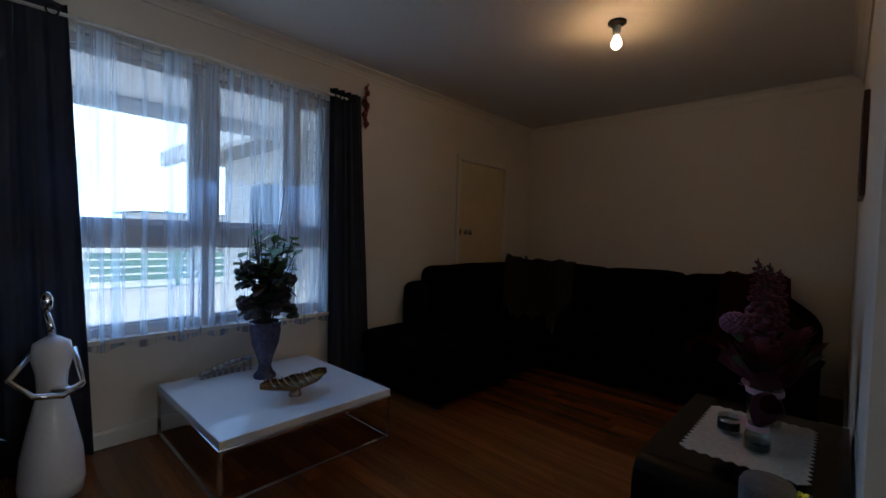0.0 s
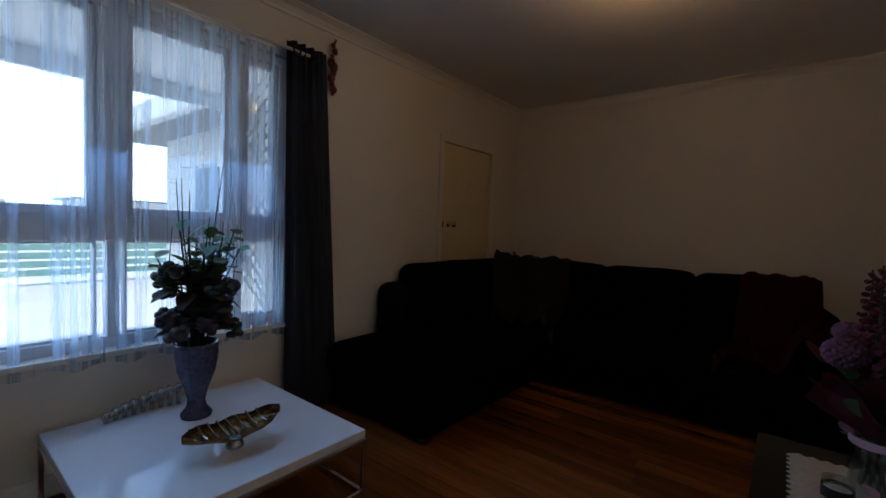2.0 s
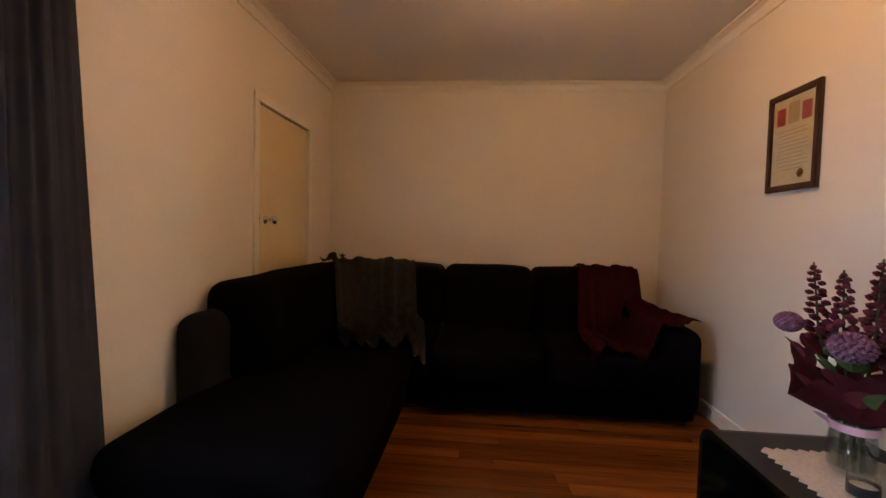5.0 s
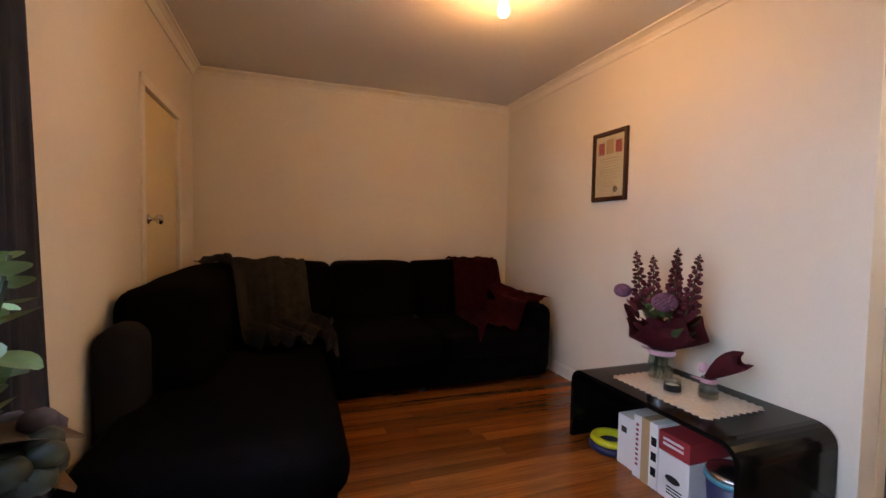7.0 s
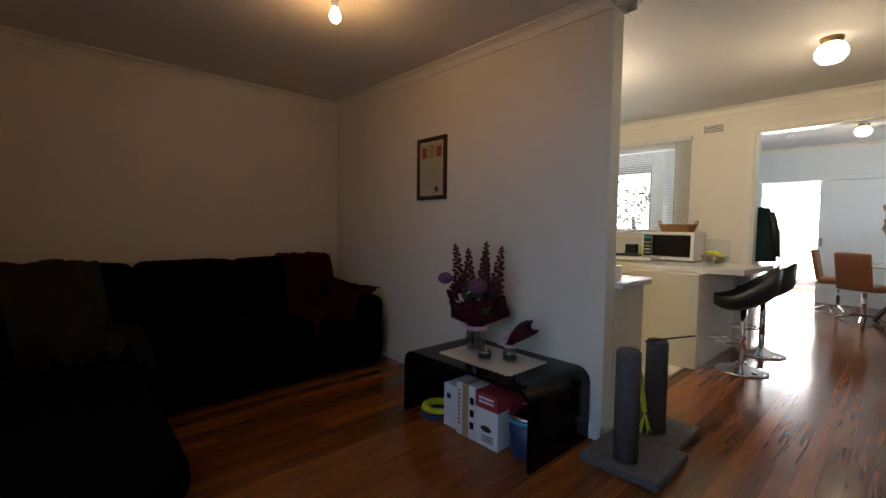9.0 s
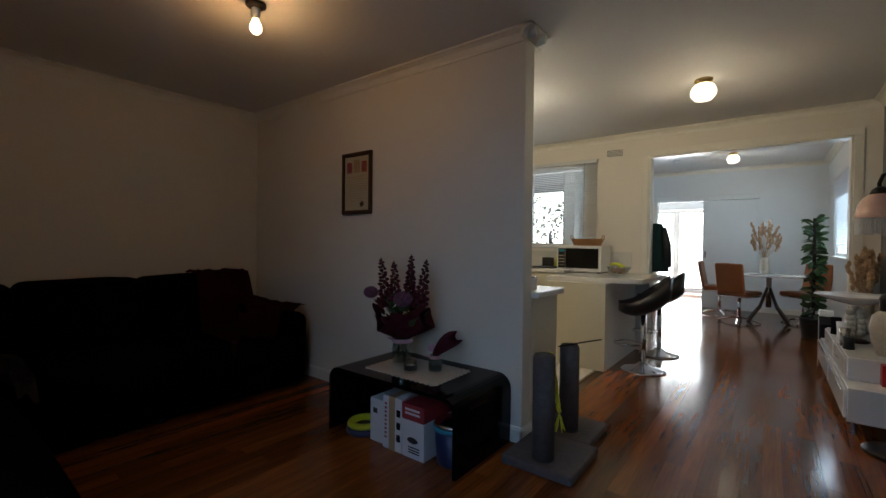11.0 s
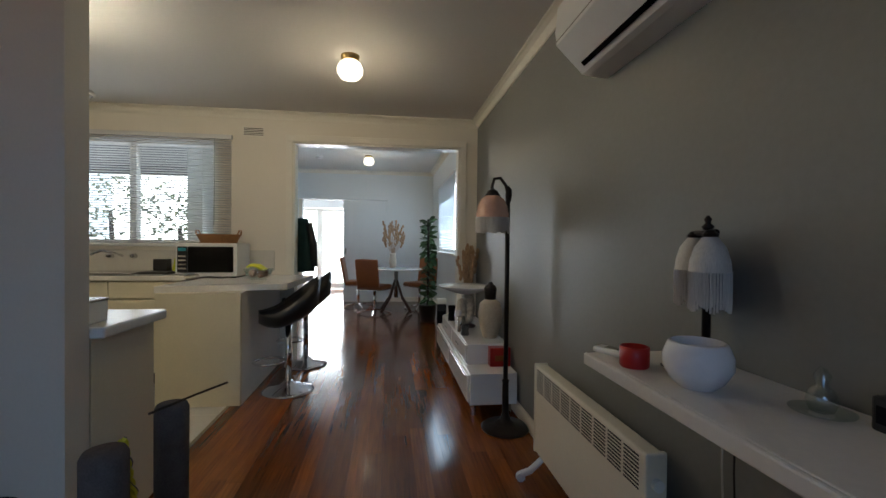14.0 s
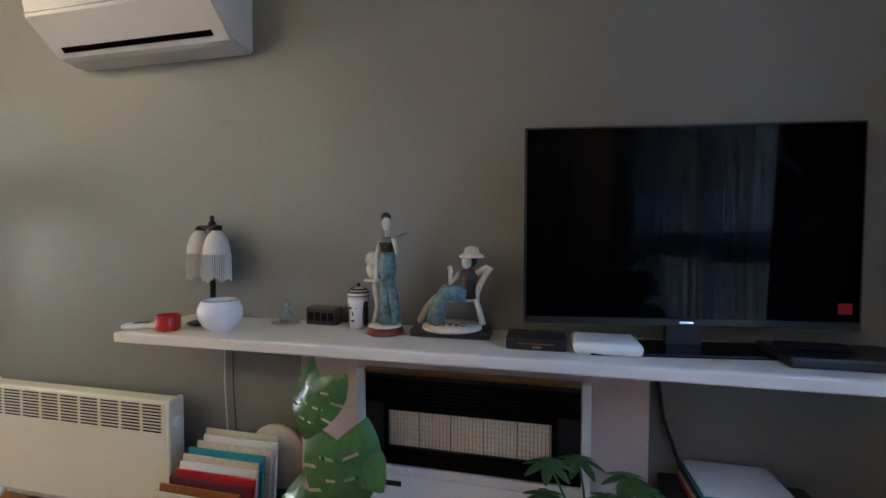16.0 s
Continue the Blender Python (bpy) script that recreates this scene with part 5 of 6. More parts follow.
solo("figurine", f2, [M["blackplastic"], M["ivory"], M["gown"], M["hair"], M["amber"]], "painted resin seated figurine with a wide white hat", "figurine", True)

# ---- air conditioner and panel heater ----
ac = thing("air_conditioner", (-0.163, S, 1.885), "white split-system air conditioner on the wall", "air conditioner")
ac.scale = (0.947, 1.0, 1.0)
pr = [(0.0, 0.30), (0.19, 0.30), (0.225, 0.27), (0.232, 0.17), (0.228, 0.115), (0.115, 0.006), (0.09, 0.0), (0.0, 0.0)]
bm = bmesh.new()
e = [[bm.verts.new((x, y, z)) for y, z in pr] for x in (-0.425, 0.425)]
for i in range(len(pr)):
    j = (i + 1) % len(pr)
    bm.faces.new((e[0][i], e[0][j], e[1][j], e[1][i]))
bm.faces.new(e[0])
bm.faces.new(e[1])
bmesh.ops.bevel(bm, geom=[x for x in bm.edges if abs(x.verts[0].co.x - x.verts[1].co.x) < 0.01 and x.verts[0].co.y > 0.05], offset=0.008, segments=2, affect="EDGES")
part("case", bm, M["whiteplastic"], ac)
sl = bmesh.new()
box(-0.36, -0.004, -0.010, 0.36, 0.004, 0.010, bm=sl)
bmesh.ops.transform(sl, matrix=pose(0, 0.137, 0.0270, -46, 0, 0), verts=sl.verts)
part("outlet_slot", sl, M["screen"], ac, "black outlet slot")
part("panel_seam", box(-0.42, 0.2272, 0.128, 0.42, 0.2312, 0.131), M["silver"], ac)
part("display", box(-0.40, 0.2225, 0.135, -0.345, 0.2320, 0.165), M["silver"], ac)
part("badge", box(-0.03, 0.2285, 0.20, 0.03, 0.2325, 0.207), M["silver"], ac)

ht = thing("panel_heater", (0.199, -0.49, 0), "cream panel convection heater on castor feet", "heater")
ht.scale = (0.94, 1.0, 1.01)
part("body", box(-0.505, -0.035, 0.11, 0.505, 0.030, 0.555, bevel=0.010), M["cream"], ht)
part("end_cap", box(-0.520, -0.038, 0.105, -0.500, 0.033, 0.560, bevel=0.006), M["cream"], ht)
part("end_cap", box(0.500, -0.038, 0.105, 0.520, 0.033, 0.560, bevel=0.006), M["cream"], ht)
for c in range(9):
    for r in range(9):
        part("slot", box(-0.478 + 0.108 * c, 0.029, 0.432 + 0.0125 * r, -0.388 + 0.108 * c, 0.0315, 0.4375 + 0.0125 * r), M["bronze"], ht)
for x in (-0.42, 0.42):
    ft = part("foot", tube([(x, -0.12, 0.035), (x, -0.08, 0.05), (x, 0.0, 0.12), (x, 0.08, 0.05), (x, 0.13, 0.035)], 0.018, 8), M["whiteplastic"], ht, smooth=True)
    for y in (-0.12, 0.13):
        wheel = lathe([(0.022, -0.012), (0.024, 0.0), (0.022, 0.012)], 16)
        bmesh.ops.transform(wheel, matrix=pose(x, y, 0.024, 0, 90, 0), verts=wheel.verts)
        part("castor", wheel, M["whiteplastic"], ft)
part("control_knob", rod((-0.522, 0.0, 0.47), (-0.540, 0.0, 0.47), 0.018, 14), M["whiteplastic"], ht)
for nm, x, mm, lab in (("cable", -0.47, M["blackplastic"], "thin black cable hanging below the mantel"), ("cable", -0.43, M["pipe"], "thin white cable hanging below the mantel")):
    solo(nm, tube([(x, S + 0.012, 0.836), (x + 0.004, S + 0.012, 0.6), (x - 0.01, S + 0.012, 0.35), (x + 0.01, S + 0.012, 0.02)], 0.0026, 6), mm, lab, "cable", True, "cables on the grey wall")
solo("cable", tube([(-2.0, S + 0.012, 0.836), (-2.03, S + 0.02, 0.62), (-2.12, S + 0.03, 0.35), (-2.16, S + 0.03, 0.05)], 0.006, 6), M["blackplastic"], "black television cables hanging below the mantel", "cable", True, "cables on the grey wall")
solo("cable", tube([(-2.66, -0.492, 1.80), (-2.65, -0.49, 1.55), (-2.66, -0.488, 1.3), (-2.66, -0.49, 0.872)], 0.005, 6), M["blackplastic"], "black cable looping down the pier", "cable", True, "cables on the grey wall")

# ---- records, plaque, plants by the fire ----
cr = thing("record_crate", (-0.565, -0.37, 0), "dark timber crate of vinyl records on the floor", "crate")
part("base", box(-0.18, -0.14, 0, 0.18, 0.14, 0.02), M["framewood"], cr)
for b in ((-0.18, -0.14, 0.02, 0.18, -0.125, 0.22), (-0.18, 0.125, 0.02, 0.18, 0.14, 0.22), (-0.18, -0.125, 0.02, -0.165, 0.125, 0.22), (0.165, -0.125, 0.02, 0.18, 0.125, 0.22)):
    part("side", box(*b, bevel=0.003), M["framewood"], cr)
cols = ("paper", "cardboard", "ivory", "teal", "paper", "cardboard", "red", "crimson", "orange", "paper")
for k, c in enumerate(cols):
    y = -0.472 + 0.0235 * k
    sl = thing("record_sleeve", (-0.565 + 0.012 * math.sin(5 * k), y, 0.1), "thin printed cardboard record sleeve", "record", group="records in the crate")
    sb = box(-0.155, -0.004, -0.075, 0.155, 0.004, 0.24 + 0.115 * (1 - k / 9), bevel=0.001, seg=1)
    bmesh.ops.rotate(sb, verts=sb.verts, matrix=Matrix.Rotation(radians(6), 3, "X"))
    part("sleeve", sb, M[c], sl)
pl = thing("stone_plaque", (-0.69, -0.545, 0), "round pale stone plaque on a dark block", "plaque")
part("block", box(-0.09, -0.04, 0, 0.09, 0.04, 0.24, bevel=0.006), M["blackplastic"], pl)
dsk = lathe([(0.118, -0.012), (0.122, 0.0), (0.118, 0.012)], 40)
bmesh.ops.transform(dsk, matrix=pose(0, 0.0, 0.358, 90, 0, 0), verts=dsk.verts)
part("disc", dsk, M["stoneware"], pl, "speckled pale stone disc", True)


def split_leaf(size, holes=True):
    """A heart-shaped blade with slits and holes between the veins, in the xy plane, tip towards -y."""
    bm = bmesh.new()
    nt, ns = 30, 8
    for side in (-1, 1):
        grid = []
        for i in range(nt + 1):
            t = i / nt
            w = 0.50 * size * math.sin(math.pi * (0.18 + 0.82 * t) ** 0.85) ** 0.8 + 0.004 * (1 - t)
            row = []
            for k in range(ns + 1):
                r = k / ns
                x = side * w * r
                y = 0.30 * size - size * t + 0.26 * size * r * (1 - t) ** 2 - 0.03 * size * r * r
                row.append(bm.verts.new((x, y, -0.55 * (x * x) / size - 0.35 * (y - 0.2 * size) ** 2 / size + 0.004 * math.sin(9 * t + 2 * r) * r)))
            grid.append(row)
        for i in range(nt):
            for k in range(ns):
                band = i % 7
                slit = holes and 4 < i < nt - 5 and ((band == 3 and k >= 5 and i > 9) or (band == 0 and 1 <= k <= 3))
                if not slit:
                    bm.faces.new((grid[i][k], grid[i][k + 1], grid[i + 1][k + 1], grid[i + 1][k]))
    bmesh.ops.remove_doubles(bm, verts=[v for v in bm.verts if abs(v.co.x) < 0.0005], dist=0.0004)
    loose = [v for v in bm.verts if not v.link_faces]
    bmesh.ops.delete(bm, geom=loose, context="VERTS")
    return bm


mo = thing("monstera", (-1.03, -0.30, 0), "potted monstera with glossy split leaves by the fire", "plant")
part("pot", lathe([(0.06, 0), (0.085, 0.14), (0.09, 0.15), (0.08, 0.15), (0.07, 0.12)], 24), M["blackplastic"], mo, smooth=True)
for k, (x, y, z, rx, ry, rz, s) in enumerate(((0.04, 0.02, 0.715, 66, 14, 165, 0.185), (-0.055, 0.05, 0.525, 72, -8, 187, 0.235), (0.09, 0.03, 0.40, 55, 30, 150, 0.11), (-0.14, 0.03, 0.52, 50, -35, 200, 0.10), (0.13, 0.02, 0.36, 50, 30, 140, 0.10))):
    stem = part("stem", tube([(0, 0, 0.14), (x * 0.3, y * 0.2, z * 0.6), (x, y - 0.03, z + s * 0.2)], 0.005, 6), M["leaf"], mo)
    lf = part("leaf", split_leaf(s, k < 2), M["bigleaf"], stem, "glossy split leaf", True)
    lf.matrix_basis = pose(x, y, z, rx, ry, rz)
sf = thing("umbrella_plant", (-1.80, -0.33, 0), "potted plant with small green leaflets by the fire", "plant")
part("pot", lathe([(0.06, 0), (0.085, 0.14), (0.09, 0.15), (0.08, 0.15), (0.07, 0.12)], 24), M["blackplastic"], sf, smooth=True)
rnd = random.Random(12)
for k in range(11):
    a = rnd.uniform(0, 6.28)
    top = Vector((0.15 * math.cos(a) * rnd.uniform(0.3, 1), 0.08 * math.sin(a) + 0.03, rnd.uniform(0.40, 0.62)))
    stem = part("stem", tube([(0, 0, 0.14), (top.x * 0.4, top.y * 0.4, top.z * 0.7), tuple(top)], 0.0035, 5), M["leaf"], sf)
    for q in range(7):
        b = 2 * math.pi * q / 7 + a
        part("leaflet", leaf(top, top + Vector((0.07 * math.cos(b), 0.07 * math.sin(b), -0.015)), 0.028, 0.01), M["leaf"], stem)
ma = thing("low_cabinet", (-2.22, -0.50, 0), "dark low cabinet under the mantel", "cabinet")
part("body", box(-0.20, -0.095, 0, 0.20, 0.10, 0.44, bevel=0.005), M["blackplastic"], ma)
part("door", box(-0.19, 0.10, 0.03, 0.19, 0.112, 0.42, bevel=0.003), M["blackplastic"], ma)
for k, (c, h) in enumerate((("cartonred", 0.012), ("paper", 0.010), ("blackplastic", 0.012), ("teal", 0.010), ("cardboard", 0.008))):
    solo("magazine", box(-2.34 + 0.006 * k, -0.58, 0.4405 + 0.012 * k, -2.07 - 0.004 * k, -0.41 + 0.003 * k, 0.4405 + 0.012 * k + h, bevel=0.001, seg=1), M[c], "printed magazine in a stack on the cabinet", "magazine", group="magazines on the cabinet")


# ---- passage: low unit and floor lamp ----
un = thing("tv_unit", (1.365, S, 0), "white gloss stepped low unit with drawers against the wall", "low unit")
part("lower_body", box(0, 0.02, 0.09, 1.85, 0.35, 0.305, bevel=0.006), M["whitelac"], un)
part("upper_body", box(0.22, 0.02, 0.3055, 1.55, 0.33, 0.455, bevel=0.006), M["whitelac"], un)
for k in range(2):
    dr = part("drawer", box(0.02 + 0.92 * k, 0.35, 0.11, 0.91 + 0.92 * k, 0.366, 0.29, bevel=0.004), M["whitelac"], un)
    part("handle", box(0.05 + 0.92 * k, 0.366, 0.270, 0.88 + 0.92 * k, 0.378, 0.284, bevel=0.003), M["chrome"], dr, "chrome bar handle")
for k in range(2):
    dr = part("drawer", box(0.24 + 0.66 * k, 0.33, 0.32, 0.88 + 0.66 * k, 0.343, 0.445, bevel=0.004), M["whitelac"], un)
    part("handle", box(0.50 + 0.66 * k, 0.343, 0.385, 0.62 + 0.66 * k, 0.353, 0.393), M["chrome"], dr)
for x in (0.08, 1.77):
    for y in (0.06, 0.31):
        part("foot", rod((x, y, 0), (x, y, 0.09), 0.022, 12), M["silver"], un)
fl = thing("floor_lamp", (1.20, -0.45, 0), "dark bronze floor lamp with a fringed peach shade", "floor lamp")
part("base", lathe([(0.15, 0), (0.155, 0.012), (0.14, 0.024), (0.07, 0.035), (0.035, 0.06), (0.022, 0.10), (0.020, 0.30), (0.024, 0.31), (0.016, 0.32)], 28), M["bronze"], fl, smooth=True)
part("pole", rod((0, 0, 0.3), (0, 0, 1.50), 0.015, 14), M["bronze"], fl, smooth=True)
part("scroll", ico((0, -0.005, 1.50), 0.030, 2, (0.6, 0.7, 1.9), 0.4, 5), M["bronze"], fl, smooth=True)
part("arm", tube([(0, 0, 1.50), (0, 0.015, 1.56), (0, 0.05, 1.605), (0, 0.09, 1.60), (0, 0.105, 1.55), (0, 0.10, 1.50)], 0.010, 8), M["bronze"], fl, smooth=True)
sh = part("shade", lathe([(0.020, 1.505), (0.040, 1.497), (0.072, 1.470), (0.094, 1.428), (0.101, 1.385), (0.106, 1.382), (0.104, 1.352)], 30, at=(0, 0.10, 0), cap=False), M["shade"], fl, "banded peach glass shade", True)
part("gallery", lathe([(0.012, 1.535), (0.034, 1.52), (0.050, 1.49), (0.044, 1.488)], 20, at=(0, 0.10, 0)), M["bronze"], sh, smooth=True)
fr = bmesh.new()
for q in range(64):
    a = 2 * math.pi * q / 64
    rod((0.103 * math.cos(a), 0.10 + 0.103 * math.sin(a), 1.353), (0.103 * math.cos(a), 0.10 + 0.103 * math.sin(a), 1.275 - 0.022 * abs(math.sin(4 * a))), 0.0042, 4, bm=fr)
part("bead_fringe", fr, M["fringe"], sh, "white bead fringe")

cb = thing("compote_bowl", (2.25, -0.38, 0.4555), "white shallow bowl on an ivory figural stem", "bowl")
part("foot", lathe([(0.085, 0), (0.088, 0.012), (0.06, 0.026), (0.05, 0.03)], 26), M["framewood"], cb, smooth=True)
bm = bmesh.new()
for k in range(16):
    ico((0.035 * math.cos(2.1 * k), 0.035 * math.sin(2.1 * k), 0.045 + 0.014 * k), 0.034, 1, (1, 1, 1.1), 0.5, 6, bm=bm)
rod((0, 0, 0.02), (0, 0, 0.31), 0.03, 12, bm=bm)
part("stem", bm, M["ivory"], cb, "ivory figural stem", True)
part("bowl", lathe([(0.03, 0.285), (0.10, 0.30), (0.20, 0.335), (0.245, 0.355), (0.247, 0.362), (0.20, 0.345), (0.10, 0.315), (0.001, 0.308)], 36, cap=False), M["ceramic"], cb, smooth=True)
v2 = thing("floor_vase", (1.80, -0.49, 0.4555), "beige stoneware vase with dark neck on the unit", "vase")
part("body", lathe([(0.052, 0), (0.058, 0.012), (0.085, 0.11), (0.094, 0.19), (0.080, 0.265), (0.045, 0.30)], 28), M["stoneware"], v2, smooth=True)
part("neck", lathe([(0.045, 0.298), (0.044, 0.33), (0.050, 0.38), (0.040, 0.405), (0.020, 0.415), (0.016, 0.43), (0.005, 0.435)], 24), M["bronze"], v2, "dark glazed neck", True)
rbx = thing("red_box", (1.56, -0.50, 0.3055), "small bright red box on the low unit", "box")
part("body", box(-0.045, -0.075, 0, 0.045, 0.075, 0.135, bevel=0.004), M["red"], rbx)
part("label", box(-0.046, -0.04, 0.04, -0.045, 0.04, 0.08), M["orange"], rbx)
for x, y, h, r, c in ((1.90, -0.31, 0.075, 0.032, "blackplastic"), (2.02, -0.30, 0.13, 0.030, "silver"), (2.12, -0.29, 0.16, 0.028, "ceramic"), (2.55, -0.30, 0.14, 0.034, "darkgrey")):
    cd = thing("candle_holder", (x, y, 0.4555), {"blackplastic": "squat black candle holder", "silver": "silver candle holder cup", "ceramic": "white fluted candle cup", "darkgrey": "dark grey candle holder"}[c] + " on the unit", "candle holder", group="candle holders")
    part("cup", lathe([(r, 0), (r * 1.05, 0.006), (r * 0.9, h * 0.5), (r * 1.1, h), (r * 0.95, h), (r * 0.8, h * 0.5), (0.001, h * 0.4)], 20, cap=False), M[c], cd, smooth=True)
    part("candle", lathe([(r * 0.6, h * 0.3), (r * 0.6, h * 0.85)], 14), M["ivory"], cd)
sp = thing("speaker", (3.36, -0.30, 0), "slim black tower speaker with pale top", "speaker")
part("cabinet", box(-0.045, -0.055, 0, 0.045, 0.055, 0.50, bevel=0.006), M["blackplastic"], sp)
part("grille", box(-0.047, -0.045, 0.05, -0.045, 0.045, 0.42), M["darkgrey"], sp)
part("top", box(-0.045, -0.055, 0.5005, 0.045, 0.055, 0.56, bevel=0.01), M["whiteplastic"], sp)


def dried(name, x, y, z, h, spread, label, seed, pot):
    d = thing(name, (x, y, z), label, "dried flowers")
    part("vase", lathe([(0.05, 0), (0.065, 0.10), (0.05, 0.22), (0.06, 0.26), (0.05, 0.26), (0.05, 0.2)], 22), M[pot], d, smooth=True)
    rnd = random.Random(seed)
    for k in range(24):
        a, r = rnd.uniform(0, 6.28), spread * rnd.uniform(0.15, 1)
        tp = Vector((r * math.cos(a), r * math.sin(a), h * rnd.uniform(0.62, 1) - 0.2 * r))
        stem = part("stem", tube([(0, 0, 0.22), (tp.x * 0.35, tp.y * 0.35, tp.z * 0.6), tuple(tp)], 0.003, 4), M["straw"], d)
        bm = bmesh.new()
        for q in range(6):
            ico((tp.x * (1 - 0.05 * q) + rnd.uniform(-0.012, 0.012), tp.y * (1 - 0.05 * q) + rnd.uniform(-0.012, 0.012), tp.z - 0.028 * q), 0.017, 1, (1, 1, 1.7), 0.4, bm=bm)
        part("plume", bm, M["straw"], stem)


dried("dried_bouquet", 2.84 - 0.10, -0.50, 0.4555, 0.72, 0.13, "dried flower bouquet in a vase on the unit", 31, "stoneware")

# ---- kitchen ----
pn = thing("peninsula_cabinet", (0.325, 2.2, 0), "cream kitchen base cabinet behind the dividing wall", "cabinet")
part("carcass", box(-0.205, -0.90, 0.10, 0.185, 1.2, 0.848), M["cabinet"], pn)
part("kickboard", box(-0.205, -0.88, 0.003, 0.155, 1.2, 0.10), M["cabinet"], pn)
for k in range(4):
    dd2 = part("door", box(0.185, -0.885 + 0.52 * k, 0.11, 0.202, -0.375 + 0.52 * k, 0.84, bevel=0.004), M["cabinet"], pn)
    part("handle", box(0.202, -0.80 + 0.52 * k, 0.77, 0.216, -0.68 + 0.52 * k, 0.782), M["silver"], dd2)
solo("peninsula_worktop", box(0.113, 1.255, 0.849, 0.528, 3.42, 0.889, bevel=0.008), M["stonetop"], "white laminate worktop on the cabinet", "worktop")
tn = thing("canister", (0.20, 1.38, 0.889), "pale canister standing on the worktop", "canister")
part("body", box(-0.06, -0.05, 0, 0.06, 0.05, 0.075, bevel=0.006), M["whiteplastic"], tn)
part("lid", box(-0.062, -0.052, 0.0755, 0.062, 0.052, 0.085, bevel=0.003), M["silver"], tn)
br = thing("breakfast_bar", (1.77, 1.35, 0), "cream panelled breakfast bar base", "bar")
part("end_panel", box(-0.015, 0, 0.003, 0.015, 0.57, 0.815, bevel=0.002), M["cabinet"], br)
part("back_panel", box(0.016, 0.0, 0, 1.105, 0.030, 0.815), M["white"], br)
part("carcass", box(0.016, 0.031, 0.003, 0.50, 0.57, 0.815), M["cabinet"], br)
solo("breakfast_worktop", prism([(1.76, 1.93), (1.98, 1.08), (2.872, 1.03), (2.872, 1.93)], 0.816, 0.862), M["stonetop"], "white laminate breakfast bar top", "worktop")
bn = thing("sink_bench", (2.57, 3.13, 0), "cream kitchen bench cabinets under the window", "cabinet")
part("carcass", box(-0.27, -1.18, 0.10, 0.30, 1.135, 0.858), M["cabinet"], bn)
part("kickboard", box(-0.22, -1.18, 0.003, 0.30, 1.135, 0.10), M["bronze"], bn)
for k in range(4):
    dd2 = part("door", box(-0.29, -1.17 + 0.575 * k, 0.12, -0.27, -0.60 + 0.575 * k, 0.70, bevel=0.004), M["cabinet"], bn)
    part("handle", box(-0.303, -1.10 + 0.575 * k, 0.65, -0.29, -0.97 + 0.575 * k, 0.662), M["silver"], dd2)
    part("drawer", box(-0.29, -1.17 + 0.575 * k, 0.715, -0.27, -0.60 + 0.575 * k, 0.85, bevel=0.004), M["cabinet"], bn, "cream drawer front")
solo("sink_worktop", box(2.26, 1.94, 0.859, 2.872, 4.265, 0.899, bevel=0.006), M["stonetop"], "white laminate worktop under the kitchen window", "worktop")
structure("splashback", box(2.868, 1.40, 0.90, 2.879, 4.265, 1.10), M["tile"], "pale tiled splashback")
sk = thing("sink", (2.57, 2.75, 0.90), "stainless steel sink with wall taps", "sink")
part("basin", box(-0.20, -0.35, 0.0, 0.20, 0.35, 0.008, bevel=0.003), M["silver"], sk)
part("drainer", box(-0.18, -0.33, 0.0085, 0.0, 0.33, 0.012), M["chrome"], sk)
part("spout", tube([(0.29, 0, 0.14), (0.20, 0.02, 0.17), (0.08, 0.06, 0.19), (0.0, 0.09, 0.16)], 0.010, 8), M["chrome"], sk, smooth=True)
for y in (-0.10, 0.10):
    part("tap", rod((0.30, y, 0.14), (0.24, y, 0.14), 0.024, 12, 0.016), M["chrome"], sk, smooth=True)
mw = thing("microwave", (2.64, 1.88, 0.862), "white microwave with dark door on the bench", "microwave")
part("body", box(-0.13, -0.255, 0.012, 0.22, 0.255, 0.305, bevel=0.006), M["whiteplastic"], mw)
part("door", box(-0.142, -0.225, 0.05, -0.13, 0.15, 0.275, bevel=0.003), M["blackgloss"], mw, "dark glass door")
part("control_panel", box(-0.142, 0.155, 0.05, -0.13, 0.235, 0.275, bevel=0.003), M["blackplastic"], mw)
part("display", box(-0.1435, 0.163, 0.235, -0.142, 0.227, 0.262), M["teal"], mw)
for r in range(4):
    part("button_row", box(-0.1435, 0.163, 0.075 + 0.036 * r, -0.142, 0.227, 0.09 + 0.036 * r), M["silver"], mw)
for y in (-0.22, 0.22):
    part("foot", box(-0.11, y - 0.02, 0, 0.18, y + 0.02, 0.012), M["blackplastic"], mw)
bs = thing("wicker_basket", (2.68, 1.84, 1.167), "oval brown wicker basket on the microwave", "basket")
bm = bmesh.new()
for k in range(8):
    tube([((0.085 + 0.003 * k) * math.cos(a), (0.15 + 0.005 * k) * math.sin(a), 0.006 + 0.010 * k) for a in [2 * math.pi * q / 28 for q in range(29)]], 0.006, 5, bm=bm)
box(-0.08, -0.14, 0, 0.08, 0.14, 0.006, bm=bm)
part("weave", bm, M["wicker"], bs)
for s in (-1, 1):
    part("handle", tube([(-0.05, s * 0.175, 0.075), (-0.03, s * 0.185, 0.115), (0.03, s * 0.185, 0.115), (0.05, s * 0.175, 0.075)], 0.006, 6), M["wicker"], bs)
dk = thing("dish_rack", (2.62, 2.26, 0.90), "dark dish drying tray with a caddy by the sink", "dish rack")
part("tray", box(-0.16, -0.10, 0, 0.16, 0.16, 0.015, bevel=0.004), M["blackplastic"], dk)
part("caddy", box(0.02, 0.0, 0.015, 0.10, 0.12, 0.12, bevel=0.004), M["blackplastic"], dk)
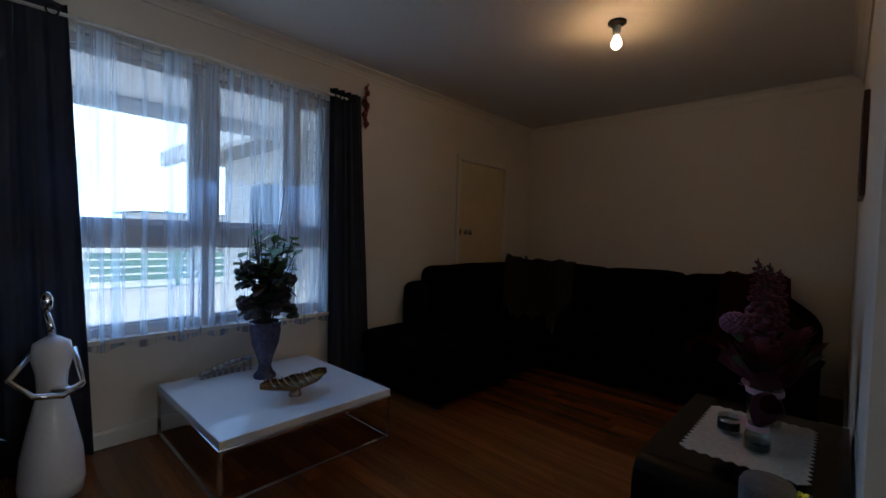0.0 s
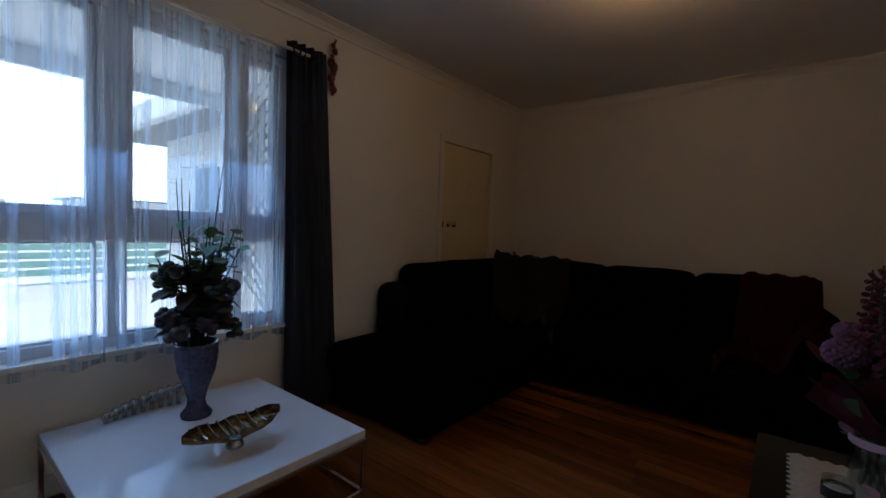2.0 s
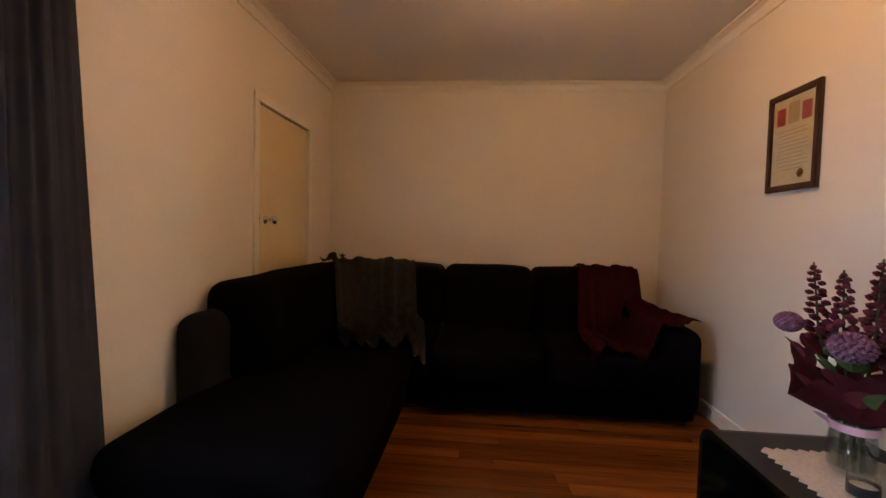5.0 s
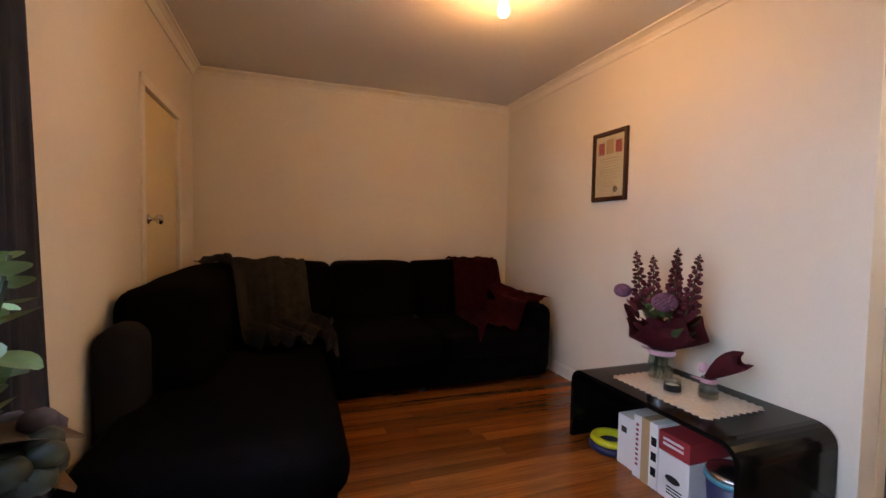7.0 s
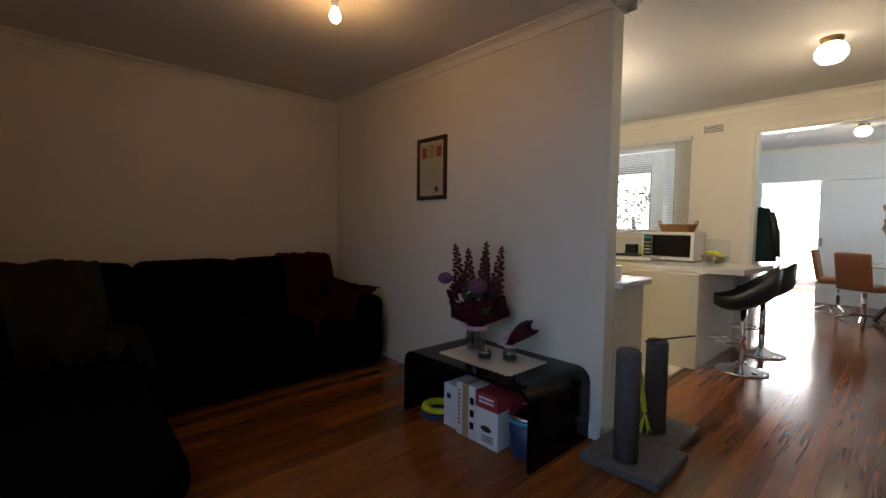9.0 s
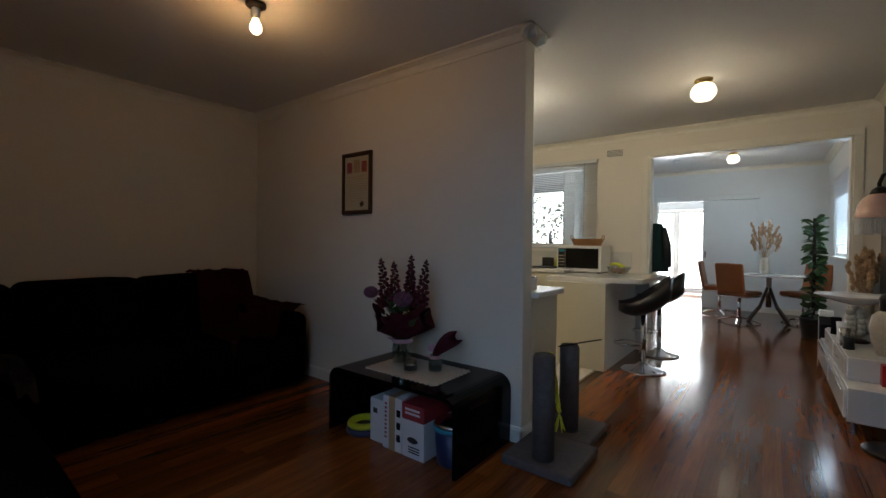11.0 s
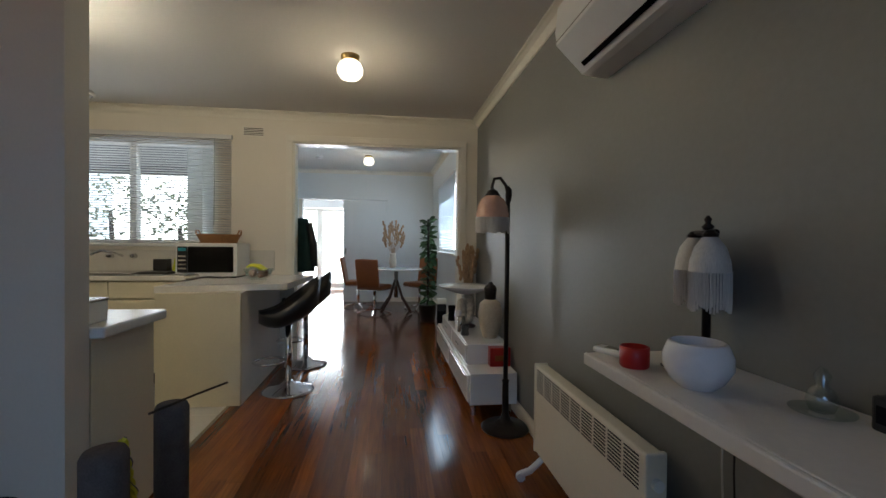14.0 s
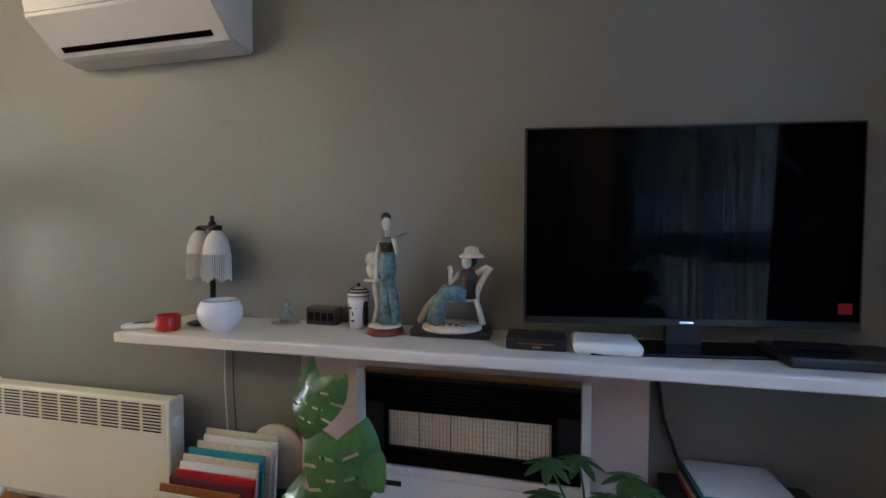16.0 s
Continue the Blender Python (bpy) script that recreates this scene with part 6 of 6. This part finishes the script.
part("brush", tube([(0.06, -0.04, 0.015), (0.06, -0.06, 0.12), (0.05, -0.10, 0.19)], 0.018, 8), M["yellow"], dk, "yellow brush")
fb = thing("fruit_bowl", (2.22, 1.36, 0.862), "glass fruit bowl with bananas on the bar", "fruit bowl")
part("bowl", lathe([(0.05, 0), (0.06, 0.006), (0.095, 0.05), (0.115, 0.10), (0.110, 0.10), (0.088, 0.05), (0.001, 0.012)], 28, cap=False), M["jar"], fb, smooth=True)
for k in range(4):
    part("banana", tube([(-0.06 + 0.03 * k, -0.05, 0.09), (-0.05 + 0.03 * k, 0.0, 0.125), (-0.04 + 0.025 * k, 0.05, 0.13), (-0.02 + 0.012 * k, 0.085, 0.115)], 0.016, 8, r2=0.009), M["yellow"], fb, "ripe banana", True)
for x, y in ((0.05, -0.03), (0.02, 0.05), (-0.05, -0.03)):
    part("fruit", ico((x, y, 0.06), 0.034, 2), M["orange"], fb)


def bar_stool(x, y, rz):
    s = thing("bar_stool", (x, y, 0), "black padded bar stool on a chrome pedestal", "bar stool", rz, "stools at the bar")
    part("base", lathe([(0.195, 0), (0.198, 0.008), (0.17, 0.020), (0.07, 0.045), (0.032, 0.08)], 32), M["chrome"], s, smooth=True)
    part("column", rod((0, 0, 0.06), (0, 0, 0.525), 0.026, 16), M["chrome"], s, smooth=True)
    part("lever", tube([(0.0, 0.03, 0.49), (0.0, 0.12, 0.485), (0.0, 0.16, 0.49)], 0.006, 6), M["chrome"], s)
    part("footrest", tube([(0.02, -0.02, 0.25)] + [(-0.12 + 0.12 * math.cos(a) * -1 - 0.02, 0.12 * math.sin(a), 0.25) for a in [math.pi * (k / 12 * 2 - 1) for k in range(13)]], 0.010, 8), M["chrome"], s, smooth=True)
    bm = bmesh.new()
    rows = []
    for j in range(13):
        t = j / 12
        px = -0.22 + 0.44 * t
        w = 0.20 * math.sqrt(max(0.02, 1 - (2 * t - 1) ** 2 * 0.85))
        lip = [(u, 0.600 + 0.30 * max(0, t - 0.28) ** 1.25 + 0.11 * u * u * (0.3 + 0.7 * t)) for u in (-1, -0.75, -0.4, 0, 0.4, 0.75, 1)]
        under = [(u, 0.515 + 0.20 * max(0, t - 0.30) ** 1.4 + 0.10 * u ** 4 + 0.04 * (2 * t - 1) ** 4) for u in (0.97, 0.75, 0.4, 0, -0.4, -0.75, -0.97)]
        rows.append([bm.verts.new((px + 0.05 * max(0, z - 0.6), u * w, z)) for u, z in lip + under])
    for p, q in zip(rows, rows[1:]):
        for i in range(14):
            j = (i + 1) % 14
            bm.faces.new((p[i], p[j], q[j], q[i]))
    bm.faces.new(rows[0])
    bm.faces.new(rows[-1])
    bmesh.ops.recalc_face_normals(bm, faces=bm.faces[:])
    part("seat", bm, M["blackplastic"], s, "black padded bucket seat", True)


bar_stool(2.06, 1.085, -72)
bar_stool(2.79, 1.085, -78)

kw = tagged(base("window_2", (K + 0.06, 2.685, 1.14)), "white framed kitchen window", "window", kind="structure")
for y0, y1, z0, z1 in ((-0.765, -0.71, 0, 1.0), (0.71, 0.765, 0, 1.0), (-0.03, 0.03, 0.05, 0.95), (-0.71, 0.71, 0, 0.05), (-0.71, 0.71, 0.95, 1.0)):
    part("window_frame", box(-0.04, y0, z0, 0.04, y1, z1, bevel=0.003), M["white"], kw)
for y0, y1 in ((-0.71, -0.03), (0.03, 0.71)):
    p = part("pane", box(-0.002, y0, 0.05, 0.002, y1, 0.95), M["glass"], kw)
    p.visible_shadow = False
structure("trim_window", box(K - 0.012, 1.84, 1.09, K, 3.52, 1.14, bevel=0.003), M["trim"], "cream painted window sill trim")
bl = thing("venetian_blind", (K - 0.022, 2.66, 2.185), "white venetian blind with open slats on the kitchen window", "blind")
part("headrail", box(-0.02, -0.87, -0.03, 0.02, 0.86, 0.012, bevel=0.003), M["blind"], bl)
slat = box(-0.0115, -0.865, -0.0005, 0.0115, 0.855, 0.0005)
bmesh.ops.rotate(slat, verts=slat.verts, matrix=Matrix.Rotation(radians(24), 3, "Y"))
slat_mesh = mesh_from("slat", slat, M["blind"])
for k in range(44):
    o = new("slat", slat_mesh)
    o.location = (0, 0, -0.05 - 0.0225 * k)
    o.parent = bl
part("bottom_rail", box(-0.012, -0.865, -1.055, 0.012, 0.855, -1.038, bevel=0.003), M["blind"], bl)
for y in (-0.6, 0.0, 0.65):
    part("cord", rod((-0.013, y, -1.04), (-0.013, y, -0.02), 0.0012, 4), M["pipe"], bl)
part("wand", rod((-0.03, -0.72, -0.85), (-0.022, -0.72, -0.03), 0.004, 6), M["jar"], bl)
vt = thing("wall_vent", (K, 1.60, 2.243), "cream louvred wall vent near the ceiling", "vent")
part("frame", box(-0.008, -0.10, -0.045, 0, 0.10, 0.045, bevel=0.002), M["trim"], vt)
for k in range(5):
    part("slot", box(-0.0095, -0.09, -0.034 + 0.0155 * k, -0.008, 0.09, -0.027 + 0.0155 * k), M["bronze"], vt)


def globe_light(x, y, h, label):
    g = thing("ceiling_light", (x, y, h), label, "light", group="opal globe lights")
    part("gallery", lathe([(0.062, 0), (0.062, -0.012), (0.052, -0.030), (0.050, -0.036)], 26), M["brass"], g, "brass gallery", True)
    gl = part("globe", lathe([(0.048, -0.034), (0.072, -0.052), (0.086, -0.085), (0.084, -0.118), (0.060, -0.150), (0.02, -0.163), (0.002, -0.165)], 28), M["globe"], g, "lit opal glass globe", True)
    gl.visible_shadow = False


globe_light(1.49, 0.57, H, "lit opal globe light on the kitchen passage ceiling")
globe_light(0.95, 2.15, H, "lit opal globe light on the kitchen ceiling")
globe_light(5.70, 0.63, HD, "lit opal globe light on the dining ceiling")
oy = thing("ceiling_light", (2.5, 2.95, H), "flat round opal ceiling light in the kitchen", "light")
part("rim", lathe([(0.16, 0), (0.165, -0.02), (0.15, -0.03)], 32), M["white"], oy, smooth=True)
part("diffuser", lathe([(0.15, -0.028), (0.12, -0.06), (0.05, -0.078), (0.005, -0.08)], 32), M["ceramic"], oy, smooth=True)
sd = thing("smoke_alarm", (5.9, 1.45, HD), "small white round smoke alarm on the ceiling", "smoke alarm")
part("body", lathe([(0.055, 0), (0.055, -0.02), (0.04, -0.035), (0.01, -0.037)], 24), M["whiteplastic"], sd, smooth=True)

# ---- kitchen garden ----
structure("backdrop_east", box(58, -60, -2, 58.2, 60, 30), M["distance"], "bright overcast sky")
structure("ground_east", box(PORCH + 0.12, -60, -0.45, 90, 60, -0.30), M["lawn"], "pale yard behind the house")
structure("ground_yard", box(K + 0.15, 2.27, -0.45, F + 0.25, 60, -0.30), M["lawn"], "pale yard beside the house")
for x, y, s in ((9.5, 5.2, 1.5), (11.0, 7.6, 1.9), (8.2, 6.9, 1.25)):
    tr = thing("tree", (x, y, -0.30), "leafy garden tree beyond the kitchen window", "tree", group="garden trees")
    part("trunk", tube([(0, 0, 0), (0.05, 0.02, s * 0.6), (0.0, 0.05, s * 1.2)], 0.09, 8, r2=0.05), M["twig"], tr)
    rnd = random.Random(int(x * 10))
    bm = bmesh.new()
    for k in range(380):
        a, e, r = rnd.uniform(0, 6.28), rnd.uniform(-0.6, 1.4), s * rnd.uniform(0.3, 0.85)
        c = Vector((r * math.cos(a) * math.cos(e), r * math.sin(a) * math.cos(e), s * 1.25 + r * math.sin(e) * 0.8))
        d = Vector((rnd.uniform(-1, 1), rnd.uniform(-1, 1), rnd.uniform(-0.6, 0.6))) * 0.17
        leaf(c, c + d, 0.11, bm=bm, n=2)
    part("crown", bm, M["tree"], tr)

pr = thing("patio_roof", (K + 0.16, 2.30, 0), "grey sheet patio roof on posts beyond the kitchen window", "patio roof")
part("roof_sheet", box(0.0, 0.0, 2.24, 2.15, 4.2, 2.28), M["roof"], pr)
part("beam", box(2.03, 0.0, 2.12, 2.11, 4.2, 2.24, bevel=0.004), M["roof"], pr)
for y in (0.75, 3.9):
    part("post", box(2.03, y - 0.045, -0.30, 2.11, y + 0.045, 2.12, bevel=0.004), M["roof"], pr)

# ---- dining ----
pnl = tagged(base("door_2", (F - 0.045, 0.76, 0.0)), "pale sliding door panel standing half open", "door", kind="structure")
part("panel", box(-0.018, -0.42, 0.012, 0.018, 0.42, 2.03, bevel=0.004), M["wallcool"], pnl)
part("pull", box(-0.021, 0.36, 0.95, -0.018, 0.39, 1.08), M["silver"], pnl)
structure("trim_pelmet", box(F - 0.09, 0.32, 2.035, F, 2.05, 2.12, bevel=0.004), M["wallcool"], "pale sliding door pelmet")
structure("trim_jamb", box(F - 0.016, 1.98, 0, F, 2.05, 2.035, bevel=0.003), M["trim"], "painted door jamb")
structure("wall_porch", box(F + 0.14, 0.86, 0, PORCH, 0.98, 2.4), M["wallcool"], "pale painted porch wall")
structure("wall_porch", box(F + 0.14, 2.72, 0, PORCH, 2.84, 2.4), M["wallcool"], "pale painted porch wall")
structure("wall_porch", box(F + 0.02, 2.26, 0, F + 0.14, 2.72, 2.4), M["wallcool"], "pale painted porch wall")
structure("wall_porch", box(PORCH, 0.86, 0, PORCH + 0.1, 1.30, 2.4), M["wallcool"], "pale painted porch wall")
structure("wall_porch", box(PORCH, 1.30, 2.06, PORCH + 0.1, 2.84, 2.4), M["wallcool"], "pale painted porch wall")
structure("ceiling_porch", box(F + 0.14, 0.86, 2.4, PORCH + 0.1, 2.84, 2.48), M["ceil"], "white porch ceiling")
structure("floor_porch", box(F + 0.2, 0.86, -0.20, PORCH + 0.1, 2.84, -0.017), M["under"], "dark sub-floor below porch boards")
for gy in (1.66, 2.38):
    leafd = tagged(base("door_3", (PORCH + 0.05, gy, 0)), "white framed glazed outer door leaf", "door", kind="structure")
    for y0, y1, z0, z1 in ((-0.36, -0.29, 0.01, 2.05), (0.29, 0.36, 0.01, 2.05), (-0.29, 0.29, 0.01, 0.16), (-0.29, 0.29, 1.97, 2.05)):
        part("stile", box(-0.02, y0, z0, 0.02, y1, z1, bevel=0.003), M["white"], leafd)
    gpane = part("pane", box(-0.003, -0.29, 0.16, 0.003, 0.29, 1.97), M["glass"], leafd)
    gpane.visible_shadow = False
    part("door_handle", rod((-0.07, -0.33, 1.19), (-0.07, -0.22, 1.19), 0.010, 8), M["chrome"], leafd)
# Added glowing panel, no real wall: the bright daylight past the outer doors.
structure("backdrop_yard", box(PORCH + 2.0, -3.5, -0.3, PORCH + 2.05, 8.0, 4.5), M["garden"], "glowing white backdrop for daylight beyond the outer doors")
dw = tagged(base("window_3", (5.15, S - 0.06, 1.05)), "white framed dining window", "window", kind="structure")
for x0, x1, z0, z1 in ((-0.95, -0.90, 0, 1.1), (0.90, 0.95, 0, 1.1), (-0.02, 0.02, 0.05, 1.05), (-0.90, 0.90, 0, 0.05), (-0.90, 0.90, 1.05, 1.1)):
    part("window_frame", box(x0, -0.04, z0, x1, 0.04, z1, bevel=0.003), M["white"], dw)
for x0, x1 in ((-0.90, -0.02), (0.02, 0.90)):
    p = part("pane", box(x0, -0.002, 0.05, x1, 0.002, 1.05), M["glass"], dw)
    p.visible_shadow = False
structure("backdrop_south", box(0, -9.2, -1, 12, -9, 6), M["outside"], "bright overcast daylight")
structure("trim_sill", box(4.15, S, 1.02, 6.15, S + 0.05, 1.05, bevel=0.004), M["white"], "white window sill")
db = thing("venetian_blind", (5.15, S + 0.02, 2.16), "white venetian blind on the dining window", "blind")
part("headrail", box(-0.95, -0.015, -0.03, 0.95, 0.02, 0.01), M["blind"], db)
sl2 = box(-0.94, -0.0115, -0.0005, 0.94, 0.0115, 0.0005)
bmesh.ops.rotate(sl2, verts=sl2.verts, matrix=Matrix.Rotation(radians(35), 3, "X"))
sm2 = mesh_from("slat", sl2, M["blind"])
for k in range(44):
    o = new("slat", sm2)
    o.location = (0, 0.004, -0.05 - 0.0235 * k)
    o.parent = db

dt = thing("dining_table", (5.95, 0.16, 0), "round white dining table on splayed metal legs", "dining table")
part("tabletop", lathe([(0.44, 0.725), (0.455, 0.735), (0.455, 0.748), (0.445, 0.755), (0.01, 0.755)], 40), M["whitelac"], dt)
part("column", rod((0, 0, 0.25), (0, 0, 0.725), 0.035, 14), M["silver"], dt, smooth=True)
for k in range(4):
    a = math.pi / 4 + math.pi / 2 * k
    part("leg", tube([(0.02 * math.cos(a), 0.02 * math.sin(a), 0.55), (0.15 * math.cos(a), 0.15 * math.sin(a), 0.25), (0.36 * math.cos(a), 0.36 * math.sin(a), 0.02)], 0.022, 8), M["framewood"], dt, smooth=True)


def dining_chair(x, y, rz):
    c = thing("dining_chair", (x, y, 0), "tan orange vinyl dining chair on a chrome swivel base", "chair", rz, "chairs round the dining table")
    part("seat", soft(-0.22, -0.22, 0.42, 0.22, 0.22, 0.49, 0.03, 0.01), M["orange"], c, smooth=True)
    bk2 = soft(-0.20, -0.025, 0.0, 0.20, 0.025, 0.46, 0.02, 0.008)
    bmesh.ops.transform(bk2, matrix=pose(0, -0.22, 0.46, 10, 0, 0), verts=bk2.verts)
    part("backrest", bk2, M["orange"], c, smooth=True)
    part("frame_bar", box(-0.22, -0.24, 0.405, 0.22, 0.22, 0.42, bevel=0.004), M["chrome"], c)
    part("column", rod((0, 0, 0.06), (0, 0, 0.41), 0.025, 12), M["chrome"], c, smooth=True)
    for k in range(4):
        a = math.pi / 2 * k + 0.4
        part("leg", tube([(0, 0, 0.08), (0.15 * math.cos(a), 0.15 * math.sin(a), 0.055), (0.28 * math.cos(a), 0.28 * math.sin(a), 0.012)], 0.014, 6), M["chrome"], c)


dining_chair(5.78, 0.52, 244)
dining_chair(6.55, 0.84, 178)
dining_chair(6.25, -0.27, 50)
dried("table_bouquet", 5.95, 0.22, 0.755, 0.85, 0.24, "dried flower bouquet in a pale vase on the table", 41, "ivory")
pt = thing("tall_plant", (4.97, -0.30, 0), "tall green climbing plant in a dark pot", "plant")
part("pot", lathe([(0.11, 0), (0.14, 0.25), (0.15, 0.27), (0.13, 0.27), (0.12, 0.22)], 26), M["blackplastic"], pt, smooth=True)
part("pole", rod((0, 0, 0.2), (0, 0, 1.55), 0.02, 8), M["twig"], pt)
rnd = random.Random(77)
for k in range(150):
    a = rnd.uniform(0, 6.28)
    z = 0.30 + 1.25 * k / 150
    b0 = Vector((0.02 * math.cos(a), 0.02 * math.sin(a), z))
    part("leaf", leaf(b0, b0 + Vector((0.12 * math.cos(a) * rnd.uniform(0.5, 1.25), 0.12 * math.sin(a), rnd.uniform(-0.05, 0.11))), rnd.uniform(0.045, 0.075), 0.04, (rnd.uniform(-1, 1), rnd.uniform(-1, 1), 0.4)), M["leaf"], pt, smooth=True)
ct2 = thing("coat", (K + 0.26, 1.20, 0.88), "dark green and black coat hanging by the opening", "coat")
bm = bmesh.new()
rows = []
for j in range(10):
    t = j / 9
    w = 0.055 + 0.075 * t ** 0.7
    rows.append([bm.verts.new(((w * 0.9 + 0.008 * math.sin(5 * a + 2 * t)) * math.cos(a), (w + 0.012 * math.sin(4 * a + t)) * math.sin(a), 0.55 * (1 - t))) for a in [2 * math.pi * q / 24 for q in range(24)]])
for p, q in zip(rows, rows[1:]):
    for i in range(24):
        bm.faces.new((p[i], p[(i + 1) % 24], q[(i + 1) % 24], q[i]))
bm.faces.new(rows[0])
bm.faces.new(rows[-1])
part("body", bm, M["coat"], ct2, smooth=True)
part("sleeve", tube([(0.0, -0.07, 0.5), (-0.01, -0.12, 0.3), (0.0, -0.13, 0.05)], 0.04, 10), M["blackplastic"], ct2, "black sleeve", True)
part("hook", rod((-0.08, 0, 0.56), (0, 0, 0.56), 0.008, 8), M["chrome"], ct2)


# ---- floor pieces ----
def boards(x0, x1, y0, y1, seed):
    rnd = random.Random(seed)
    w = 0.083
    rows = round((y1 - y0) / w)
    w = (y1 - y0) / rows
    for r in range(rows):
        x = x0
        first = True
        while x < x1 - 0.01:
            ln = rnd.choice((1.5, 1.9, 2.3, 2.8)) * (rnd.uniform(0.3, 1) if first else 1)
            first = False
            e = min(x1, x + ln)
            if x1 - e < 0.3:
                e = x1
            key = round(e - x, 2)
            if (key, round(w, 4)) not in BOARD_MESHES:
                bm = box(0, 0, -0.016, key - 0.0008, w - 0.0007, 0.0)
                BOARD_MESHES[(key, round(w, 4))] = mesh_from("board", bm, M["board"])
            ob = new("board", BOARD_MESHES[(key, round(w, 4))])
            ob.location = (x, y0 + r * w, rnd.uniform(-0.0004, 0))
            ob.parent = floor
            x = x + key if e < x1 else x1


BOARD_MESHES = {}
boards(W, F, S, TILE_Y, 1)
boards(W, -0.001, TILE_Y, N, 2)
boards(K + 0.14, F, TILE_Y, 2.12, 3)
boards(F, PORCH, 0.98, 2.72, 4)
tile_mesh = mesh_from("tile", box(0, 0, -0.016, 0.297, 0.297, 0.002, bevel=0.002, seg=1), M["tile"])
for i in range(9):
    for j in range(10):
        ob = new("tile", tile_mesh)
        ob.location = (0.115 + 0.3 * i, TILE_Y + 0.012 + 0.3 * j, 0)
        ob.parent = floor
structure("trim_threshold", box(0.53, TILE_Y - 0.012, 0, 1.76, TILE_Y + 0.012, 0.006, bevel=0.002), M["silver"], "metal threshold strip between boards and tiles")
